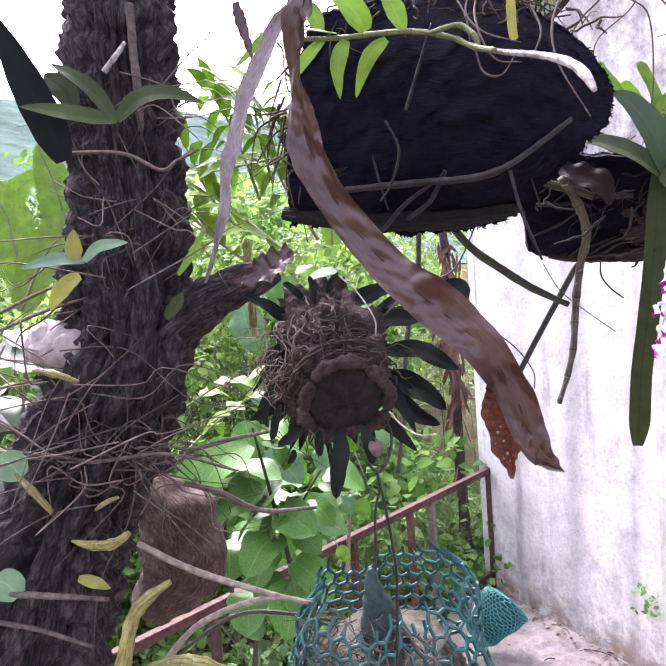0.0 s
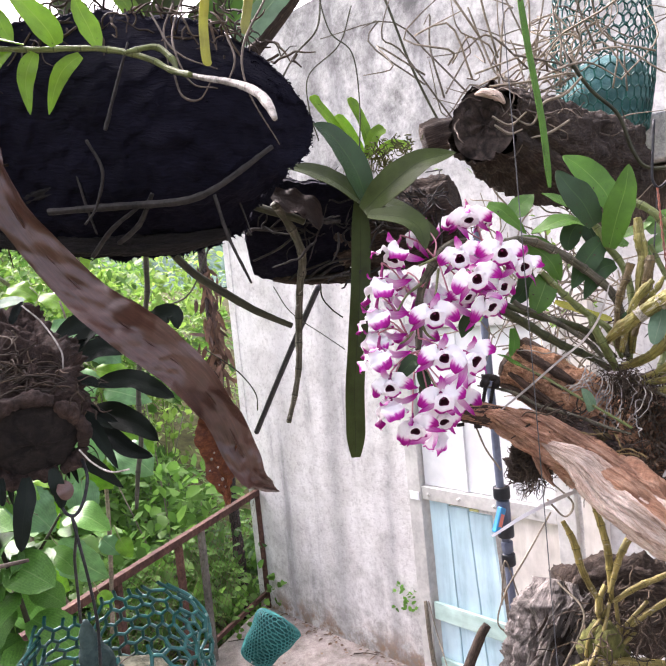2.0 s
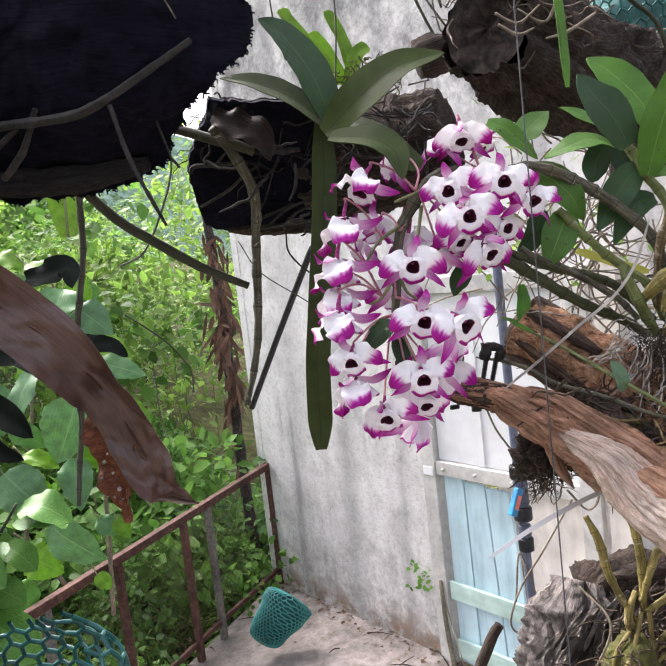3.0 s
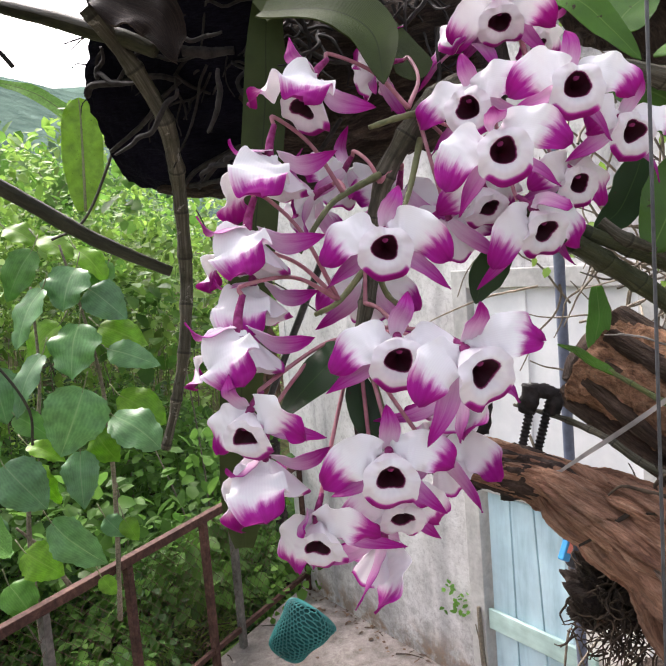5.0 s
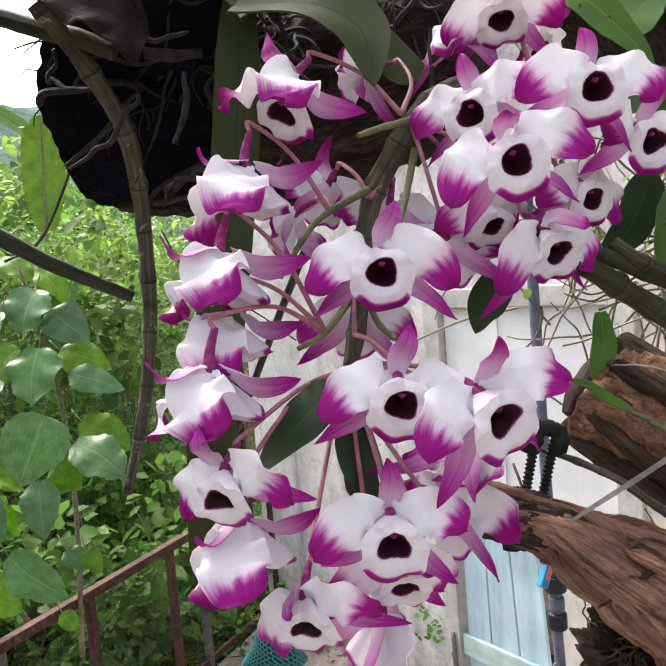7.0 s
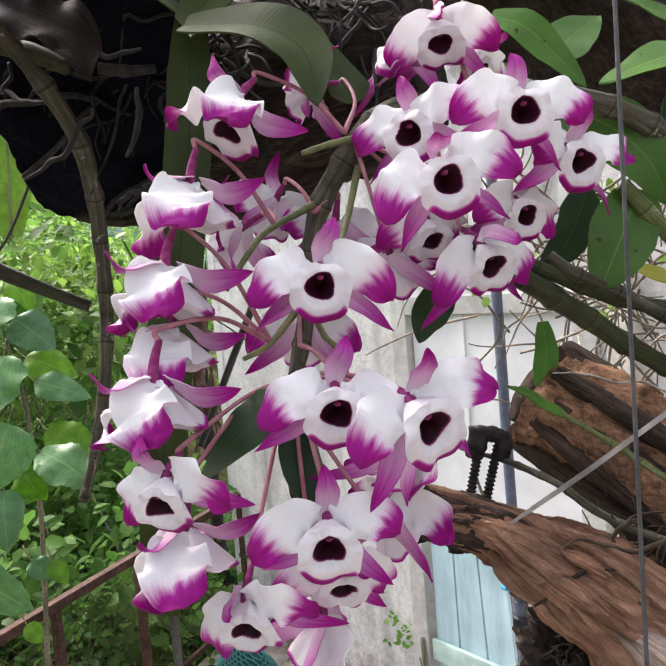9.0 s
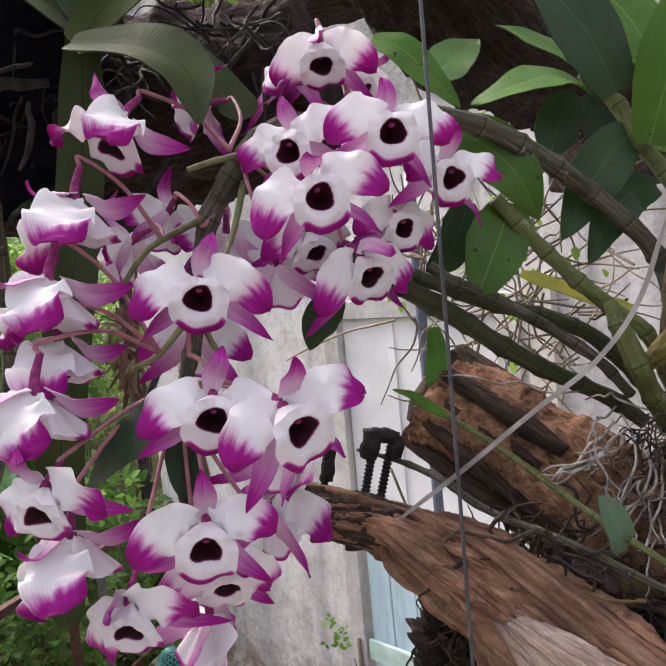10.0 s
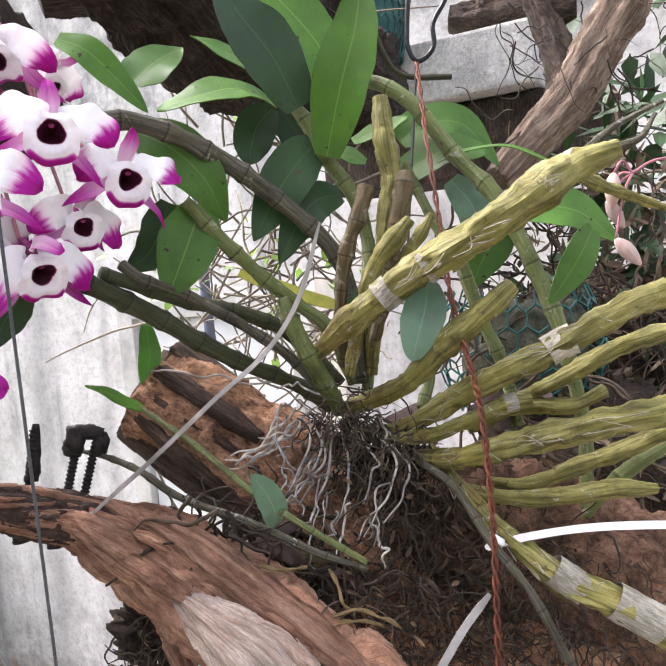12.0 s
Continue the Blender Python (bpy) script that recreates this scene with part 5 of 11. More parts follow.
# flower: six organs round a column, the throat at its origin, the face along -y
def flower_kit(seed, spread=1.0, reflex=0.0, hood=0.0, droop=0.0, close=0.0):
    kit = {}
    broad = 1 + 0.45 * close
    g = Geo()
    tube(g, [(0, 0.030, 0.012), (0, 0.020, 0.011), (0, 0.013, 0.009), (0, 0.005, 0.0062), (0, 0.0020, 0.0048), (0, -0.0010, 0.0034)], [0.0016, 0.0022, 0.0026, 0.0024, 0.0024, 0.0016], 16, 10)
    kit["flower"] = mesh_from("flower", g, column_mat)
    rng = random.Random(seed)
    for sg in (1, -1):
        lean, turn = rng.uniform(-0.004, 0.004), rng.uniform(-0.25, 0.25)
        g = Geo()
        blade(g, [(0.0025 * sg, 0.012, 0.009), (0.012 * sg - 0.002 * sg * close, 0.006 - 0.005 * close, 0.0125 - droop * 0.003), ((0.025 * spread - 0.008 * close) * sg, 0.002 + reflex * 0.007 - 0.018 * close, 0.0105 - droop * 0.010 + lean), ((0.0355 * spread - 0.014 * close) * sg, 0.003 + reflex * 0.014 - 0.036 * close, 0.003 - droop * 0.018 + lean * 2)], 0.0112 * broad, (0.9 * sg * close + turn, -1 + 0.8 * close, 0.30), 34, 16, "petal", 0.06, 0.24, 2.8, 0.0005, curl=0.10, seed=seed + sg, twist=0.3 * turn, crumple=0.05)
        kit["petal" + ("_r" if sg > 0 else "_l")] = mesh_from("petal", g, petal_mat)
        bend = rng.uniform(-0.004, 0.005)
        g = Geo()
        blade(g, [(0.002 * sg, 0.015, 0.006), (0.011 * sg, 0.012, -0.005), (0.022 * sg, 0.012 + reflex * 0.006, -0.013 - droop * 0.005), (0.034 * sg + bend, 0.017 + reflex * 0.010, -0.021 - droop * 0.012)], 0.0056, (0.25 * sg, -1, 0.1), 22, 8, "sepal", 0.18, 0.10, 2.0, 0.0005, seed=seed * 2 + sg, twist=(0.35 + 0.4 * rng.random()) * sg)
        kit["sepal" + ("_r" if sg > 0 else "_l")] = mesh_from("sepal", g, sepal_mat)
    g = Geo()
    tip = rng.uniform(-0.005, 0.005)
    blade(g, [(0, 0.014, 0.011), (0.001, 0.009 - hood * 0.006, 0.020 - hood * 0.003), (0.002 + tip * 0.5, 0.004 - hood * 0.014, 0.027 - hood * 0.010), (0.002 + tip, 0.005 + reflex * 0.014 - hood * 0.022, 0.035 - hood * 0.018)], 0.0058, (0, -1, -0.1 + hood * 0.9), 22, 8, "sepal", 0.18, 0.10, 2.0, 0.0005, seed=seed * 3)
    kit["sepal_t"] = mesh_from("sepal", g, sepal_mat)
    # lip: a broad shallow cup with a dark throat, its edge turned back and its foot drawn out
    g = Geo()
    K, R = 48, 20
    rows, uvs = [], []
    for i in range(R + 1):
        v = i / R
        row, uv = [], []
        for j in range(K + 1):
            a = 2 * math.pi * (j % K) / K
            ca, sa = math.cos(a), math.sin(a)
            down, upw = max(0.0, -sa), max(0.0, sa)
            reach = 0.0152 / (abs(ca) ** 2.7 + abs(sa) ** 2.7) ** (1 / 2.7) * (1 + 0.20 * down ** 2 - 0.26 * upw ** 1.2) * (1 + (0.025 * math.sin(4 * a + seed * 3) + 0.03 * math.sin(7 * a + seed * 5)) * v)
            ruff = (0.0014 * math.sin(a * 5 + seed * 5) + 0.0009 * math.sin(a * 9 + seed)) * v ** 3
            y = 0.0085 * max(0.0, 1 - v / 0.55) ** 1.3 - 0.0040 * min(1.0, v / 0.6) * (1 - 0.35 * down) - 0.0030 * v * abs(ca) + 0.013 * max(0, v - 0.66) ** 1.2 * (0.45 + down) + ruff
            row.append((reach * v * ca, y, reach * v * sa - 0.001 * v))
            q = min(0.72, 0.93 * v * (reach / 0.0152) ** 0.9 * (1 + 0.09 * math.sin(3 * a + 1 + seed) + 0.10 * upw - 0.04 * abs(ca)))
            lap = max(0.0, min(1.0, (v - 0.77) / 0.12)) * max(0.0, min(1.0, (down - 0.60) / 0.16))
            uv.append((j / K, q + 0.28 * lap))
        rows.append(row)
        uvs.append(uv)
    g.grid(rows, uvs, flip=True)
    back, buv = [], []
    for i in range(9):
        v = i / 8
        w = 1 - v
        row, uv = [], []
        for j in range(K + 1):
            e = rows[R][j % K]
            row.append((e[0] * w ** 0.8, e[1] * w + 0.013 * v, e[2] * w ** 0.8 + 0.008 * v))
            uv.append((j / K, 0.70 if i else uvs[R][j][1]))
        back.append(row)
        buv.append(uv)
    g.grid(back, buv)
    kit["lip"] = mesh_from("lip", g, lip_mat)
    return kit


KITS = [
    flower_kit(5.2, 1.0, 0.1, -0.1, 0.25),
    flower_kit(6.6, 1.0, 0.0, 0.9, 0.4),
    flower_kit(0.3, 0.98, 0.4, 0.0, 0.5),
    flower_kit(1.7, 0.96, 0.1, 0.9, 1.2),
    flower_kit(2.9, 1.0, -0.3, 0.1, 0.5),
    flower_kit(7.3, 1.05, 0.2, 0.10, -0.4, 0.85),
    flower_kit(8.1, 1.0, 0.3, 0.0, -0.2, 0.7),
    flower_kit(9.4, 1.02, 0.8, -0.3, 0.8),
]
# joints of the hanging cane where stalks start
JOINTS = [(0.5411, 0.9333, 2.2336), (0.5159, 0.9391, 2.1941), (0.4907, 0.9276, 2.1872), (0.5065, 0.9367, 2.1511), (0.4981, 0.9251, 2.1209), (0.4816, 0.9233, 2.1248), (0.4912, 0.9196, 2.1031), (0.5908, 0.9315, 2.2540), (0.6185, 0.9369, 2.2547), (0.5331, 0.9246, 2.2354)]


def bloom(at, face, top, size, kit, joint):
    y = -Vector(face).normalized()
    x = y.cross(Vector(top)).normalized()
    z = x.cross(y)
    at = Vector(at)
    m = Matrix(((x[0], y[0], z[0], at[0]), (x[1], y[1], z[1], at[1]), (x[2], y[2], z[2], at[2]), (0, 0, 0, 1))) @ Matrix.Scale(size * 0.92, 4)
    k = KITS[kit]
    fl = new("flower", k["flower"])
    fl.parent = orchid
    fl.matrix_parent_inverse = Matrix.Translation(-Vector(orchid.location))
    fl.matrix_basis = m
    tagged(fl, "white orchid bloom with magenta tips and a maroon throat")
    for key, nm in (("petal_l", "petal"), ("petal_r", "petal"), ("sepal_l", "sepal"), ("sepal_r", "sepal"), ("sepal_t", "sepal"), ("lip", "lip")):
        o = new(nm, k[key])
        o.parent = fl
        o.matrix_basis = pose(0, 0, 0, rnd(-3, 3), rnd(-3, 3), rnd(-3, 3)) if nm == "lip" else pose(0, 0, 0, rnd(-11, 9), rnd(-9, 9), rnd(-9, 9))
    j = Vector(JOINTS[joint])
    a = m @ Vector((0, 0.029, 0.0118))
    b = m @ Vector((0, 0.034, 0.0135))
    mid = b + (j - b) * 0.5 + (m.to_3x3() @ Vector((0, 1, 0.3))).normalized() * 0.12 * (j - b).length
    g = Geo()
    tube(g, [a, b, mid, j], [0.0013, 0.0012, 0.0012, 0.0016], 22, 7, rough=0.05, freq=120)
    part("flower_stalk", g, stalk_mat, orchid, "pink flower stalk")


bloom((0.4973, 0.8621, 2.1536), (-0.2001, -0.9798, -0.0057), (0.1087, 0.0740, 0.9913), 1.0, 2, 3)
bloom((0.5605, 0.8551, 2.1977), (-0.1581, -0.9869, 0.0310), (-0.1965, 0.1259, 0.9724), 1.04, 1, 0)
bloom((0.6057, 0.8604, 2.2301), (-0.1777, -0.9836, 0.0325), (0.1087, 0.0740, 0.9913), 1.02, 0, 7)
bloom((0.5616, 0.8986, 2.2291), (-0.6836, -0.7298, -0.0002), (-0.0574, 0.1034, 0.9930), 1.0, 0, 7)
bloom((0.4941, 0.8371, 2.0991), (-0.1639, -0.9853, -0.0479), (0.1282, 0.0703, 0.9892), 1.0, 2, 4)
bloom((0.5283, 0.8182, 2.0920), (0.1727, -0.9829, -0.0633), (-0.1965, 0.1259, 0.9724), 1.08, 4, 6)
bloom((0.4837, 0.8287, 2.0439), (-0.19, -0.98, -0.05), (0.0891, 0.0776, 0.9930), 0.98, 0, 6)
bloom((0.4951, 0.8593, 2.0116), (-0.0475, -0.8825, -0.4680), (0.1862, 0.0593, 0.9807), 0.96, 3, 6)
bloom((0.4177, 0.8427, 2.0692), (-0.58, -0.76, -0.30), (-0.45, -0.1, 0.89), 0.88, 2, 6)
bloom((0.4487, 0.8467, 2.0076), (-0.42, -0.82, -0.39), (-0.45, -0.1, 0.88), 0.92, 3, 6)
bloom((0.4704, 0.9207, 2.2389), (-0.72, -0.42, -0.55), (-0.5, -0.35, 0.79), 1.12, 6, 9)
bloom((0.5983, 0.8905, 2.1570), (0.1729, -0.9135, -0.3682), (-0.0574, 0.1034, 0.9930), 1.02, 3, 7)
bloom((0.6277, 0.9031, 2.1834), (0.1189, -0.9743, -0.1912), (0.1380, 0.0685, 0.9881), 0.9, 2, 8)
bloom((0.6527, 0.8858, 2.2090), (0.1189, -0.9893, -0.0847), (0.1862, 0.0593, 0.9807), 1.0, 4, 8)
bloom((0.5956, 0.9286, 2.2863), (-0.3000, -0.7028, -0.6450), (-0.0090, 0.0951, 0.9954), 1.0, 3, 8)
bloom((0.5810, 0.9569, 2.2884), (-0.6258, -0.3679, 0.6878), (-0.1363, -0.0795, 0.9875), 1.0, 7, 8)
bloom((0.6330, 0.9571, 2.2801), (0.4187, -0.5725, -0.7049), (0.3672, 0.0227, 0.9299), 0.9, 0, 8)
bloom((0.4491, 0.9152, 2.1946), (-0.42, -0.22, -0.88), (-0.86, -0.22, 0.46), 1.14, 5, 2)
bloom((0.4313, 0.8991, 2.1521), (-0.46, -0.26, -0.85), (-0.84, -0.22, 0.5), 1.18, 6, 5)
bloom((0.4336, 0.9062, 2.1235), (-0.36, -0.3, -0.88), (-0.88, -0.18, 0.44), 1.05, 5, 5)
bloom((0.4215, 0.8756, 2.1009), (-0.4, -0.22, -0.89), (-0.86, -0.25, 0.45), 1.14, 6, 5)
bloom((0.4314, 0.8676, 2.0340), (-0.3, -0.36, -0.88), (-0.88, -0.2, 0.42), 1.04, 5, 6)
bloom((0.4679, 0.9563, 2.1790), (-0.7650, 0.6049, -0.2211), (0.0891, 0.0776, 0.9930), 0.95, 7, 2)
bloom((0.5080, 0.9590, 2.1203), (0.2311, 0.8527, -0.4685), (0.0891, 0.0776, 0.9930), 1.0, 2, 4)
bloom((0.4986, 0.9832, 2.1974), (-0.1791, 0.9444, -0.2759), (0.1862, 0.0593, 0.9807), 0.95, 7, 1)
bloom((0.5606, 0.9379, 2.1571), (0.4607, 0.7990, -0.3866), (-0.0090, 0.0951, 0.9954), 1.0, 4, 0)
bloom((0.5759, 0.9165, 2.1742), (0.2127, -0.7590, -0.6153), (-0.0090, 0.0951, 0.9954), 0.95, 2, 0)
bloom((0.5339, 0.9652, 2.1806), (0.1356, 0.9058, -0.4014), (0.0891, 0.0776, 0.9930), 1.0, 7, 1)
bloom((0.4840, 0.8688, 1.9828), (0.3729, 0.1967, -0.9068), (0.2615, -0.0551, 0.9636), 0.95, 3, 6)
bloom((0.5340, 0.8721, 2.0573), (0.2672, 0.1713, -0.9483), (0.1862, 0.0593, 0.9807), 0.92, 3, 6)
bloom((0.5292, 0.8755, 2.0305), (0.8235, 0.3853, -0.4164), (-0.0090, 0.0951, 0.9954), 1.0, 4, 6)
bloom((0.5211, 0.9757, 2.2677), (-0.7783, 0.6041, 0.1711), (0.3672, 0.0227, 0.9299), 0.9, 7, 9)


# the hanging, leafless flowering cane and its green side stems
cane([(0.5940, 0.9413, 2.2553), (0.5672, 0.9405, 2.2510), (0.5446, 0.9377, 2.2332), (0.5227, 0.9437, 2.2016), (0.5134, 0.9475, 2.1706), (0.5043, 0.9353, 2.1319), (0.4933, 0.9194, 2.1053)], [0.0062, 0.0068, 0.0074, 0.0066, 0.0058, 0.005, 0.0042], cane_grey, 0.028, 90, 14, label="grey papery flowering cane")
for pts in ([(0.5411, 0.9333, 2.2336), (0.5233, 0.9258, 2.2292), (0.5079, 0.9230, 2.2246)], [(0.5163, 0.9395, 2.1989), (0.4907, 0.9276, 2.1872), (0.4778, 0.9188, 2.1781), (0.4593, 0.9147, 2.1544)], [(0.5023, 0.9366, 2.1417), (0.4815, 0.9232, 2.1237), (0.4656, 0.9153, 2.1176)], [(0.5065, 0.9367, 2.1511), (0.5121, 0.9283, 2.1267), (0.5165, 0.9114, 2.1179)], [(0.5416, 0.9317, 2.2179), (0.5301, 0.9208, 2.1889), (0.5196, 0.9058, 2.1723)], [(0.4912, 0.9196, 2.1031), (0.4938, 0.8908, 2.0731), (0.4933, 0.8688, 2.0546)]):
    g = Geo()
    tube(g, pts, [0.0024, 0.0019, 0.0016], 18, 7, node=0.012, rough=0.06, freq=100)
    part("side_stem", g, raceme_mat, orchid, "green side stem")

# canes of the plant
cane([(0.6414, 0.9108, 2.2472), (0.6653, 0.9068, 2.2479), (0.6986, 0.9075, 2.2391), (0.7373, 0.9026, 2.2160), (0.7776, 0.8955, 2.1837), (0.8021, 0.8872, 2.1529), (0.8076, 0.8787, 2.1151), (0.8056, 0.8730, 2.0593)], [0.0058, 0.0062, 0.0066, 0.0066, 0.006, 0.006, 0.005], cane_grey, 0.03, 90, 14, label="arching grey papery cane")
cane([(0.5981, 0.9183, 2.1701), (0.6304, 0.9179, 2.1482), (0.6670, 0.9270, 2.1281), (0.7203, 0.9226, 2.0904), (0.7724, 0.9077, 2.0599), (0.7909, 0.8928, 2.0406)], [0.0066, 0.007, 0.0068, 0.006, 0.005], cane_dark, 0.03, 80, 14, label="dark green cane")
cane([(0.6408, 0.9238, 2.1543), (0.6928, 0.9223, 2.1327), (0.7482, 0.9187, 2.1133), (0.7744, 0.9110, 2.0961), (0.8041, 0.8981, 2.0571)], [0.005, 0.0056, 0.006, 0.005], cane_dark, 0.03, 70, 12)
cane([(0.6559, 0.9263, 2.1588), (0.6661, 0.9180, 2.1479), (0.7000, 0.9173, 2.1320), (0.7484, 0.8917, 2.0928), (0.7724, 0.8839, 2.0639)], [0.004, 0.0042, 0.004, 0.0035], cane_grey, 0.03, 60, 10)
cane([(0.6996, 0.9137, 2.1979), (0.7218, 0.9074, 2.1707), (0.7450, 0.9004, 2.1439), (0.7696, 0.8930, 2.1205), (0.7849, 0.8803, 2.1022), (0.8006, 0.8765, 2.0598)], [0.0048, 0.0054, 0.0054, 0.005, 0.0045], cane_green, 0.028, 70, 12)
cane([(0.7850, 0.9272, 2.2820), (0.8003, 0.9138, 2.2583), (0.8097, 0.9038, 2.2289), (0.8238, 0.8900, 2.1958), (0.8286, 0.8812, 2.1509), (0.8206, 0.8787, 2.0883), (0.8062, 0.8707, 2.0437)], [0.0045, 0.0055, 0.0058, 0.0058, 0.0055, 0.005, 0.0045], cane_green, 0.028, 80, 12, label="green leafy cane")
cane([(0.8351, 0.9687, 2.3026), (0.8783, 0.9388, 2.2975), (0.9010, 0.9085, 2.2747), (0.9216, 0.8758, 2.2227), (0.9328, 0.8523, 2.1927), (0.9371, 0.8328, 2.1578), (0.9415, 0.8114, 2.1079), (0.9403, 0.7941, 2.0605), (0.9427, 0.7845, 1.9969), (0.9248, 0.7779, 1.9448)], [0.005, 0.0062, 0.0068, 0.0066, 0.0066, 0.0062, 0.006, 0.0055, 0.005], cane_green, 0.038, 120, 12, label="long grey-green jointed cane")
cane([(0.7523, 0.8520, 2.0874), (0.7687, 0.8259, 2.1128), (0.7909, 0.7955, 2.1358), (0.8129, 0.7649, 2.1559), (0.8430, 0.7412, 2.1774), (0.8656, 0.7278, 2.1926), (0.8884, 0.7134, 2.2008)], [0.0043, 0.0077, 0.0086, 0.0100, 0.0105, 0.0107, 0.0089, 0.0052], cane_yellow, 0.036, 140, 20, label="thick wrinkled yellow-green cane", swell=-0.07)
cane([(0.8819, 0.7302, 2.2031), (0.8960, 0.7221, 2.2145), (0.9146, 0.7225, 2.2217), (0.9429, 0.7168, 2.2322)], [0.0028, 0.002, 0.0016], cane_grey, 0.012, 24, 8, name="bare_tip")
cane([(0.8885, 0.7134, 2.2016), (0.9005, 0.7059, 2.2066), (0.9094, 0.7016, 2.2202)], [0.003, 0.002, 0.0012], cane_grey, 0.012, 24, 8, name="bare_tip")
cane([(0.7351, 0.8567, 2.1284), (0.7394, 0.8513, 2.1087), (0.7526, 0.8509, 2.0804), (0.7739, 0.8566, 2.0471)], [0.0042, 0.0062, 0.0068, 0.005], cane_green, 0.026, 50, 12, label="short old cane")
cane([(0.8020, 0.8444, 2.1976), (0.7926, 0.8478, 2.1742), (0.7864, 0.8549, 2.1494), (0.7824, 0.8597, 2.1179), (0.7858, 0.8643, 2.0756)], [0.0054, 0.0056, 0.0048, 0.0044, 0.004], cane_dry, 0.024, 50, 12, label="dry brown cane")
cane([(0.8365, 0.8657, 2.2640), (0.8354, 0.8624, 2.2312), (0.8357, 0.8587, 2.2038), (0.8273, 0.8599, 2.1680), (0.8193, 0.8654, 2.1201), (0.8115, 0.8698, 2.0650)], [0.0045, 0.0073, 0.0069, 0.0057, 0.0050, 0.0043], cane_yellow, 0.034, 80, 16, label="upright green-yellow cane", swell=-0.09)
cane([(0.8317, 0.8375, 2.2065), (0.8271, 0.8385, 2.1894), (0.8206, 0.8400, 2.1667), (0.8165, 0.8453, 2.1381), (0.8051, 0.8532, 2.0916)], [0.0052, 0.007, 0.006, 0.0045, 0.004], cane_dry, 0.03, 50, 12)
cane([(0.8059, 0.8081, 2.1722), (0.7961, 0.8133, 2.1602), (0.7870, 0.8235, 2.1437), (0.7799, 0.8311, 2.1183), (0.7761, 0.8462, 2.0728)], [0.0034, 0.0062, 0.0058, 0.0043, 0.0034], cane_yellow, 0.026, 50, 14, swell=-0.1)
cane([(0.8215, 0.8039, 2.1745), (0.8142, 0.8073, 2.1616), (0.8045, 0.8143, 2.1462), (0.7944, 0.8272, 2.1168)], [0.0026, 0.0043, 0.0043, 0.0034], cane_yellow, 0.026, 40, 12, swell=-0.1)
cane([(0.7788, 0.8534, 2.0480), (0.7932, 0.8097, 2.0677), (0.8026, 0.7820, 2.0914), (0.8170, 0.7624, 2.1098), (0.8350, 0.7523, 2.1264)], [0.0045, 0.0062, 0.0073, 0.0076, 0.0071, 0.0052], cane_yellow, 0.03, 90, 16, label="wrinkled yellow-green cane", swell=-0.1)
cane([(0.7862, 0.8461, 2.0297), (0.8014, 0.8184, 2.0368), (0.8190, 0.7792, 2.0609), (0.8500, 0.7371, 2.0860), (0.8818, 0.7063, 2.1085), (0.9075, 0.6897, 2.1159)], [0.0039, 0.0052, 0.0073, 0.0081, 0.0079, 0.0073], cane_yellow, 0.034, 110, 18, swell=-0.08)
cane([(0.8797, 0.8077, 2.0348), (0.9035, 0.7701, 2.0575), (0.9257, 0.7451, 2.0750), (0.9530, 0.7160, 2.0869)], [0.0043, 0.0053, 0.0060, 0.0057], cane_yellow, 0.032, 70, 14, swell=-0.08)
cane([(0.7847, 0.8348, 2.0289), (0.8033, 0.8043, 2.0314), (0.8167, 0.7784, 2.0424), (0.8317, 0.7633, 2.0510), (0.8473, 0.7530, 2.0534)], [0.0036, 0.0043, 0.0047, 0.0050, 0.0034], cane_yellow, 0.026, 60, 14, swell=-0.1)
cane([(0.7943, 0.8390, 2.0172), (0.8094, 0.7923, 2.0167), (0.8291, 0.7560, 2.0272), (0.8566, 0.7148, 2.0411), (0.8986, 0.6870, 2.0456)], [0.0039, 0.0056, 0.0076, 0.0086, 0.0083], cane_yellow, 0.04, 110, 18, swell=-0.07)
cane([(0.8579, 0.8208, 2.0218), (0.8847, 0.7925, 2.0374), (0.9033, 0.7677, 2.0370), (0.9249, 0.7541, 2.0451)], [0.0034, 0.0052, 0.0055, 0.0043], cane_yellow, 0.028, 60, 12, swell=-0.1)
cane([(0.8272, 0.8012, 1.9903), (0.8354, 0.7712, 1.9894), (0.8544, 0.7463, 1.9898), (0.8836, 0.7209, 1.9936), (0.9042, 0.7067, 1.9916)], [0.0034, 0.0043, 0.0052, 0.0053, 0.0034], cane_yellow, 0.028, 70, 14, swell=-0.1)
cane([(0.8514, 0.7970, 1.9910), (0.8662, 0.7747, 1.9893), (0.8840, 0.7519, 2.0013), (0.9110, 0.7290, 2.0123), (0.9354, 0.7081, 2.0260)], [0.0034, 0.0043, 0.0055, 0.0053, 0.0043], cane_yellow, 0.03, 70, 14, swell=-0.1)
cane([(0.9117, 0.7642, 1.9585), (0.9176, 0.7506, 1.9786), (0.9321, 0.7369, 1.9958), (0.9583, 0.7155, 2.0144)], [0.004, 0.0052, 0.0055, 0.005], cane_green, 0.04, 50, 12)
cane([(0.9260, 0.7673, 1.9632), (0.9000, 0.7704, 1.9448), (0.8852, 0.7780, 1.9253)], [0.0026, 0.0026, 0.0017], cane_yellow, 0.03, 30, 10)
cane([(0.8144, 0.8136, 2.0202), (0.8106, 0.7766, 1.9947), (0.8146, 0.7470, 1.9744), (0.8229, 0.7148, 1.9561), (0.8368, 0.6921, 1.9469), (0.8626, 0.6658, 1.9253)], [0.0030, 0.0045, 0.0057, 0.0073, 0.0084, 0.0089], cane_yellow, 0.042, 110, 18, label="leaning yellow-green cane with papery sheath", swell=-0.06)
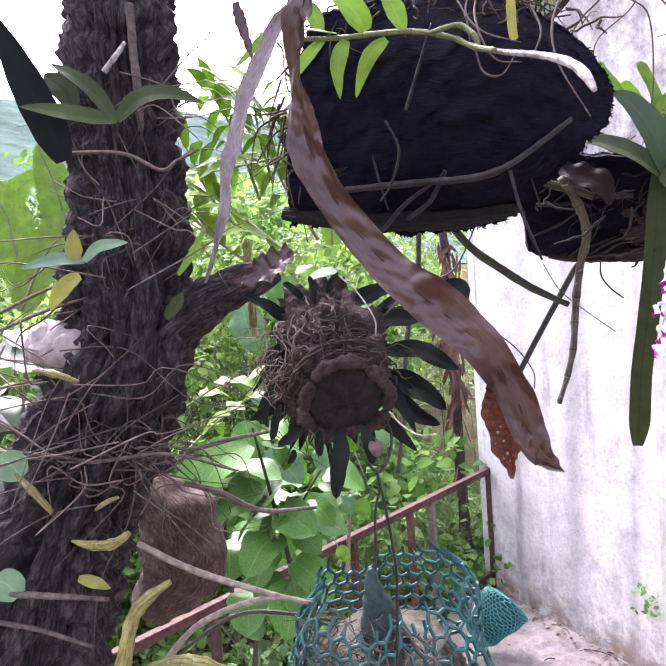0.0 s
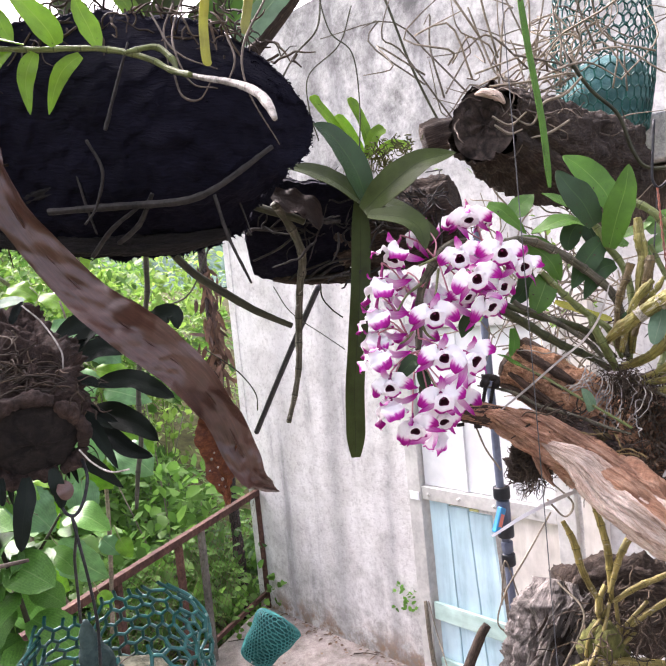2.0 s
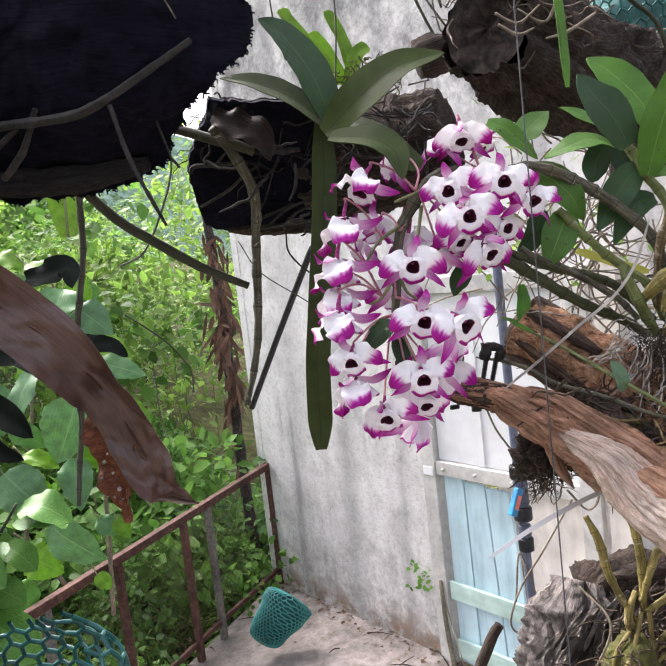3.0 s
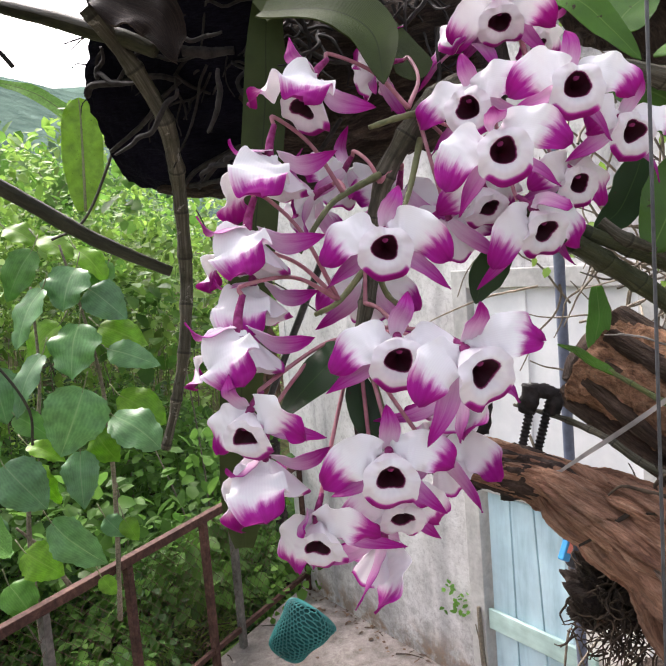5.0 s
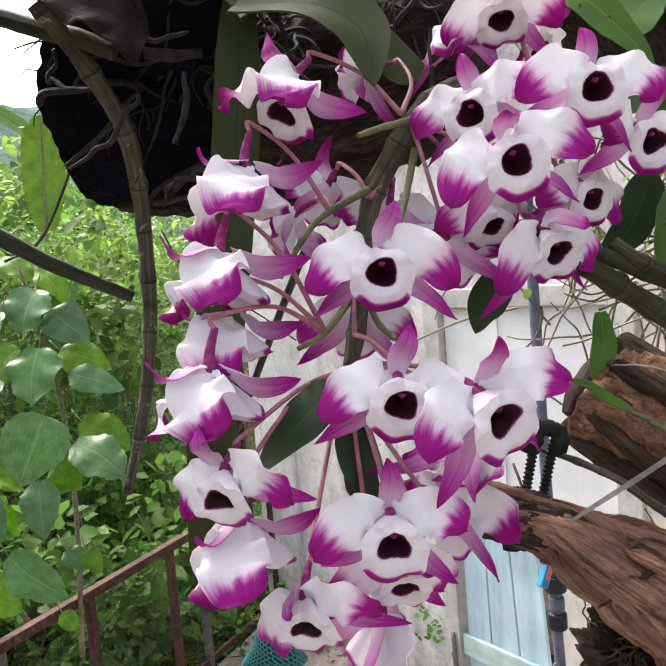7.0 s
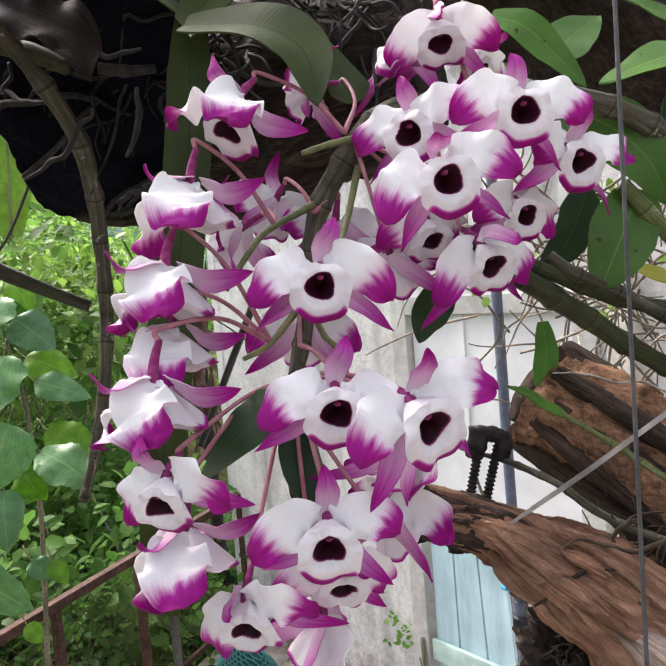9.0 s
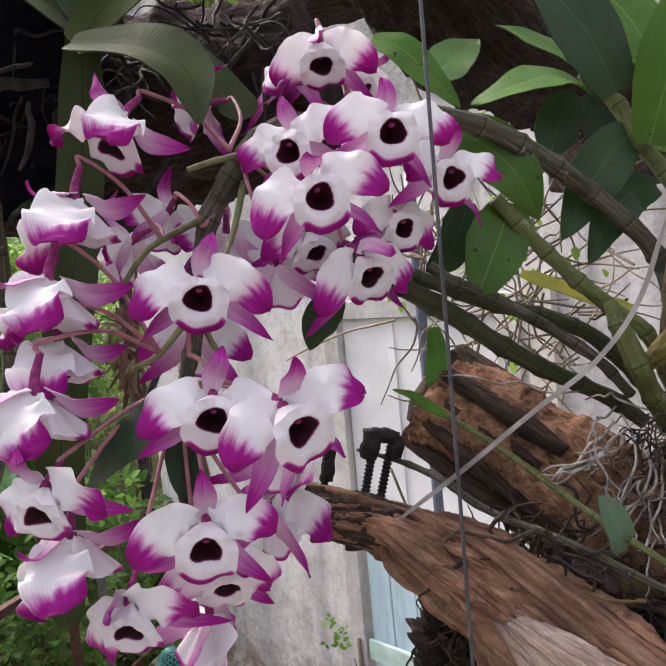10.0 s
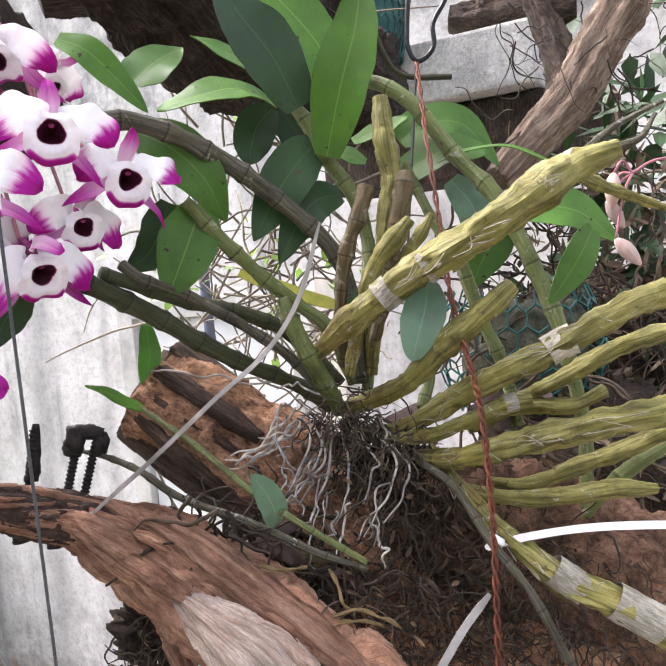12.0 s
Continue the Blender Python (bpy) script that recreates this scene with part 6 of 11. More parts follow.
for pts, r in ([(0.8171, 0.7198, 1.9645), (0.8250, 0.7121, 1.9558), (0.8288, 0.7066, 1.9519)], 0.0093), ([(0.8360, 0.6940, 1.9484), (0.8449, 0.6846, 1.9406), (0.8529, 0.6758, 1.9336)], 0.0108), ([(0.7846, 0.8028, 2.1307), (0.7816, 0.8079, 2.1263), (0.7785, 0.8108, 2.1234)], 0.0108), ([(0.7991, 0.7847, 2.1421), (0.7963, 0.7875, 2.1398)], 0.0108), ([(0.8329, 0.7626, 2.0517), (0.8396, 0.7582, 2.0529)], 0.0062), ([(0.8474, 0.7398, 2.0842), (0.8546, 0.7343, 2.0887), (0.8596, 0.7289, 2.0916)], 0.0096):
    g = Geo()
    tube(g, pts, r, 14, 18, rough=0.05, freq=140, caps=False)
    part("papery_sheath", g, sheath_mat, orchid, "torn white papery sheath")
cane([(0.7967, 0.8130, 2.0171), (0.7962, 0.7757, 2.0069), (0.7916, 0.7390, 1.9799), (0.7949, 0.7158, 1.9579), (0.8022, 0.6933, 1.9157)], [0.0022, 0.0026, 0.0026, 0.0024, 0.0024], cane_grey, 0.03, 60, 10, label="thin grey old stem")
cane([(0.6241, 1.0042, 2.0282), (0.6437, 0.9660, 2.0234), (0.6562, 0.9324, 2.0164), (0.6703, 0.9028, 2.0017), (0.6988, 0.8514, 1.9885), (0.7174, 0.8131, 1.9765), (0.7357, 0.7875, 1.9683)], [0.0012, 0.0024, 0.0027, 0.0027, 0.0024, 0.0018], cane_grey, 0.02, 70, 10, label="weathered grey old stem")
cane([(0.6574, 0.9252, 2.0623), (0.6725, 0.8761, 2.0429), (0.6837, 0.8171, 2.0200), (0.7039, 0.7887, 1.9994), (0.7251, 0.7720, 1.9806)], [0.0018, 0.002, 0.002, 0.002], cane_green, 0.02, 50, 8, label="thin green young stem")
cane([(0.8786, 0.7435, 2.1938), (0.9013, 0.7390, 2.1841), (0.9294, 0.7309, 2.1747), (0.9625, 0.7190, 2.1617)], [0.0040, 0.0043, 0.0034, 0.0026], cane_yellow, 0.02, 40, 12)
cane([(0.9193, 0.8426, 2.0432), (0.9206, 0.8375, 2.0096), (0.9246, 0.8305, 1.9757), (0.9279, 0.8261, 1.9586)], [0.0045, 0.0045, 0.004], cane_grey, 0.03, 30, 10)
cane([(0.8902, 0.8509, 2.1454), (0.8977, 0.8400, 2.0994), (0.9064, 0.8295, 2.0630), (0.9109, 0.8204, 2.0141)], [0.005, 0.005, 0.0045], cane_green, 0.03, 40, 10)
cane([(0.8850, 0.9006, 2.2229), (0.8896, 0.8800, 2.1802), (0.8984, 0.8558, 2.1320), (0.8969, 0.8398, 2.0930)], [0.004, 0.0048, 0.0045], cane_green, 0.03, 40, 10)
cane([(0.8551, 0.8557, 2.0912), (0.8537, 0.8527, 2.0597), (0.8389, 0.8478, 2.0374)], [0.004, 0.0045, 0.004], cane_green, 0.03, 30, 10)

# leaves
def leaf(pts, half, up, mat, shape="lance", fold=0.12, wave=0.06, twist=0.0, parent=None, name="leaf", label="", n=22, m=8, thick=0.0007):
    g = Geo()
    blade(g, pts, half, up, n, m, shape, fold, wave, 2.0, thick, seed=rnd(0, 9), twist=twist)
    return part(name, g, mat, parent or orchid, label)


V = (-0.5328, -0.8086, 0.2496)
leaf([(0.7999, 0.8855, 2.2241), (0.8051, 0.8695, 2.2692), (0.8123, 0.8571, 2.3060), (0.8174, 0.8520, 2.3407)], 0.0205, (-0.7244, -0.6548, 0.2157), leaf_green)
leaf([(0.7874, 0.8986, 2.2604), (0.7690, 0.8970, 2.2935), (0.7504, 0.9005, 2.3179), (0.7351, 0.9084, 2.3461)], 0.0235, (-0.3027, -0.9006, 0.3120), leaf_deep)
leaf([(0.7729, 0.9090, 2.2649), (0.7445, 0.9049, 2.2723), (0.7157, 0.9053, 2.2664), (0.6863, 0.9119, 2.2567)], 0.0165, (-0.2072, -0.5856, 0.7837), leaf_green)
leaf([(0.7880, 0.9255, 2.2849), (0.7619, 0.9331, 2.3015), (0.7305, 0.9444, 2.3185)], 0.0125, (-0.1575, -0.6446, 0.7481), leaf_green)
leaf([(0.8303, 0.9089, 2.2838), (0.8212, 0.9192, 2.3170), (0.7993, 0.9388, 2.3547), (0.7806, 0.9542, 2.3760)], 0.023, (-0.3346, -0.8701, 0.3618), leaf_green)
leaf([(0.7128, 0.9165, 2.1950), (0.7038, 0.9144, 2.1779), (0.6941, 0.9149, 2.1584), (0.6835, 0.9169, 2.1365)], 0.0195, (-0.3718, -0.9103, 0.1819), leaf_green, "oval")
leaf([(0.6753, 0.9366, 2.2490), (0.6971, 0.9200, 2.2339), (0.7131, 0.9062, 2.2108), (0.7234, 0.9016, 2.1817)], 0.0185, (-0.7270, -0.5061, 0.4640), leaf_green)
leaf([(0.7883, 0.9354, 2.2686), (0.7774, 0.9413, 2.2568), (0.7714, 0.9434, 2.2413), (0.7683, 0.9437, 2.2270)], 0.0155, (-0.3718, -0.9103, 0.1819), leaf_deep, "oval")
leaf([(0.8070, 0.9068, 2.2386), (0.7850, 0.9073, 2.2199), (0.7666, 0.9106, 2.1962), (0.7492, 0.9128, 2.1682)], 0.0185, (-0.1865, -0.9513, 0.2456), leaf_deep)
leaf([(0.8222, 0.9037, 2.1990), (0.8001, 0.9060, 2.1950), (0.7834, 0.9090, 2.1771), (0.7671, 0.9106, 2.1502)], 0.0150, (-0.1714, -0.9285, 0.3293), leaf_deep)
leaf([(0.8005, 0.9147, 2.2180), (0.7914, 0.9136, 2.2085), (0.7872, 0.9149, 2.1963)], 0.008, (-0.3346, -0.8701, 0.3618), stuff("leaf_orange", [(0.3, (0.4, 0.13, 0.02)), (0.7, (0.55, 0.24, 0.03))], 60, bump=0.2, thin=0.3), label="orange dying leaf")
leaf([(0.6375, 0.9452, 2.3068), (0.6522, 0.9340, 2.2971), (0.6674, 0.9276, 2.2793), (0.6835, 0.9199, 2.2569)], 0.0105, (-0.5799, -0.6082, 0.5421), leaf_green)
leaf([(0.8069, 0.7962, 2.1313), (0.8005, 0.7926, 2.1165), (0.7920, 0.7905, 2.1016), (0.7860, 0.7923, 2.0839)], 0.0135, (-0.7544, -0.6196, 0.2169), leaf_pale, "oval", label="pale blue-green hanging leaf")
leaf([(0.8033, 0.8157, 2.1215), (0.7954, 0.8275, 2.1252), (0.7851, 0.8400, 2.1206), (0.7804, 0.8475, 2.1067)], 0.010, (-0.4174, -0.8280, 0.3746), leaf_deep)
leaf([(0.9111, 0.9345, 2.2465), (0.9309, 0.9227, 2.2592), (0.9578, 0.9041, 2.2565), (0.9786, 0.8852, 2.2178)], 0.020, (-0.3675, -0.7666, 0.5266), leaf_green)
leaf([(0.9402, 0.8464, 2.1852), (0.9561, 0.8226, 2.1789), (0.9795, 0.8057, 2.1700), (1.0008, 0.7881, 2.1448)], 0.021, (-0.4132, -0.6860, 0.5989), leaf_green)
leaf([(0.9495, 0.7758, 2.1573), (0.9326, 0.7732, 2.1416), (0.9175, 0.7752, 2.1250), (0.9002, 0.7787, 2.1075)], 0.0125, (-0.1865, -0.9513, 0.2456), leaf_green)
leaf([(0.9144, 0.8927, 2.2220), (0.9281, 0.8722, 2.2288), (0.9523, 0.8496, 2.2280), (0.9780, 0.8239, 2.2099)], 0.0045, (-0.1364, -0.3332, 0.9329), leaf_green, "strap")
leaf([(0.9487, 0.8507, 2.1688), (0.9354, 0.8577, 2.1530), (0.9248, 0.8628, 2.1370), (0.9167, 0.8659, 2.1174)], 0.016, (-0.3544, -0.8938, 0.2747), leaf_green)
leaf([(0.9428, 0.9084, 2.2104), (0.9550, 0.8973, 2.1873), (0.9582, 0.8923, 2.1650), (0.9525, 0.8935, 2.1436)], 0.018, (-0.3544, -0.8938, 0.2747), leaf_pale)
leaf([(0.9546, 0.8787, 2.2305), (0.9286, 0.8967, 2.2331), (0.9004, 0.9139, 2.2183), (0.8799, 0.9249, 2.1956)], 0.016, (-0.4132, -0.6860, 0.5989), leaf_green)
leaf([(0.8475, 0.9162, 2.2414), (0.8679, 0.9034, 2.2495), (0.8856, 0.8924, 2.2577)], 0.011, (-0.2721, -0.5128, 0.8142), leaf_green)
leaf([(0.8043, 0.9494, 2.2726), (0.8123, 0.9409, 2.2483), (0.8144, 0.9361, 2.2213)], 0.014, (-0.5738, -0.7200, 0.3902), leaf_deep)
leaf([(0.8661, 0.9260, 2.2268), (0.8500, 0.9380, 2.2354), (0.8268, 0.9536, 2.2342)], 0.012, (-0.2721, -0.5128, 0.8142), leaf_green)
leaf([(0.6951, 1.0031, 2.1126), (0.6949, 1.0003, 2.0892), (0.6914, 1.0006, 2.0727), (0.6899, 0.9988, 2.0494)], 0.0085, (-0.3544, -0.8938, 0.2747), leaf_shrub, label="small pale hanging leaf")
leaf([(0.7925, 1.0264, 2.1459), (0.8100, 1.0134, 2.1365), (0.8333, 0.9959, 2.1229), (0.8628, 0.9741, 2.1086)], 0.0085, (-0.1941, -0.5635, 0.8030), leaf_dry_yellow, "strap", label="yellowing strap leaf")
leaf([(0.6596, 0.9236, 2.0610), (0.6482, 0.9261, 2.0677), (0.6372, 0.9285, 2.0760), (0.6251, 0.9315, 2.0826)], 0.0062, (-0.0803, -0.4186, 0.9046), leaf_green)
leaf([(0.6883, 0.8059, 2.0041), (0.6861, 0.8026, 2.0142), (0.6812, 0.8013, 2.0256), (0.6735, 0.8019, 2.0375)], 0.0085, (-0.0111, -0.9684, 0.2490), leaf_pale, "oval")
leaf([(0.4819, 0.8952, 2.0969), (0.4709, 0.8916, 2.0931), (0.4542, 0.8883, 2.0803), (0.4358, 0.8899, 2.0626)], 0.0125, (-0.4742, -0.6576, 0.5853), leaf_deep, label="dark leaf among the blooms")
leaf([(0.4849, 0.8983, 2.0816), (0.4849, 0.8921, 2.0694), (0.4867, 0.8853, 2.0553), (0.4940, 0.8828, 2.0418)], 0.0095, (0.1245, -0.9790, 0.1613), leaf_deep)
leaf([(0.4861, 0.9010, 2.0581), (0.4873, 0.8997, 2.0468), (0.4929, 0.8976, 2.0351)], 0.006, (-0.2694, -0.9579, 0.0990), dead_leaf_mat, label="brown dead leaf tip")
leaf([(0.6005, 0.9504, 2.1469), (0.5918, 0.9510, 2.1371), (0.5830, 0.9514, 2.1247), (0.5780, 0.9510, 2.1121)], 0.012, (0.1312, -0.9586, 0.2526), leaf_deep)
leaf([(0.6921, 0.9679, 2.2877), (0.7135, 0.9760, 2.3063), (0.7409, 0.9829, 2.3223)], 0.017, (-0.0847, -0.7380, 0.6695), leaf_green)
leaf([(0.7060, 0.9574, 2.2020), (0.6992, 0.9571, 2.1862), (0.6865, 0.9573, 2.1653), (0.6694, 0.9594, 2.1556)], 0.0145, (0.1312, -0.9586, 0.2526), leaf_deep)
leaf([(0.9025, 0.8257, 2.0117), (0.9023, 0.8283, 2.0311), (0.8847, 0.8413, 2.0394), (0.8654, 0.8538, 2.0348)], 0.008, (-0.3844, -0.6522, 0.6534), dead_leaf_mat, label="orange-brown dead leaf")
leaf([(0.8746, 0.8359, 2.0386), (0.8475, 0.8534, 2.0318), (0.8148, 0.8632, 2.0304)], 0.012, (-0.1604, -0.3656, 0.9168), dead_leaf_mat)
leaf([(0.9348, 0.8067, 2.0343), (0.9076, 0.8246, 2.0306), (0.8808, 0.8427, 2.0301)], 0.013, (-0.1884, -0.4032, 0.8955), dead_leaf_mat)

# unopened buds
bud_mat = stuff("bud_pale_pink", [(0.3, (0.62, 0.42, 0.42)), (0.7, (0.76, 0.62, 0.58))], 60, bump=0.1, thin=0.2, rough=0.5)
for a, b, r in ((0.9303, 0.7445, 2.1915), (0.9266, 0.7441, 2.1681), 0.0058), ((0.9336, 0.7523, 2.1744), (0.9407, 0.7451, 2.1551), 0.0052), ((0.9260, 0.7420, 2.1485), (0.9376, 0.7319, 2.1300), 0.0056):
    a, b = np.array(a), np.array(b)
    g = Geo()
    tube(g, [a, b], [r * max(0.12, math.sin(math.pi * (0.04 + 0.92 * q / 14) ** 0.85)) ** 0.8 * 0.9 for q in range(15)], 22, 14)
    part("bud", g, bud_mat, orchid, "pale pink unopened bud")
    g = Geo()
    j = np.array((0.9406, 0.7374, 2.1905))
    tube(g, [j + (0, 0, 0), (a + j) / 2 + (0, 0, 0.008), a], 0.0008, 10, 6)
    part("bud_stalk", g, stalk_mat, orchid)
g = Geo()
tube(g, [(0.9672, 0.7205, 2.1990), (0.9531, 0.7299, 2.1976), (0.9406, 0.7374, 2.1905), (0.9371, 0.7510, 2.1827)], 0.0010, 14, 6)
part("bud_stalk", g, stalk_mat, orchid)

straw_mat = stuff("straw_dry", [(0.3, (0.14, 0.085, 0.03)), (0.7, (0.42, 0.31, 0.15))], 60, (8, 1, 1), "UV", 0.8, 0.6, 0.001, big=30, grit=0.4)
# roots: long pale ones over the log, and a dense brown mat
for pts in ([(0.7538, 0.8777, 2.0586), (0.7325, 0.8784, 2.0462), (0.7286, 0.8665, 2.0271)], [(0.7477, 0.8748, 2.0511), (0.7145, 0.8726, 2.0291), (0.6948, 0.8806, 2.0250)], [(0.7509, 0.8652, 2.0400), (0.7241, 0.8664, 2.0310), (0.6976, 0.8746, 2.0212)], [(0.7509, 0.8734, 2.0567), (0.7485, 0.8585, 2.0415), (0.7295, 0.8460, 2.0137), (0.7101, 0.8425, 1.9974)], [(0.7530, 0.8578, 2.0407), (0.7470, 0.8413, 2.0218), (0.7246, 0.8389, 2.0082), (0.7228, 0.8309, 1.9927)], [(0.7574, 0.8544, 2.0374), (0.7392, 0.8400, 2.0183), (0.7227, 0.8345, 2.0014)], [(0.7628, 0.8514, 2.0426), (0.7459, 0.8354, 2.0176), (0.7273, 0.8280, 1.9936), (0.7202, 0.8298, 1.9896)], [(0.7523, 0.9098, 2.0647), (0.7320, 0.9238, 2.0667), (0.7119, 0.9445, 2.0744), (0.6935, 0.9636, 2.0789), (0.6847, 0.9755, 2.0777)], [(0.7524, 0.8656, 2.0515), (0.7385, 0.8615, 2.0402), (0.7169, 0.8756, 2.0367)], [(0.7640, 0.8439, 2.0377), (0.7564, 0.8274, 2.0111), (0.7396, 0.8212, 1.9864)], [(0.7732, 0.8375, 2.0367), (0.7709, 0.8185, 2.0178), (0.7551, 0.8141, 1.9949)], [(0.7782, 0.8344, 2.0391), (0.7825, 0.8109, 2.0194), (0.7664, 0.8067, 1.9965), (0.7459, 0.8085, 1.9772)], [(0.7841, 0.8240, 2.0366), (0.7847, 0.8020, 2.0095), (0.7618, 0.8023, 1.9851)], [(0.7707, 0.8661, 2.0569), (0.7625, 0.8908, 2.0648), (0.7519, 0.9036, 2.0607)], [(0.7503, 0.8655, 2.0489), (0.7245, 0.8665, 2.0337), (0.6964, 0.8800, 2.0290)], [(0.7462, 0.8678, 2.0450), (0.7182, 0.8677, 2.0292), (0.6940, 0.8769, 2.0202)], [(0.7409, 0.8798, 2.0548), (0.7274, 0.8703, 2.0412), (0.7256, 0.8575, 2.0265), (0.7222, 0.8509, 2.0131)], [(0.7489, 0.8188, 1.9982), (0.7376, 0.8145, 1.9806), (0.7331, 0.8140, 1.9713)], [(0.7417, 0.8231, 1.9936), (0.7308, 0.8188, 1.9787)], [(0.7559, 0.8076, 1.9854), (0.7570, 0.7978, 1.9715), (0.7552, 0.7950, 1.9594)], [(0.7419, 0.8435, 2.0226), (0.7211, 0.8386, 2.0064), (0.7128, 0.8412, 2.0011)], [(0.7871, 0.8344, 2.0576), (0.7845, 0.8241, 2.0394), (0.7732, 0.8169, 2.0176)]):
    g = Geo()
    tube(g, [np.array(p) + np.random.normal(0, 0.0012, 3) for p in path(pts, 9)], [0.0007, 0.0009, 0.0008, 0.0005], 36, 7, rough=0.2, freq=150)
    part("root", g, root_white, orchid, "pale aerial root")
random.seed(33), np.random.seed(33)
cr, cu, cf = np.array((0.8204, -0.5659, -0.0822)), np.array((0.1264, 0.0392, 0.9912)), np.array((-0.5577, -0.8235, 0.1037))


def root_mat(name, n, starts, length, spread, rad, mat, fall=0.5, k=5, steps=6, label=""):
    g = Geo()
    for _ in range(n):
        p = np.array(random.choice(starts)) + np.random.normal(0, spread, 3)
        d = unit(cr * np.random.normal(0, 0.7) - cu * abs(np.random.normal(fall, 0.5)) + cf * np.random.normal(0.05, 0.4))
        pts = [p]
        L = length * rnd(0.4, 1.3) / steps
        for _ in range(steps):
            d = unit(d + np.random.normal(0, 0.45, 3) - cu * 0.12)
            pts.append(pts[-1] + d * L)
        r = rad * rnd(0.6, 1.4)
        tube(g, pts, [r, r, r * 0.5], steps * 3, k, caps=False)
    return g


BASES = [(0.7704, 0.8523, 2.0424), (0.7737, 0.8431, 2.0358), (0.7864, 0.8277, 2.0298), (0.7992, 0.8178, 2.0200), (0.7736, 0.8407, 2.0157), (0.7902, 0.8219, 2.0039)]
part("root_mat", root_mat("root_mat", 26, [(0.7506, 0.8792, 2.0530), (0.7340, 0.8765, 2.0388), (0.7486, 0.8624, 2.0350), (0.7319, 0.8596, 2.0189), (0.7496, 0.8454, 2.0204), (0.7375, 0.8395, 2.0047), (0.7633, 0.8206, 1.9939), (0.7770, 0.8188, 2.0050)], 0.04, 0.009, 0.0006, root_white, 0.55), root_white, orchid, "fine pale roots", kind="stuff")
part("root_mat", root_mat("root_mat", 44, BASES, 0.034, 0.011, 0.0007, root_grey), root_grey, orchid, "", kind="stuff")
part("root_mat", root_mat("root_mat", 620, BASES, 0.028, 0.010, 0.0005, root_dark), root_dark, orchid, "dense mat of fine brown roots", kind="stuff")
LOWER = [(0.7833, 0.8297, 1.9804), (0.7921, 0.8156, 1.9640), (0.8160, 0.8071, 1.9771), (0.8131, 0.7989, 1.9449), (0.7818, 0.8067, 1.9352), (0.8242, 0.7768, 1.9254), (0.7899, 0.7930, 1.9172), (0.8451, 0.7607, 1.9094), (0.8773, 0.7367, 1.8923), (0.8772, 0.7672, 1.9405), (0.8435, 0.7922, 1.9584), (0.7471, 0.7990, 1.9280), (0.8014, 0.7762, 1.8939), (0.9320, 0.7566, 1.9108)]
part("root_mat", root_mat("root_mat", 620, LOWER, 0.040, 0.016, 0.0005, root_dark, 0.2), root_dark, orchid, "", kind="stuff")
part("root_mat", root_mat("root_mat", 90, LOWER, 0.035, 0.018, 0.0006, root_grey, 0.1), root_grey, orchid, "", kind="stuff")
# thread-like remains of sheaths at the joints of the thick canes
g = Geo()
for line in ([(0.7449, 0.8402, 2.0893), (0.7599, 0.8137, 2.1140), (0.7798, 0.7825, 2.1363), (0.7997, 0.7520, 2.1556), (0.8267, 0.7278, 2.1760), (0.8482, 0.7150, 2.1905)], [(0.7804, 0.8382, 2.0322), (0.7951, 0.8109, 2.0392), (0.8106, 0.7706, 2.0633), (0.8378, 0.7274, 2.0883), (0.8681, 0.6975, 2.1100)], [(0.7883, 0.8312, 2.0200), (0.8027, 0.7851, 2.0197), (0.8187, 0.7465, 2.0311), (0.8439, 0.7057, 2.0451), (0.8722, 0.6869, 2.0482)], [(0.8079, 0.8062, 2.0230), (0.8037, 0.7695, 1.9983), (0.8073, 0.7403, 1.9786), (0.8134, 0.7073, 1.9619), (0.8242, 0.6834, 1.9547)]):
    c = path(line, 200)
    for _ in range(13):
        i = int(rnd(10, 190))
        d = unit(c[min(i + 5, 199)] - c[i - 5])
        s0 = unit(np.cross(d, cf))
        w = rnd(-0.006, 0.006)
        p = c[i] + s0 * w
        tube(g, [p, p + d * rnd(-0.008, 0.012) + s0 * rnd(-0.003, 0.003) + cf * 0.0006, p + d * rnd(-0.016, 0.02) + s0 * rnd(-0.006, 0.006)], 0.00028, 8, 4, caps=False)
part("sheath_threads", g, sheath_mat, orchid, "fine pale fibres of old sheaths", kind="stuff")
# crumbled bark and dead leaf bits among the roots
g = Geo()
for _ in range(900):
    p = np.array(random.choice(LOWER)) + np.random.normal(0, 0.02, 3)
    leaflet(g, p, np.random.normal(0, 1, 3), cf + np.random.normal(0, 0.6, 3), rnd(0.004, 0.014), rnd(0.0006, 0.0018))
part("mulch", g, stuff("mulch_bits", [(0.3, (0.02, 0.013, 0.009)), (0.55, (0.09, 0.055, 0.034)), (0.8, (0.30, 0.22, 0.15))], 60, bump=0.4, dist=0.002, island=True, vary=0.7, grit=0.4), orchid, "crumbled bark and dead leaf bits", kind="stuff")
for pts in ([(0.7173, 0.8002, 1.9701), (0.7176, 0.7930, 1.9621), (0.7158, 0.7872, 1.9546), (0.7208, 0.7828, 1.9468)], [(0.7108, 0.7896, 1.9478), (0.7204, 0.7775, 1.9515), (0.7316, 0.7692, 1.9456), (0.7418, 0.7674, 1.9374)], [(0.7059, 0.7921, 1.9410), (0.7177, 0.7787, 1.9458), (0.7312, 0.7691, 1.9420)], [(0.6893, 0.8373, 1.9697), (0.6992, 0.8242, 1.9668), (0.7121, 0.8156, 1.9680)]):
    leaf(pts, 0.0012, (-0.2909, -0.8075, 0.5132), straw_mat, "strap", 0.8, 0.6, twist=2.4, label="dry straw-coloured leaf strip")

# ---- logs, branch and what hangs round the orchid ----
random.seed(41), np.random.seed(41)


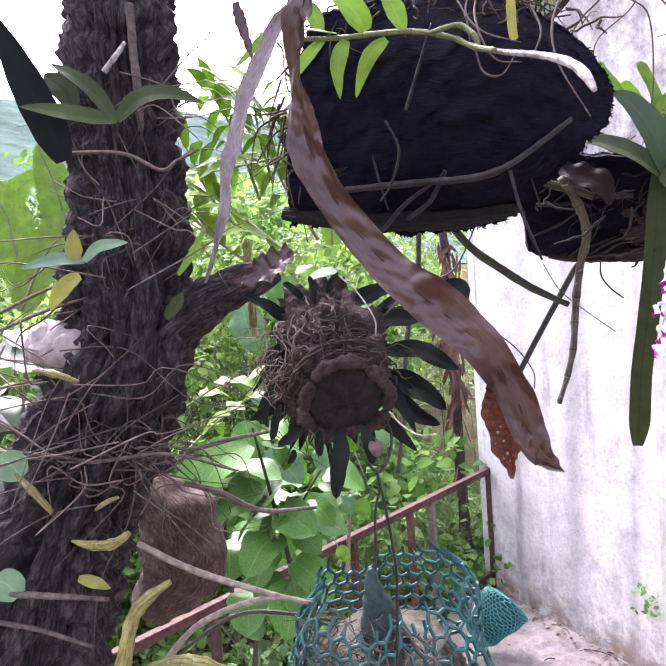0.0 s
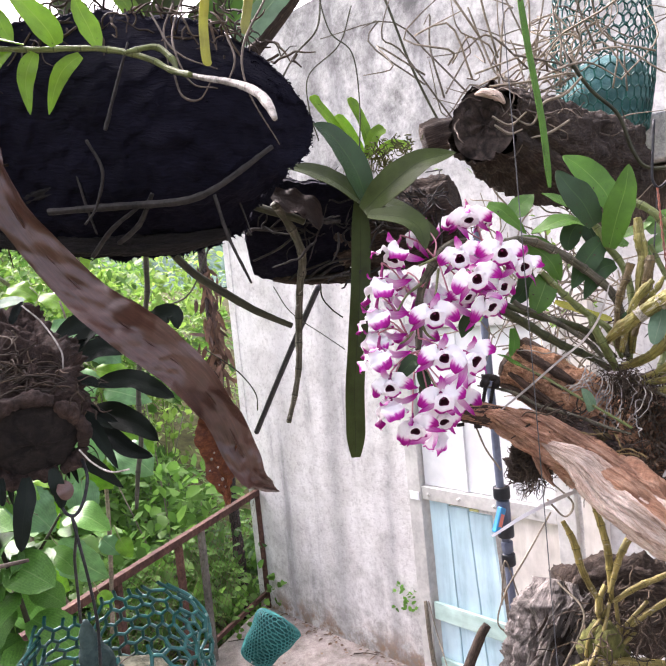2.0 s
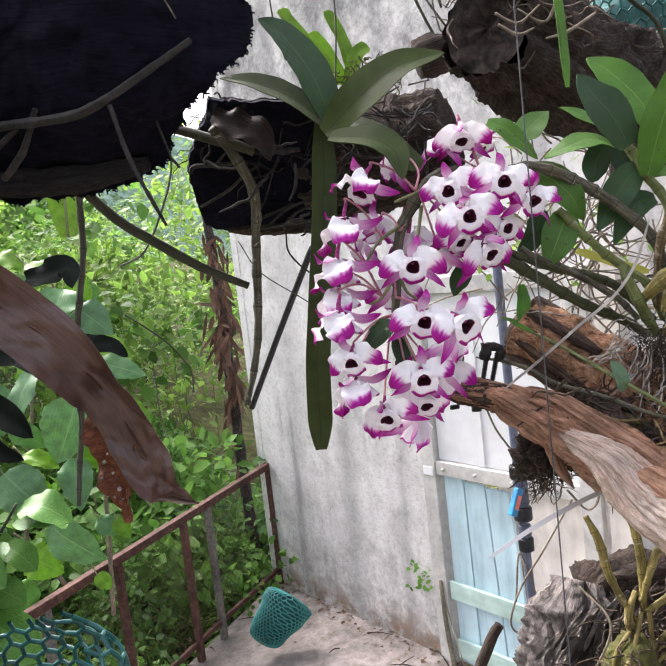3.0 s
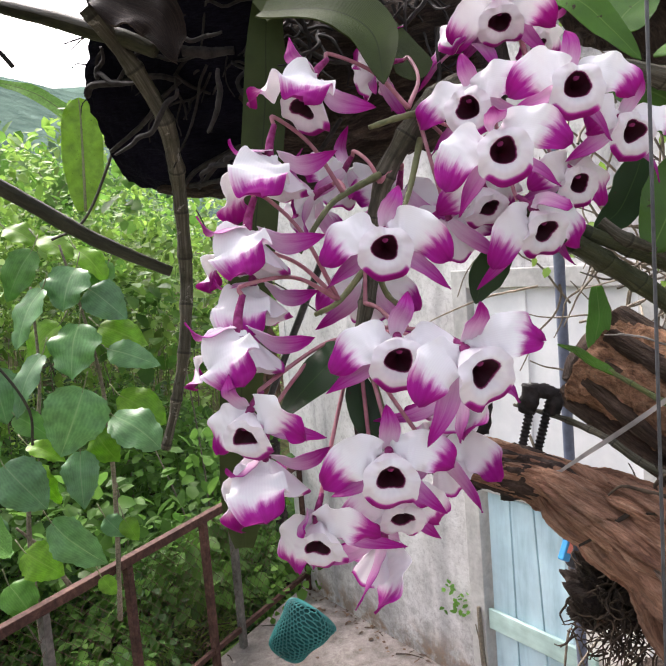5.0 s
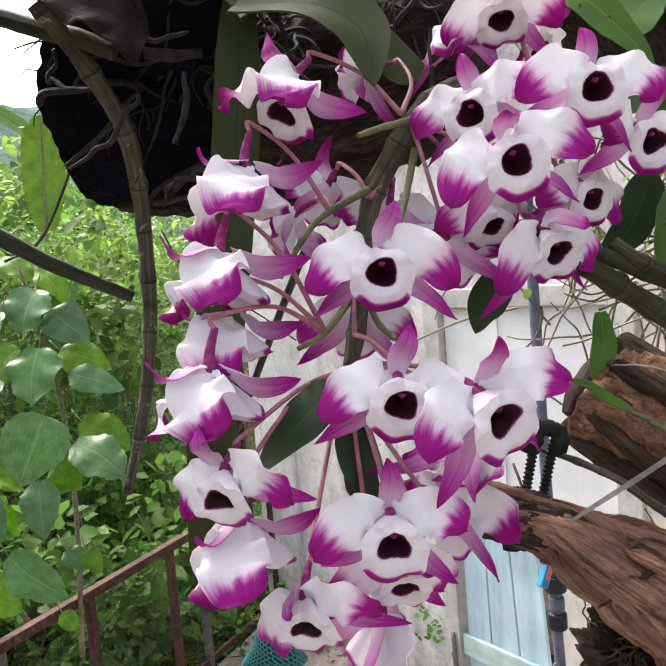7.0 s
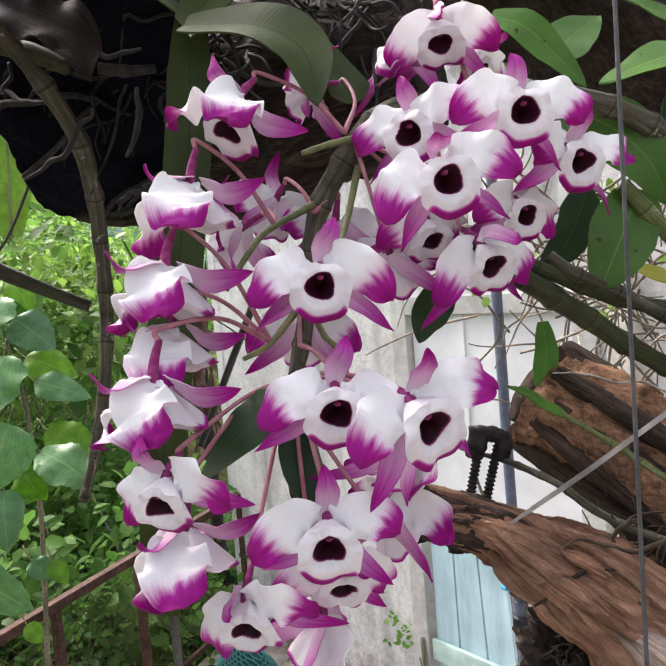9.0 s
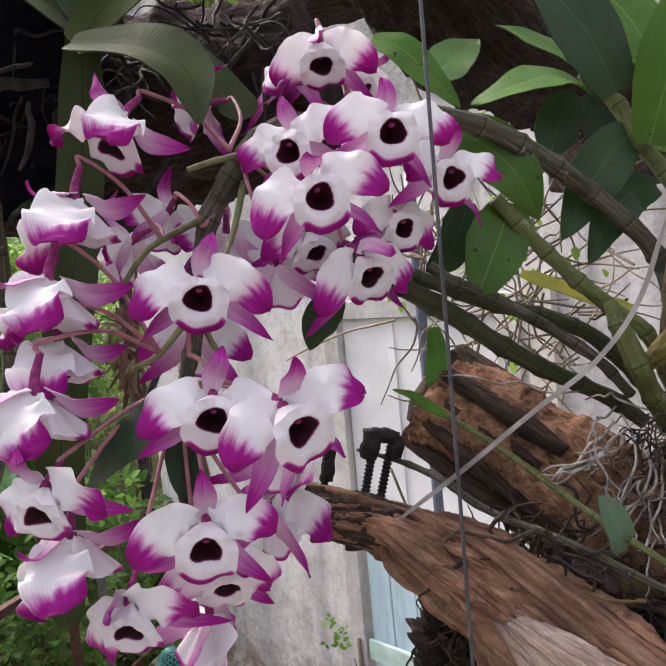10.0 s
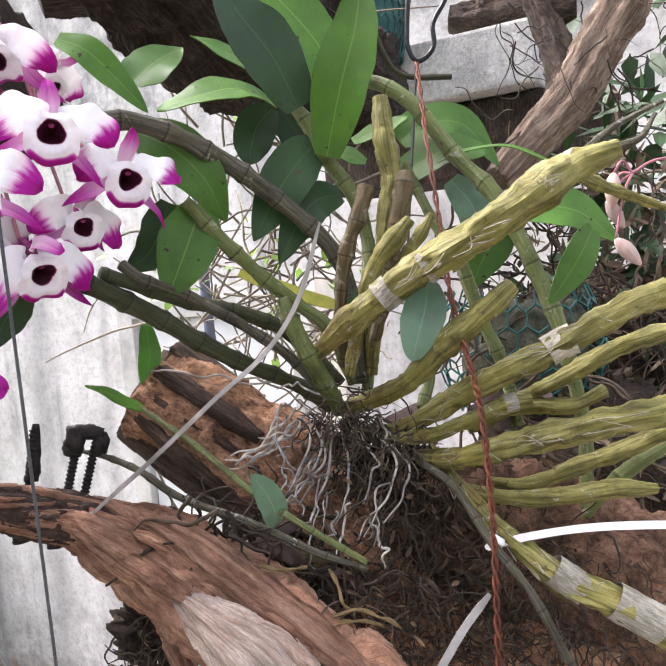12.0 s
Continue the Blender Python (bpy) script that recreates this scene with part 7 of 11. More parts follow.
def ridged_body(pts, rad, n, k, deep, fine, freq, seed, flat=1.0, cells=12, chips=0.0, ends=(0, 1), wander=0.0):
    """A weathered wooden body with long grooves and chipped layers."""
    g = Geo()
    c = path(pts, n)
    r = np.interp(np.linspace(0, 1, n), np.linspace(0, 1, len(rad)), rad)
    s = np.concatenate([[0], np.cumsum(np.linalg.norm(np.diff(c, axis=0), axis=1))])
    t, fr = frames_along(c)
    circ = 2 * math.pi * float(np.mean(r))
    rows, uvs = [], []
    for i in range(n):
        a, b = fr[i]
        row, uv = [], []
        for j in range(k + 1):
            w = 2 * math.pi * (j % k) / k
            d = math.cos(w) * a + math.sin(w) * b * flat
            ww = w + wander * noise.noise(Vector((math.cos(w) * 1.3 + seed, math.sin(w) * 1.3, s[i] * 14)))
            x = Vector((math.cos(ww) * cells / 6.28, math.sin(ww) * cells / 6.28, s[i] * freq * 0.10 + seed))
            groove = abs(noise.noise(x * 1.0)) + 0.5 * abs(noise.noise(x * 2.1 + Vector((5, 1, 0))))
            q = r[i] * (1 + deep * (min(groove, 0.5) * 2 - 0.6))
            y = Vector((math.cos(w) * 2.2, math.sin(w) * 2.2, s[i] * freq + seed))
            q += r[i] * fine * noise.fractal(y, 0.6, 2.2, 5)
            if chips:
                h = noise.noise(Vector((math.cos(w) * 1.6 + seed, math.sin(w) * 1.6, s[i] * freq * 0.5)))
                q += r[i] * chips * (0.5 if h > 0.08 else -0.5)
            row.append(c[i] + d * q)
            uv.append((circ * j / k, s[i] + seed))
        rows.append(row)
        uvs.append(uv)
    o = g.grid(rows, uvs)
    for e in ends:
        i = e * (n - 1)
        m = len(g.v)
        g.v.append(tuple(np.mean(np.array(rows[i][:-1]), axis=0)))
        g.uv.append(uvs[i][0])
        for j in range(k):
            q = (o + i * (k + 1) + j, o + i * (k + 1) + j + 1, m)
            g.f.append(q[::-1] if not e else q)
    return g


def weld(o):
    b = bmesh.new()
    b.from_mesh(o.data)
    bmesh.ops.remove_doubles(b, verts=b.verts, dist=0.00005)
    b.to_mesh(o.data)
    b.free()


def slab_shell(ctrl, thick, back, n, m, rough, seed, ragged=0.008):
    """A bent slab of bark over rows of corner points: a rough front, a back and a ragged rim."""
    g = Geo()
    cols = [path(r, m + 1) for r in ctrl]
    front = [path([c[j] for c in cols], n + 1) for j in range(m + 1)]
    front = [[front[j][i] for j in range(m + 1)] for i in range(n + 1)]
    back = np.array(back)
    f, b, uv = [], [], []
    for i in range(n + 1):
        fr, br, ur = [], [], []
        for j in range(m + 1):
            p = np.array(front[i][j])
            h = noise.fractal(Vector(p * 26) + Vector((seed, 0, 0)), 0.7, 2.1, 5)
            q = p + back * (rough * h)
            rim = min(i, n - i, j, m - j)
            if rim < 3:
                q = q + np.array(noise.noise_vector(Vector(p * 90))) * ragged * (3 - rim) / 3
            fr.append(q)
            br.append(q + back * thick * (1 + 0.4 * h) * (0.55 if rim == 0 else 1))
            ur.append((0.4 * j / m, 0.4 * i / n))
        f.append(fr)
        b.append(br)
        uv.append(ur)
    g.grid(f, uv, flip=True)
    g.grid(b, uv)
    for a, c, fl in ((f[0], b[0], False), (f[n], b[n], True), ([r[0] for r in f], [r[0] for r in b], True), ([r[m] for r in f], [r[m] for r in b], False)):
        g.grid([[x, y] for x, y in zip(a, c)], [[(0.01 * k, 0), (0.01 * k, 0.03)] for k in range(len(a))], flip=fl)
    return g, f


plank_bark = stuff("bark_plank", [(0.25, (0.022, 0.014, 0.010)), (0.5, (0.10, 0.062, 0.043)), (0.75, (0.22, 0.15, 0.11))], 48, (7, 1, 1), "UV", 0.9, 1.0, 0.006, big=24, dark=0.5, grit=0.5)
# the log under the orchid, rust-brown where the bark has flaked
log = thing("mounting_log", (0.7614, 0.9113, 1.9322), "flaking rust-brown log that carries the orchid", "log")
part("trunk_piece", ridged_body([(0.7076, 1.0231, 2.0485), (0.7292, 0.9874, 2.0260), (0.7629, 0.9357, 1.9897), (0.8054, 0.8884, 1.9390), (0.8489, 0.8460, 1.8847), (0.9068, 0.7980, 1.8143)], [0.042, 0.044, 0.048, 0.056, 0.062, 0.062], 240, 110, 0.09, 0.07, 44, 2.0, chips=0.08), wood_orange, log, "rust-brown flaking wood")
part("bark_strip", ridged_body([(0.6798, 1.0272, 2.0284), (0.6964, 0.9829, 2.0064), (0.7126, 0.9449, 1.9853), (0.7273, 0.9085, 1.9678), (0.7428, 0.8778, 1.9516)], [0.012, 0.0145, 0.0145, 0.014, 0.010], 110, 50, 0.16, 0.07, 40, 7.0, 0.75, chips=0.06), plank_bark, log, "dark brown bark edge")
part("bark_strip", ridged_body([(0.7317, 1.0357, 2.0853), (0.7482, 1.0035, 2.0633), (0.7597, 0.9687, 2.0419), (0.7703, 0.9416, 2.0280)], [0.012, 0.014, 0.014, 0.010], 90, 40, 0.16, 0.07, 40, 9.0, 0.75, chips=0.06), plank_bark, log, "dark brown bark edge")
part("bark_strip", ridged_body([(0.7000, 0.9951, 2.0746), (0.7153, 0.9643, 2.0573), (0.7280, 0.9354, 2.0406), (0.7387, 0.9117, 2.0260)], [0.009, 0.011, 0.011, 0.006], 90, 40, 0.16, 0.07, 40, 14.0, 0.7, chips=0.06), plank_bark, log, "dark brown bark ridge")
part("bark_strip", ridged_body([(0.6874, 0.9893, 2.0578), (0.7024, 0.9626, 2.0418), (0.7143, 0.9383, 2.0285), (0.7238, 0.9183, 2.0171)], [0.005, 0.007, 0.006, 0.003], 90, 36, 0.2, 0.1, 40, 18.0, 0.7, chips=0.08), plank_bark, log, "dark brown bark ridge")
part("bark_strip", ridged_body([(0.6794, 0.9954, 2.0434), (0.6953, 0.9673, 2.0212), (0.7107, 0.9372, 2.0005), (0.7263, 0.9107, 1.9802), (0.7419, 0.8859, 1.9634)], [0.006, 0.011, 0.011, 0.010, 0.005], 90, 36, 0.2, 0.1, 40, 21.0, 0.7, chips=0.08), plank_bark, log, "dark brown bark ridge")
part("broken_end", ridged_body([(0.6911, 1.0382, 2.0316), (0.7003, 1.0396, 2.0442), (0.7139, 1.0387, 2.0621), (0.7283, 1.0376, 2.0820)], [0.010, 0.015, 0.015, 0.010], 60, 40, 0.16, 0.08, 40, 4.0, 0.8), plank_bark, log, "dark broken end")
part("root_stock", ridged_body([(0.8191, 0.8764, 1.9652), (0.8554, 0.8480, 1.9357), (0.9129, 0.8172, 1.9035), (0.9932, 0.7808, 1.8538), (1.0796, 0.7413, 1.8115)], [0.045, 0.06, 0.07, 0.075, 0.07], 90, 60, 0.2, 0.16, 30, 13.0), bark_rust, log, "dark rust-brown root stock")

# gnarled branch with threaded rods
branch = thing("gnarled_branch", (0.6817, 0.8313, 1.9289), "gnarled red-brown driftwood branch with threaded rods", "branch")
part("limb", ridged_body([(0.5425, 1.0071, 1.9980), (0.5682, 0.9900, 2.0004), (0.5922, 0.9731, 1.9948), (0.6172, 0.9491, 1.9874), (0.6379, 0.9179, 1.9763), (0.6547, 0.8928, 1.9635), (0.6682, 0.8671, 1.9487), (0.6824, 0.8373, 1.9328), (0.6955, 0.8022, 1.9170), (0.7096, 0.7660, 1.8984), (0.7290, 0.7315, 1.8728), (0.7592, 0.6943, 1.8361), (0.7990, 0.6618, 1.7926)], [0.012, 0.0150, 0.0165, 0.0180, 0.024, 0.029, 0.031, 0.034, 0.036, 0.038, 0.038, 0.038, 0.036], 260, 140, 0.50, 0.09, 40, 1.0, 0.9, 13, 0.12, wander=0.55), wood_branch, branch, "red-brown grooved limb")
part("pale_ridge", ridged_body([(0.6402, 0.8926, 1.9614), (0.6482, 0.8575, 1.9568), (0.6565, 0.8240, 1.9474), (0.6680, 0.7950, 1.9335), (0.6794, 0.7695, 1.9082), (0.6985, 0.7352, 1.8829), (0.7308, 0.6963, 1.8446), (0.7612, 0.6714, 1.8100)], [0.001, 0.006, 0.016, 0.026, 0.031, 0.034, 0.032, 0.022], 170, 90, 0.42, 0.10, 40, 5.0, 0.8, 11, 0.08, wander=0.5), wood_pale, branch, "pale weathered ridge")
part("ridge", ridged_body([(0.6137, 0.9268, 1.9847), (0.6291, 0.8929, 1.9712), (0.6426, 0.8737, 1.9594), (0.6507, 0.8614, 1.9529)], [0.005, 0.011, 0.013, 0.008], 80, 40, 0.34, 0.18, 40, 8.0, 0.8, 12), wood_branch, branch)
part("ridge", ridged_body([(0.6448, 0.9070, 1.9946), (0.6600, 0.8750, 1.9858), (0.6715, 0.8498, 1.9728), (0.6836, 0.8239, 1.9576), (0.6973, 0.7920, 1.9418), (0.7139, 0.7574, 1.9206)], [0.005, 0.010, 0.012, 0.012, 0.012, 0.008], 80, 40, 0.34, 0.18, 40, 9.5, 0.8, 12), wood_branch, branch)
for pts, r in ([(0.6085, 0.9387, 1.9829), (0.6154, 0.9249, 1.9686), (0.6259, 0.9091, 1.9578), (0.6361, 0.8964, 1.9502)], 0.007), ([(0.6211, 0.9150, 1.9594), (0.6315, 0.8994, 1.9490), (0.6415, 0.8841, 1.9393), (0.6448, 0.8751, 1.9248)], 0.007), ([(0.6410, 0.8895, 1.9416), (0.6472, 0.8765, 1.9289), (0.6474, 0.8645, 1.9117), (0.6500, 0.8486, 1.8962)], 0.008), ([(0.6656, 0.8632, 1.9799), (0.6783, 0.8386, 1.9689), (0.6883, 0.8177, 1.9530), (0.6934, 0.8001, 1.9374)], 0.005), ([(0.6349, 0.9045, 1.9882), (0.6493, 0.8843, 1.9828), (0.6636, 0.8609, 1.9704)], 0.005), ([(0.6535, 0.8702, 1.9706), (0.6674, 0.8420, 1.9567), (0.6786, 0.8179, 1.9409)], 0.006):
    part("splinter", ridged_body(pts, [0.0012, r, r * 1.1, r * 0.7, 0.001], 70, 32, 0.36, 0.20, 50, pts[0][0] * 30, 0.7, 10, 0.12), wood_branch, branch)
part("bark_sleeve", ridged_body([(0.5425, 1.0071, 1.9980), (0.5682, 0.9900, 2.0004), (0.5922, 0.9731, 1.9948), (0.6129, 0.9534, 1.9893), (0.6283, 0.9331, 1.9874), (0.6370, 0.9199, 1.9876)], [0.0135, 0.0165, 0.0180, 0.0188, 0.0150, 0.004], 90, 60, 0.16, 0.14, 60, 3.0, 0.9, 12, 0.03), bark_red, branch, "dark brown bark of the limb")


part("debris", root_mat("debris", 260, [(0.680, 0.885, 1.985), (0.693, 0.88, 1.975), (0.7155, 0.875, 1.957), (0.734, 0.87, 1.942), (0.75, 0.865, 1.928), (0.763, 0.865, 1.913), (0.785, 0.86, 1.893)], 0.055, 0.016, 0.0011, root_dark, 0.25), root_dark, branch, "dark dry roots and litter in the cleft", kind="stuff")
for q in range(16):
    k = rnd(0, 1)
    p = np.array((0.695, 0.872, 1.980)) + (np.array((0.785, 0.845, 1.900)) - np.array((0.695, 0.872, 1.980))) * k
    d = unit(np.array([rnd(0.2, 1), rnd(-0.4, 0.2), rnd(-0.9, 0.2)]))
    L = rnd(0.02, 0.045)
    g = Geo()
    blade(g, [p, p + d * L * 0.5 + np.array([0, -0.006, 0.004]), p + d * L], rnd(0.003, 0.007), unit(np.array([rnd(-0.5, 0.5), -1, rnd(0, 0.8)])), 14, 6, "lance", 0.4, 0.4, 2, 0.0006, seed=q, curl=0.5, crumple=0.3)
    part("dead_leaf_bit", g, dead_leaf_mat if q % 3 else cane_dry, branch)


def threaded_rod(a, b, r, label):
    a, b = np.array(a), np.array(b)
    n = 60
    g = Geo()
    c = path([a, b], n)
    rad = [r * (1 + 0.16 * (1 if (i // 2) % 2 else -1)) for i in range(n)]
    rows = []
    t, fr = frames_along(c)
    for i in range(n):
        rows.append([c[i] + rad[i] * (math.cos(6.2832 * j / 12) * fr[i][0] + math.sin(6.2832 * j / 12) * fr[i][1]) for j in range(13)])
    g.grid(rows, [[(j / 12, i / n) for j in range(13)] for i in range(n)])
    return part("threaded_rod", g, rod_mat, branch, label)


rod_mat = stuff("rusted_black_steel", [(0.3, (0.012, 0.010, 0.010)), (0.7, (0.05, 0.042, 0.04))], 180, bump=0.5, dist=0.001, rough=0.7, metal=0.3, big=30)
threaded_rod((0.6127, 0.9716, 1.9974), (0.6271, 0.9788, 2.0358), 0.0030, "rusty threaded rod")
threaded_rod((0.6236, 0.9700, 1.9949), (0.6394, 0.9763, 2.0335), 0.0030, "rusty threaded rod")
threaded_rod((0.5936, 1.0028, 1.9981), (0.6048, 1.0073, 2.0453), 0.0030, "rusty threaded rod")
for pts, r in ([(0.6228, 0.9807, 2.0271), (0.6256, 0.9798, 2.0359), (0.6286, 0.9792, 2.0469)], [0.006, 0.008, 0.006]), ([(0.6398, 0.9749, 2.0248), (0.6419, 0.9746, 2.0333), (0.6429, 0.9749, 2.0408)], [0.005, 0.0065, 0.005]), ([(0.6267, 0.9802, 2.0443), (0.6353, 0.9765, 2.0422), (0.6441, 0.9737, 2.0386)], [0.005, 0.006, 0.005]), ([(0.5982, 1.0048, 2.0092), (0.6024, 1.0066, 2.0269), (0.6068, 1.0089, 2.0494)], [0.0055, 0.0048, 0.0025]), ([(0.5857, 0.9991, 1.9735), (0.5858, 0.9983, 1.9683)], [0.006, 0.006]), ([(0.6042, 0.9744, 1.9738), (0.6039, 0.9738, 1.9670)], [0.0065, 0.0065]):
    g = Geo()
    tube(g, pts, r, 14, 12, rough=0.25, freq=160)
    part("nut", g, rod_mat, branch)

# fibrous root ball that hangs below the branch
ball = thing("root_ball", (0.6521, 0.9302, 1.8800), "dark fibrous root ball under the branch", "root ball")
g = Geo()
tube(g, [(0.6850, 0.9080, 1.9420), (0.6700, 0.9190, 1.9300), (0.6540, 0.9270, 1.9120), (0.6420, 0.9290, 1.8960), (0.6380, 0.9270, 1.8860)], [0.020, 0.027, 0.024, 0.017, 0.006], 70, 48, rough=0.75, freq=75)
part("core", g, bark_brown, ball, "ragged dark brown core")
part("fibre_mat", root_mat("fibre_mat", 420, [(0.6700, 0.9050, 1.9330), (0.6575, 0.9143, 1.9278), (0.6468, 0.9137, 1.9139), (0.6399, 0.9163, 1.8974), (0.6524, 0.9019, 1.8987), (0.6616, 0.9043, 1.9181)], 0.026, 0.011, 0.0006, root_dark, 0.3), root_dark, ball, "", kind="stuff")

# straight thin line in front and the twisted wires
single("hanging_line", tube(Geo(), [(0.551, 0.716, 3.6), (0.550, 0.7155, 2.4), (0.549, 0.7155, 1.7), (0.548, 0.716, 0.9)], 0.00062, 30, 6), wire_grey, "thin grey steel line hanging straight down", "wire")
hook = thing("wire_hook", (0.9303, 0.9300, 2.3141), "steel hook with twisted black and rust-coloured wire", "hook")
g = Geo()
tube(g, [(0.9411, 0.9363, 2.4227), (0.9289, 0.9346, 2.3434), (0.9278, 0.9331, 2.3253), (0.9319, 0.9290, 2.3146), (0.9398, 0.9240, 2.3175), (0.9462, 0.9208, 2.3271), (0.9479, 0.9220, 2.3452), (0.9577, 0.9175, 2.3625), (0.9640, 0.9150, 2.3765)], 0.0022, 50, 8)
part("hook", g, wire_mat, hook, "dark steel hook")
g = Geo()
tube(g, [(0.9319, 0.9290, 2.3146), (0.9149, 0.9168, 2.2712), (0.8900, 0.8972, 2.2224), (0.8601, 0.8733, 2.1613), (0.8409, 0.8565, 2.1180)], 0.0011, 40, 6)
part("wire", g, wire_mat, hook, "black wire")
c = path([(0.9319, 0.9290, 2.3146), (0.8883, 0.8769, 2.2449), (0.8460, 0.8240, 2.1759), (0.8142, 0.7839, 2.1204), (0.8012, 0.7568, 2.0766), (0.7954, 0.7451, 2.0490), (0.7897, 0.7370, 2.0024), (0.7821, 0.7304, 1.9571), (0.7774, 0.7276, 1.9100)], 200)
t, fr = frames_along(c)
for ph in (0, math.pi):
    g = Geo()
    tube(g, [c[i] + 0.0012 * (math.cos(i * 0.55 + ph) * fr[i][0] + math.sin(i * 0.55 + ph) * fr[i][1]) for i in range(200)], 0.0010, 400, 6)
    part("twisted_wire", g, wire_rust, hook, "rust-coloured twisted wire")


def strap(name, pts, half, up, mat, label, head=None):
    ob = thing(name, pts[0], label, "cable tie")
    g = Geo()
    blade(g, pts, half, up, 40, 2, "strap", 0.0, 0.0, 1, 0.0011)
    part("band", g, mat, ob)
    if head:
        g = Geo()
        tube(g, head, 0.0040, 6, 8, flat=0.7)
        part("head", g, mat, ob, "square locking head")
    return ob


strap("cable_tie", [(0.8997, 0.6422, 1.9854), (0.8714, 0.6737, 1.9869), (0.8407, 0.7064, 1.9855), (0.8178, 0.7334, 1.9795), (0.8054, 0.7506, 1.9727), (0.8014, 0.7555, 1.9706)], 0.0022, (-0.4979, -0.7775, 0.3841), tie_white, "white nylon cable tie round the leaning cane", [(0.8002, 0.7502, 1.9799), (0.8058, 0.7457, 1.9748)])
strap("cable_tie", [(0.6165, 0.9265, 1.9975), (0.6299, 0.9155, 2.0108), (0.6533, 0.8942, 2.0349), (0.6849, 0.8651, 2.0697), (0.7122, 0.8439, 2.0965), (0.7310, 0.8291, 2.1287), (0.7446, 0.8194, 2.1734)], 0.0014, (-0.4979, -0.7775, 0.3841), tie_clear, "translucent nylon cable tie round the branch", [(0.6131, 0.9298, 1.9956), (0.6189, 0.9250, 1.9981)])
strap("cable_tie", [(0.6163, 0.9265, 1.9961), (0.6004, 0.9555, 1.9964), (0.5825, 0.9801, 1.9990)], 0.0012, (-0.4423, -0.7191, 0.5360), tie_clear, "translucent nylon cable tie round the branch")
strap("cable_tie", [(0.7861, 0.7393, 1.9525), (0.7651, 0.7397, 1.9398), (0.7418, 0.7408, 1.9191)], 0.0022, (-0.4174, -0.8280, 0.3746), tie_clear, "translucent nylon cable tie on the log")
strap("cable_tie", [(0.5260, 0.8081, 1.8616), (0.6065, 0.8450, 1.8683), (0.7161, 0.8961, 1.8660), (0.7821, 0.9041, 1.8639), (0.8034, 0.8929, 1.8953), (0.8221, 0.8806, 1.9093)], 0.0026, (-0.1385, -0.9177, 0.3725), tie_white, "white nylon cable tie looped round the branch")

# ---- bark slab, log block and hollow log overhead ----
# edge bark dimmed in colour, as in the shade under the slab
bark_dim = stuff("bark_dim_brown", [(0.3, (0.006, 0.0055, 0.006)), (0.7, (0.028, 0.024, 0.024))], 50, (6, 1, 1), "UV", 0.85, 1.0, 0.006, big=14, grit=0.5)
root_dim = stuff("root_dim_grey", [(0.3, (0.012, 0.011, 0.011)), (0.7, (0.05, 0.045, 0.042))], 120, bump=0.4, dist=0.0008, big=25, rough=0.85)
LAID = nearer(0.93)
slab = thing("bark_slab", (0.1259, 1.1053, 2.6135), "large curved slab of bark hung overhead, coloured as in shade", "bark slab")
g, slab_front = slab_shell([[(-0.0525, 1.0911, 2.6563), (0.0873, 1.0448, 2.6539), (0.2182, 0.9970, 2.6195), (0.2970, 0.9886, 2.5758)], [(-0.0892, 1.1110, 2.5788), (0.0766, 1.0061, 2.5478), (0.2351, 0.9346, 2.5317), (0.3553, 0.9820, 2.5104)], [(-0.1114, 1.1389, 2.5056), (0.0659, 1.0213, 2.4700), (0.2231, 0.9179, 2.4386), (0.3810, 0.9915, 2.4442)], [(-0.1259, 1.1752, 2.4286), (0.0556, 1.0366, 2.3957), (0.2121, 0.9448, 2.3771), (0.3234, 0.9555, 2.3825)], [(-0.1333, 1.1918, 2.3732), (0.0456, 1.0844, 2.3411), (0.1961, 1.0152, 2.3339), (0.2828, 0.9908, 2.3530)], [(-0.1384, 1.2305, 2.3407), (0.0374, 1.1332, 2.3011), (0.1846, 1.0747, 2.2927), (0.2560, 1.0323, 2.3076)]], 0.014, (0.0, 0.75, 0.65), 90, 120, 0.010, 3.0, 0.006)
part("bark", g, bark_black, slab, "near-black bark with shade in its colour")
part("bark_edge", ridged_body([(-0.1443, 1.2179, 2.3577), (-0.0459, 1.1618, 2.3338), (0.0619, 1.1046, 2.3166), (0.1578, 1.0555, 2.3080), (0.2379, 1.0207, 2.3119)], [0.014, 0.02, 0.022, 0.02, 0.010], 120, 50, 0.25, 0.15, 36, 61.0, 0.8, chips=0.08), bark_dim, slab, "shade-dark bark along the lower edge")
part("bark_edge", ridged_body([(-0.1222, 1.1958, 2.3835), (-0.0705, 1.1521, 2.3998), (-0.0078, 1.1006, 2.4092), (0.0422, 1.0605, 2.4066)], [0.008, 0.014, 0.014, 0.004], 70, 36, 0.25, 0.15, 36, 63.0, 0.8, chips=0.08), bark_dim, slab, "shade-dark bark flake")
g = Geo()
for i in range(450):
    k = random.random()
    if k < 0.45:
        p = slab_front[int(rnd(0, 90))][120]
    elif k < 0.7:
        p = slab_front[90][int(rnd(0, 120))]
    elif k < 0.8:
        p = slab_front[0][int(rnd(0, 120))]
    else:
        p = slab_front[int(rnd(0, 30))][int(rnd(60, 120))]
    d = unit(np.random.normal(0, 0.6, 3) + np.array([0.25, -0.3, -0.3]))
    L = rnd(0.002, 0.006)
    tube(g, [p, p + d * L * 0.5 + np.random.normal(0, 0.002, 3), p + d * L], [0.0011, 0.0008, 0.0003], 4, 4, caps=False)
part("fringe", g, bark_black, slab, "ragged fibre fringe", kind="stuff")
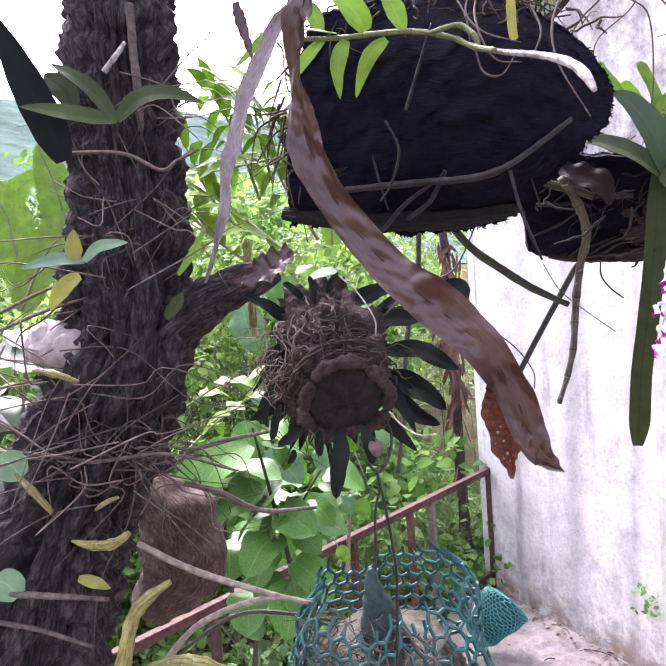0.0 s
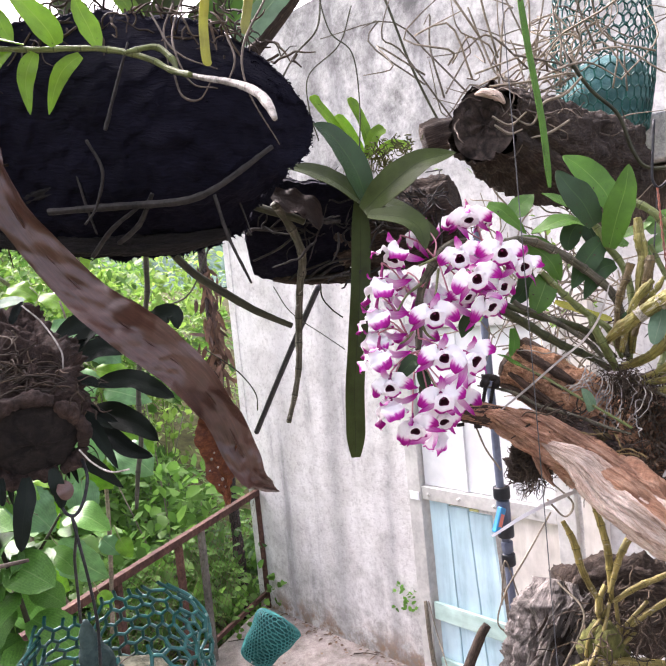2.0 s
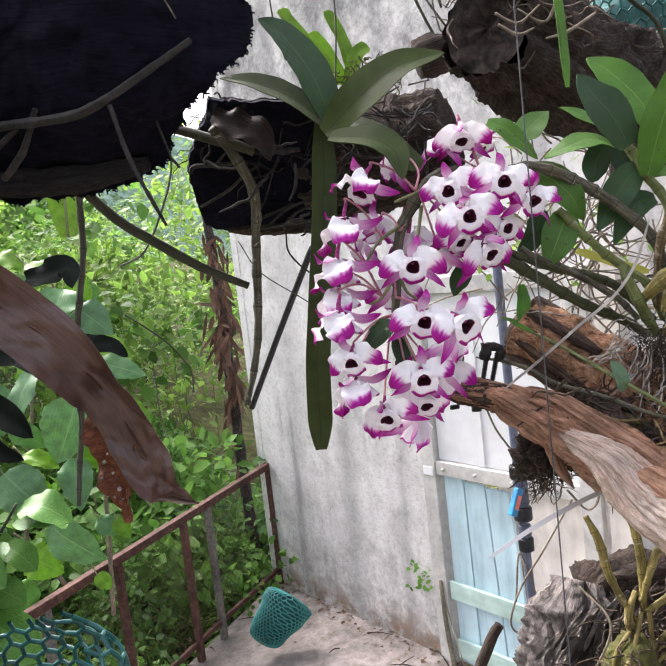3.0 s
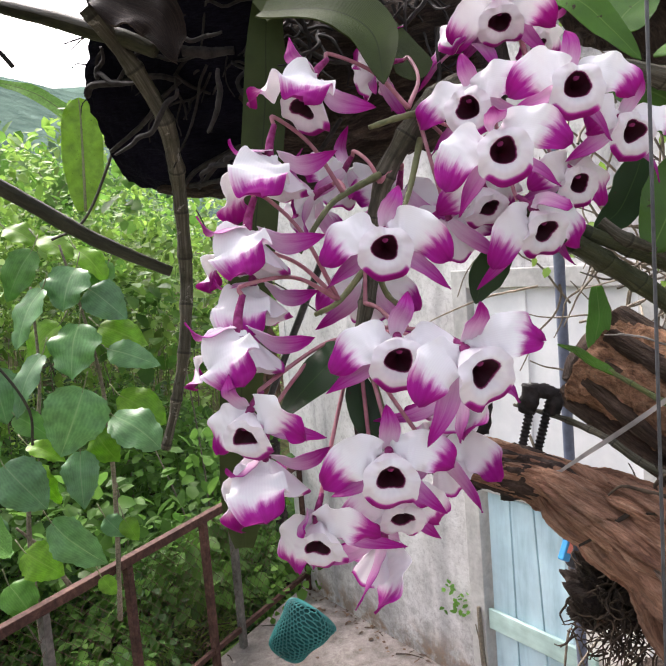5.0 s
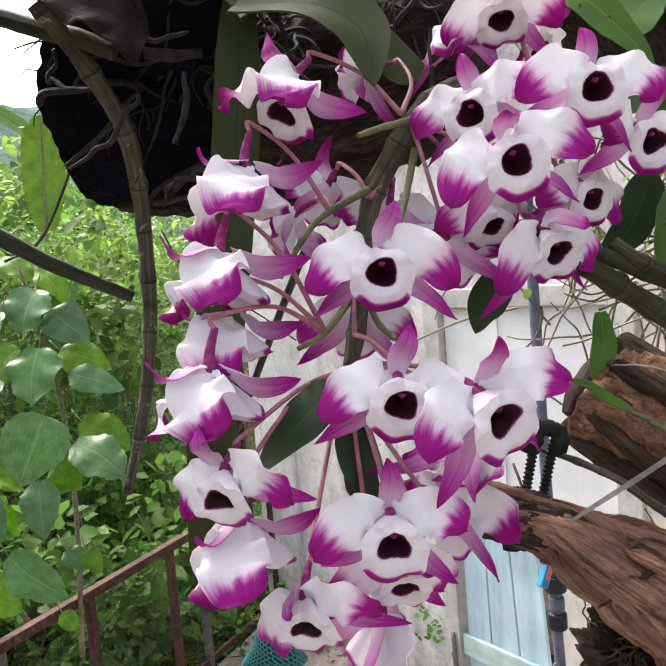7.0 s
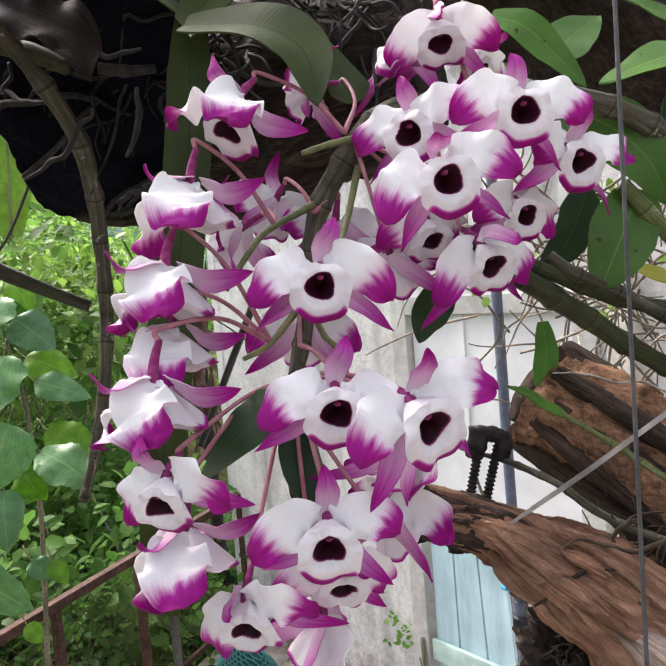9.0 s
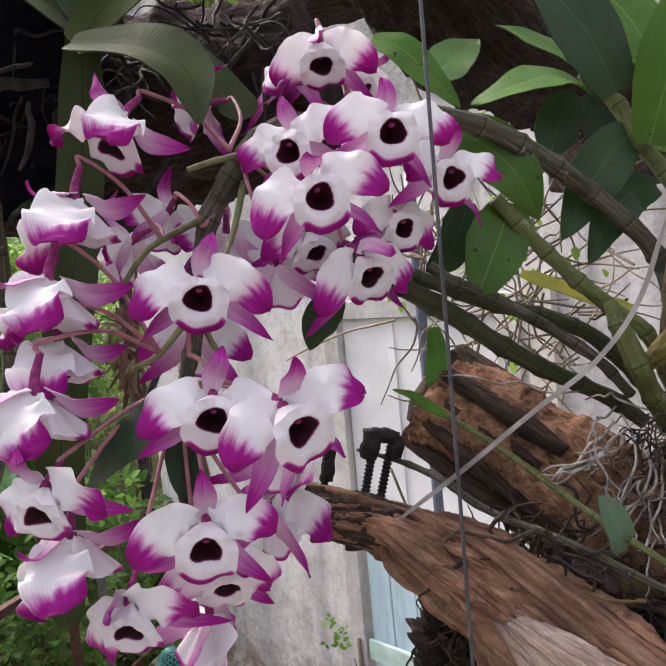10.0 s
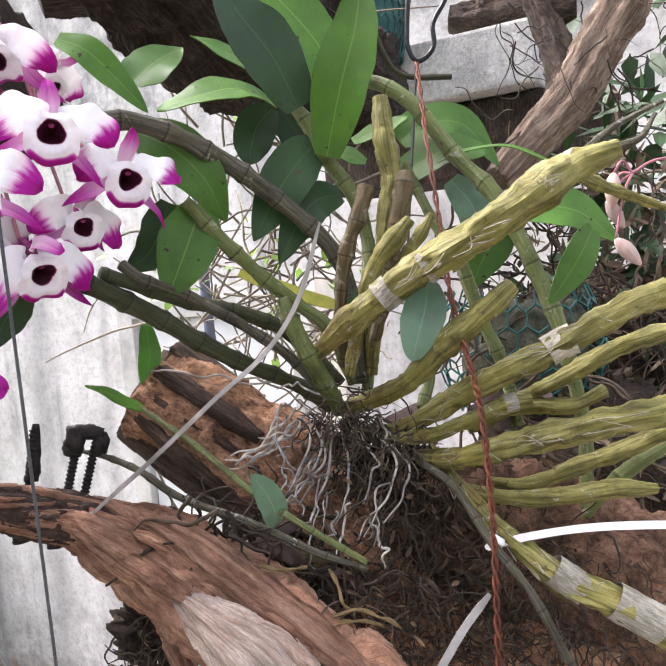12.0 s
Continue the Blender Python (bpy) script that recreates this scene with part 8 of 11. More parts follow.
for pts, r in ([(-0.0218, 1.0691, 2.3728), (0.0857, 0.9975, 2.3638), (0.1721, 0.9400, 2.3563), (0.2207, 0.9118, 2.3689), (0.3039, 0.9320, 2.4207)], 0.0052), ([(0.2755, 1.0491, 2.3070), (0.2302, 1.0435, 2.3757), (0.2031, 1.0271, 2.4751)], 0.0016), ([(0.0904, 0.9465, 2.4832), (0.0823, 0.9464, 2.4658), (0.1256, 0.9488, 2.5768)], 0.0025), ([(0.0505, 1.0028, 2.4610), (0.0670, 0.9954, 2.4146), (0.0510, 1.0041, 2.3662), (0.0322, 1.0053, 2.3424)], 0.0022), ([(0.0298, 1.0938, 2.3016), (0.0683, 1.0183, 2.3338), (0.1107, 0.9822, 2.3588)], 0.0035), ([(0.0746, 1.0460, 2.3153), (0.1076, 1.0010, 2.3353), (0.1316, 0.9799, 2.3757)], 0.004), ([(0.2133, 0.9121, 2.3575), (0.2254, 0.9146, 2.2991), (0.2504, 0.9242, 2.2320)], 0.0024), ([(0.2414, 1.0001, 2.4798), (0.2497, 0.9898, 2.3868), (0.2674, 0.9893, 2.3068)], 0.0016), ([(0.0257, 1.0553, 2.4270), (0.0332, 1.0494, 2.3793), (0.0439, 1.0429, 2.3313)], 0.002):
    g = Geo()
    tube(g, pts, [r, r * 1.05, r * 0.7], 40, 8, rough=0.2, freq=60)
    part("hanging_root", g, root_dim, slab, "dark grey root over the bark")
g = Geo()
for i in range(60):
    a = np.array((-0.0945, 1.1890, 2.5289)) + np.random.normal(0, 1, 3) * np.array([0.03, 0.03, 0.07])
    d = unit(np.array([-0.2, -0.3, -1]) + np.random.normal(0, 0.5, 3))
    L = rnd(0.04, 0.14)
    tube(g, [a, a + d * L * 0.5 + np.random.normal(0, 0.01, 3), a + d * L + np.random.normal(0, 0.01, 3)], [0.0025, 0.0018, 0.0008], 8, 5, caps=False)
part("root_tangle", g, root_dark, slab, "tangle of dark roots", kind="stuff")

# orchid on the slab: trailing stem, lime leaves, one thick white root
vine = thing("trailing_orchid", (0.0712, 0.9585, 2.5735), "trailing green orchid with lime leaves and a white root", "orchid")
cane([(-0.0616, 0.9632, 2.5810), (-0.0049, 0.9626, 2.5764), (0.0890, 0.9551, 2.5716), (0.1468, 0.9427, 2.5533), (0.1761, 0.9145, 2.5277), (0.1986, 0.8779, 2.5088)], [0.003, 0.0038, 0.0042, 0.0042, 0.0045, 0.004], cane_green, 0.035, 60, 10, parent=vine, name="stem")
cane([(0.1761, 0.9145, 2.5277), (0.2096, 0.8755, 2.5048), (0.2410, 0.8164, 2.4799), (0.2602, 0.7592, 2.4524), (0.2678, 0.7249, 2.4286), (0.2700, 0.7020, 2.4063)], [0.003, 0.0036, 0.0042, 0.0054, 0.0056, 0.003], root_white, 0.0, 50, 12, parent=vine, name="root", label="thick white aerial root")
cane([(0.1178, 0.9279, 2.5560), (0.1605, 0.9415, 2.5670), (0.1813, 0.9252, 2.5434), (0.1843, 0.9124, 2.5221)], [0.003, 0.0045, 0.005, 0.003], cane_green, 0.03, 30, 8, parent=vine, name="stem")
for pts, h, up in ([(-0.0101, 0.9641, 2.5830), (-0.0486, 0.9618, 2.5915), (-0.0868, 0.9590, 2.5951), (-0.1363, 0.9578, 2.5940)], 0.0125, (0.1, -0.4, 1)), ([(0.0322, 0.9559, 2.5785), (0.0229, 0.9493, 2.5989), (0.0015, 0.9457, 2.6271), (-0.0209, 0.9528, 2.6590)], 0.0200, (0.3, -1, 0.5)), ([(0.0846, 0.9562, 2.5751), (0.0774, 0.9599, 2.6002), (0.0684, 0.9639, 2.6255), (0.0621, 0.9671, 2.6475)], 0.0145, (0.3, -1, 0.4)), ([(0.0034, 0.9606, 2.5713), (-0.0067, 0.9501, 2.5483), (-0.0124, 0.9489, 2.5251), (-0.0112, 0.9451, 2.4861)], 0.0110, (0.2, -1, 0.2)), ([(0.0612, 0.9596, 2.5654), (0.0390, 0.9517, 2.5465), (0.0245, 0.9522, 2.5239), (0.0110, 0.9512, 2.4862)], 0.0105, (0.4, -1, 0.2)), ([(-0.0299, 0.9778, 2.5812), (-0.0565, 0.9807, 2.5596), (-0.0713, 0.9813, 2.5368)], 0.010, (0, -1, 0.5)), ([(-0.0489, 1.0395, 2.6570), (-0.0426, 1.0359, 2.6307), (-0.0324, 1.0321, 2.6105)], 0.012, (0, -1, 0.3)), ([(-0.0827, 1.0989, 2.6796), (-0.1339, 1.1044, 2.6381), (-0.1916, 1.1112, 2.5974)], 0.010, (0, -1, 0.3)):
    leaf(pts, h * 1.05, up, leaf_lime, "lance", 0.15, 0.05, parent=vine)
for pts in ([(0.2359, 0.8824, 2.6292), (0.2241, 0.8798, 2.5784), (0.2203, 0.8657, 2.5294), (0.2214, 0.8641, 2.5149)], [(0.3024, 0.9231, 2.6494), (0.2921, 0.9216, 2.6140), (0.2778, 0.8993, 2.5659)]):
    leaf(pts, 0.0065, (0.4, -1, 0.1), leaf_dry_yellow, "strap", parent=vine)
for pts in ([(0.2301, 1.0432, 2.7000), (0.2000, 0.9912, 2.6306), (0.1849, 0.9373, 2.5705), (0.1994, 0.8979, 2.5057), (0.2304, 0.8701, 2.4881)], [(0.3064, 0.8665, 2.5986), (0.2657, 0.8369, 2.5294), (0.2612, 0.8116, 2.4684), (0.2865, 0.7795, 2.3933)], [(0.1953, 0.9933, 2.6439), (0.1757, 0.9613, 2.5907), (0.1946, 0.9337, 2.5513), (0.2373, 0.9027, 2.5224)], [(0.2545, 0.9039, 2.5683), (0.2589, 0.8786, 2.5258), (0.2420, 0.8682, 2.4898)], [(0.1806, 0.9347, 2.5345), (0.1866, 0.9092, 2.4920), (0.2081, 0.8940, 2.4812), (0.2277, 0.8825, 2.5057)], [(0.1627, 0.9984, 2.6345), (0.1750, 0.9609, 2.5846), (0.1753, 0.9363, 2.5411)]):
    g = Geo()
    tube(g, pts, [0.0015, 0.0016, 0.0008], 30, 6, rough=0.1, freq=80)
    part("root", g, root_grey, vine, "thin hanging root")

# upper plant on the slab: strap leaves and bracket
upper = thing("upper_orchid", (0.2321, 1.0933, 2.6932), "broad strap-leaved orchid on top of the bark slab", "orchid")
for pts, h, mt in ([(0.1385, 1.1075, 2.6611), (0.1571, 1.1078, 2.7012), (0.1570, 1.1131, 2.7572)], 0.014, leaf_olive), ([(0.1503, 1.0729, 2.6420), (0.1228, 1.0827, 2.6927), (0.0969, 1.0935, 2.7568)], 0.016, leaf_lime), ([(0.1636, 1.0703, 2.6406), (0.2025, 1.0672, 2.6842), (0.2495, 1.0639, 2.7406)], 0.018, leaf_olive), ([(0.2321, 1.1421, 2.6696), (0.3005, 1.1323, 2.6989), (0.3856, 1.1212, 2.7483)], 0.024, leaf_olive), ([(0.2912, 1.0746, 2.6099), (0.3379, 1.0701, 2.6540), (0.4007, 1.0645, 2.7173)], 0.02, leaf_pale), ([(0.2844, 1.1095, 2.6423), (0.3175, 1.1071, 2.6819), (0.3321, 1.1103, 2.7450)], 0.02, leaf_green), ([(0.2571, 1.1345, 2.6377), (0.2783, 1.1359, 2.6939), (0.3065, 1.1359, 2.7494)], 0.018, leaf_green), ([(0.0472, 1.1780, 2.6892), (0.0240, 1.1866, 2.7355), (0.0166, 1.1935, 2.7947)], 0.016, leaf_olive):
    leaf(pts, h, (0.2, -1, 0.4), mt, "strap", 0.3, 0.03, parent=upper)
part("root_mat", root_mat("root_mat", 240, [(0.0519, 1.0709, 2.6452), (0.1293, 1.0552, 2.6303), (0.2050, 1.0188, 2.6086), (0.2520, 0.9874, 2.5837), (-0.0040, 1.1015, 2.6447), (0.0941, 1.1187, 2.6938), (0.1887, 1.0997, 2.6768), (0.2743, 1.0284, 2.6283), (0.3087, 1.0179, 2.5845)], 0.09, 0.025, 0.0016, root_dark, 0.2), root_dark, upper, "dark root mat", kind="stuff")
g = Geo()
tube(g, [(0.4537, 1.2136, 2.7779), (0.3981, 1.2170, 2.7047), (0.3323, 1.2020, 2.6339), (0.2856, 1.1760, 2.5910)], [0.03, 0.026, 0.022, 0.02], 30, 12, rough=0.12, freq=20, flat=0.5)
single("support_board", g, bark_brown, "dark slanting wooden support above the slab", "board")

# dead leaves
LAID = nearer(0.83)
dead_tip_mat = stuff("dead_leaf_orange", [(0.25, (0.05, 0.014, 0.007)), (0.5, (0.17, 0.05, 0.018)), (0.8, (0.33, 0.13, 0.05))], 4.0, (2, 6, 1), "UV", 0.5, 0.6, 0.002, big=30, dark=0.5, thin=0.12, grit=0.4)


dead_grey_mat = stuff("dead_leaf_grey", [(0.25, (0.10, 0.075, 0.07)), (0.5, (0.22, 0.185, 0.18)), (0.75, (0.36, 0.32, 0.32))], 9.0, (2.5, 6, 1), "UV", 0.36, 0.5, 0.0015, big=9, dark=0.45, light=1.3, thin=0.1, grit=0.15, spec=0.5)


def dead(name, pts, half, up, label, twist=0.0, wave=0.35, n=70, shape="lance", crumple=0.3, mat=None):
    ob = thing(name, pts[-1], label, "leaf")
    g = Geo()
    blade(g, pts, half, up, n, 18, shape, 0.22, wave, 5.5, 0.0012, curl=-0.25, seed=half * 100, twist=twist, crumple=crumple)
    bl = part("blade", g, mat or dead_leaf_mat, ob, "crumpled dry blade")
    g = Geo()
    tube(g, [np.array(p) - np.array(up) * 0.001 for p in pts], [half * 0.07, half * 0.03], n, 6)
    part("midrib", g, dead_leaf_mat, bl)
    return ob


dead("dead_leaf", [(-0.0252, 0.9166, 2.6994), (-0.0487, 0.9148, 2.6340), (-0.0635, 0.9223, 2.5766), (-0.0750, 0.9478, 2.4994), (-0.0654, 0.9589, 2.4189), (-0.0276, 0.9434, 2.3275), (0.0349, 0.9237, 2.2395), (0.0907, 0.8979, 2.1830), (0.1450, 0.8964, 2.1301), (0.1879, 0.9209, 2.0602), (0.2133, 0.9273, 1.9877), (0.2311, 0.9337, 1.9473), (0.2600, 0.9404, 1.9240)], 0.037, (-0.5437, -0.7982, 0.2592), "long curled brown dead leaf hanging by the slab", 0.6, 0.38, 190, "deadleaf", 0.18)
dead("dead_leaf", [(-0.0653, 0.9551, 2.6660), (-0.0680, 0.9518, 2.6299), (-0.1017, 0.9446, 2.5841), (-0.1511, 0.9319, 2.4912), (-0.1823, 0.9209, 2.3967), (-0.1967, 0.9134, 2.3251), (-0.2289, 0.9033, 2.2428)], 0.013, (-0.3505, -0.9149, 0.2002), "dry grey-brown dead leaf hanging by the trunk", 0.2, 0.25, mat=dead_grey_mat)
LAID = nearer(0.92)
lobe = thing("dead_leaf", (0.1729, 0.8408, 1.9534), "torn orange-brown tip of a dead leaf with holes", "leaf")
g = Geo()
blade(g, [(0.1761, 0.8565, 2.0720), (0.1760, 0.8557, 2.0303), (0.1749, 0.8490, 1.9899), (0.1733, 0.8354, 1.9507)], 0.030, (-0.4927, -0.8618, 0.1208), 30, 14, "heart", 0.25, 0.25, 2.5, 0.0012, seed=2, crumple=0.22)
tip_blade = part("blade", g, dead_tip_mat, lobe, "orange-brown torn blade")
for x, y, r in ((0, 0, 3), (14, 18, 2), (24, 45, 3.4), (30, 62, 1.6), (-4, 26, 1.8), (6, -14, 1.6), (16, 58, 2)):
    g = Geo()
    c0 = np.array((0.1610, 0.8434, 2.0113)) + (np.array((0.9764, -0.1894, -0.1036)) * x - np.array((0.1188, 0.0709, 0.9904)) * y) * 0.955 / 1647
    tube(g, [c0, c0 - np.array((-0.1802, -0.9793, 0.0917)) * 0.003], r * 0.0006, 3, 10)
    part("spot", g, root_white, tip_blade)
LAID = nearer(0.83)
dead("dead_leaf", [(-0.1277, 1.1211, 2.2833), (-0.1570, 1.0942, 2.2655), (-0.1872, 1.0777, 2.2487), (-0.2344, 1.0856, 2.2403)], 0.024, (-0.0934, -0.8033, 0.5882), "dark dry curled leaf by the slab", 0.3, 0.3, 24)
dead("dead_leaf", [(-0.1915, 1.1489, 2.7167), (-0.1838, 1.1459, 2.6724), (-0.1701, 1.1421, 2.6130)], 0.010, (0.2942, -0.9417, 0.1634), "thin dry leaf strip hanging down", 0.3, 0.3, 24)

BLOCK_SIDE = nearer(0.88, BLOOM_SIDE, (0.42, 0.55, 2.156))
LAID = BLOCK_SIDE
# log block behind the blooms, black fibre below and bark above
block = thing("log_block", (0.4680, 1.1820, 2.3026), "dark log block, black below, with roots and bark on top", "log")
part("body", ridged_body([(0.3575, 1.3916, 2.3720), (0.4053, 1.3619, 2.3631), (0.4712, 1.3028, 2.3461), (0.5514, 1.2055, 2.3287), (0.6157, 1.1481, 2.3260), (0.6662, 1.1093, 2.3342)], [0.055, 0.075, 0.088, 0.088, 0.080, 0.066], 150, 80, 0.16, 0.12, 22, 3.0, 0.95), bark_brown, block, "furrowed dark bark")
g, block_front = slab_shell([[(0.3337, 1.1967, 2.4243), (0.3725, 1.1475, 2.4072), (0.4158, 1.1080, 2.3938), (0.4742, 1.0817, 2.3858)], [(0.3201, 1.2267, 2.3927), (0.3671, 1.1712, 2.3779), (0.4126, 1.1315, 2.3666), (0.4738, 1.1000, 2.3625)], [(0.3047, 1.2526, 2.3672), (0.3613, 1.2058, 2.3558), (0.4097, 1.1658, 2.3462), (0.4765, 1.1332, 2.3416)], [(0.2949, 1.2819, 2.3357), (0.3549, 1.2400, 2.3276), (0.4062, 1.2049, 2.3212), (0.4791, 1.1661, 2.3164)], [(0.3034, 1.3177, 2.2989), (0.3513, 1.2779, 2.2897), (0.4015, 1.2429, 2.2833), (0.4775, 1.2038, 2.2806)], [(0.3130, 1.3488, 2.2679), (0.3478, 1.3265, 2.2586), (0.3973, 1.2919, 2.2538), (0.4763, 1.2468, 2.2479)], [(0.3178, 1.3622, 2.2569), (0.3529, 1.3549, 2.2439), (0.3945, 1.3315, 2.2363), (0.4743, 1.2964, 2.2291)]], 0.035, (0.05, 0.85, 0.4), 70, 70, 0.008, 9.0, 0.004)
weld(part("fibre_board", g, bark_black, block, "near-black face"))
part("lower_bark", ridged_body([(0.3558, 1.3494, 2.2459), (0.3951, 1.3215, 2.2398), (0.4350, 1.2940, 2.2381), (0.4844, 1.2544, 2.2351), (0.5278, 1.2057, 2.2318)], [0.006, 0.010, 0.013, 0.014, 0.012], 70, 30, 0.3, 0.2, 40, 5.0), bark_brown, block, "brown bark edge")
part("root_mat", root_mat("root_mat", 200, [(0.3544, 1.3246, 2.4134), (0.4198, 1.2608, 2.3993), (0.4430, 1.2014, 2.3528), (0.4876, 1.1430, 2.3582), (0.5222, 1.1163, 2.3552), (0.5638, 1.0882, 2.3511), (0.4042, 1.2706, 2.3664), (0.5931, 1.0728, 2.3515)], 0.08, 0.02, 0.0013, root_dim, 0.25), root_dim, block, "dark roots over the block", kind="stuff")
for pts, r in ([(0.2974, 1.2710, 2.3330), (0.3052, 1.2602, 2.3412), (0.3380, 1.2283, 2.3348), (0.3704, 1.2021, 2.3325), (0.3925, 1.1872, 2.3243)], 0.0034), ([(0.3102, 1.3100, 2.2831), (0.3508, 1.2534, 2.2993), (0.3748, 1.2202, 2.3165), (0.3959, 1.1970, 2.3268)], 0.0024), ([(0.3142, 1.2437, 2.3452), (0.3152, 1.2345, 2.3578), (0.3233, 1.2236, 2.3656)], 0.0016), ([(0.3344, 1.2292, 2.3370), (0.3585, 1.1959, 2.3528), (0.3912, 1.1682, 2.3368), (0.4196, 1.1427, 2.3355)], 0.0018), ([(0.3819, 1.3188, 2.2402), (0.3975, 1.2815, 2.2524), (0.4194, 1.2477, 2.2590), (0.4440, 1.2238, 2.2681)], 0.0026), ([(0.4173, 1.2969, 2.2359), (0.4348, 1.2739, 2.2410), (0.4512, 1.2315, 2.2551), (0.4662, 1.2088, 2.2588)], 0.003), ([(0.3897, 1.1778, 2.3273), (0.4027, 1.1952, 2.3207), (0.4205, 1.1913, 2.3118)], 0.0016), ([(0.4004, 1.2691, 2.2338), (0.4270, 1.2256, 2.2554), (0.4502, 1.1918, 2.2643), (0.4776, 1.1564, 2.2642)], 0.0022), ([(0.4178, 1.2300, 2.2841), (0.4245, 1.2317, 2.3157), (0.4307, 1.2228, 2.3404)], 0.0016), ([(0.4492, 1.1229, 2.2893), (0.4440, 1.1255, 2.3067), (0.4655, 1.1231, 2.3221)], 0.002), ([(0.3919, 1.2811, 2.2377), (0.4620, 1.1768, 2.2353), (0.5011, 1.1293, 2.2375), (0.5256, 1.0969, 2.2644)], 0.0026), ([(0.4955, 1.1087, 2.3334), (0.5150, 1.0931, 2.3122), (0.5412, 1.0775, 2.3040)], 0.0018), ([(0.3996, 1.1360, 2.3355), (0.4195, 1.1322, 2.3323), (0.4429, 1.1281, 2.3323)], 0.0046), ([(0.4218, 1.1446, 2.3595), (0.4352, 1.1419, 2.3568), (0.4554, 1.1381, 2.3536)], 0.0026):
    g = Geo()
    tube(g, pts, [r, r * 1.1, r * 0.7], 30, 7, rough=0.2, freq=90)
    part("root", g, root_dim, block)
g = Geo()
blade(g, [(0.3291, 1.1433, 2.3894), (0.3551, 1.1267, 2.3701), (0.3834, 1.1097, 2.3512), (0.3949, 1.0994, 2.3167)], 0.022, (-0.1398, -0.9170, 0.3736), 26, 12, "oval", 0.3, 0.3, 3, 0.002, seed=3)
part("dry_bract", g, stuff("fibrous_bract", [(0.3, (0.012, 0.008, 0.007)), (0.55, (0.05, 0.033, 0.028)), (0.8, (0.12, 0.085, 0.072))], 3.0, (26, 1.2, 1), "UV", 0.7, 1.0, 0.004, big=30, grit=0.5), block, "torn dry brown bract")

LAID = nearer(0.93, BLOOM_SIDE, (0.42, 0.55, 2.156))
for pts in ([(0.3256, 1.2019, 2.3579), (0.3194, 1.2090, 2.3439), (0.3212, 1.2076, 2.3344), (0.3386, 1.1852, 2.3225), (0.3586, 1.1594, 2.3186)], [(0.3942, 1.1217, 2.3011), (0.3815, 1.1333, 2.2889), (0.3665, 1.1493, 2.2751), (0.3445, 1.1776, 2.2684), (0.3254, 1.2022, 2.2633)], [(0.4268, 1.0971, 2.3095), (0.4263, 1.0973, 2.2939), (0.4214, 1.0995, 2.2757), (0.4165, 1.1017, 2.2572)], [(0.4396, 1.0913, 2.2416), (0.4248, 1.0980, 2.2354), (0.4087, 1.1085, 2.2296), (0.3989, 1.1174, 2.2215)], [(0.4565, 1.0837, 2.2380), (0.4433, 1.0896, 2.2300), (0.4378, 1.0921, 2.2211), (0.4259, 1.0974, 2.2128)], [(0.3692, 1.1457, 2.3595), (0.3887, 1.1267, 2.3415), (0.4117, 1.1058, 2.3359), (0.4341, 1.0938, 2.3377)]):
    g = Geo()
    tube(g, [np.array(p) + np.random.normal(0, 0.002, 3) for p in path(pts, 9)], [0.0016, 0.0024, 0.0022, 0.0012], 50, 8, rough=0.2, freq=90)
    part("root", g, root_dim, block, "thick grey root over the block")

# rosette orchid on the block: thick leaves and the long hanging strap leaf
rosette = thing("rosette_orchid", (0.4672, 1.0471, 2.3356), "thick-leaved green orchid on the log block", "orchid")
for pts, h, mt, up in ([(0.4750, 1.0463, 2.3419), (0.4579, 1.0446, 2.3995), (0.4264, 1.0450, 2.4507), (0.3955, 1.0425, 2.4728)], 0.0270, leaf_deep, (0.1867, -0.8807, 0.4354)), ([(0.4603, 1.0272, 2.3270), (0.4998, 1.0028, 2.3623), (0.5478, 0.9867, 2.3936), (0.6067, 0.9769, 2.4046)], 0.0260, leaf_olive, (-0.3, -1, 0.6)), ([(0.4680, 1.0476, 2.3427), (0.4272, 1.0482, 2.3779), (0.3877, 1.0576, 2.3999), (0.3435, 1.0668, 2.4117)], 0.0230, leaf_olive, (0.1, -0.8, 0.8)), ([(0.4572, 0.9962, 2.3173), (0.4968, 0.9676, 2.3077), (0.5206, 0.9511, 2.2874), (0.5227, 0.9373, 2.2532)], 0.0200, leaf_olive, (-0.2, -0.8, 0.8)):
    leaf(pts, h, up, mt, "lance", 0.22, 0.03, parent=rosette, n=28, thick=0.0012)
leaf([(0.4713, 1.0651, 2.3670), (0.4649, 1.0621, 2.3220), (0.4600, 1.0584, 2.2738), (0.4469, 1.0485, 2.1985), (0.4326, 1.0390, 2.1247), (0.4202, 1.0393, 2.0503), (0.4149, 1.0396, 1.9889), (0.4114, 1.0447, 1.9286)], 0.0158, (-0.0501, -0.9900, 0.1318), leaf_olive, "strap", 0.25, 0.03, parent=rosette, n=50, thick=0.0012, label="long olive strap leaf hanging down")
leaf([(0.4748, 1.0619, 2.3394), (0.5035, 1.0470, 2.3424), (0.5334, 1.0243, 2.3198), (0.5562, 1.0072, 2.2890), (0.5641, 0.9989, 2.2701)], 0.0150, (-0.1383, -0.5680, 0.8113), leaf_olive, "strap", 0.2, 0.03, parent=rosette, n=30)
LAID = LOG_SIDE
random.seed(52), np.random.seed(52)
lime = thing("lime_orchid", (0.5575, 1.3692, 2.4624), "small plant with lime strap leaves behind the block", "orchid")
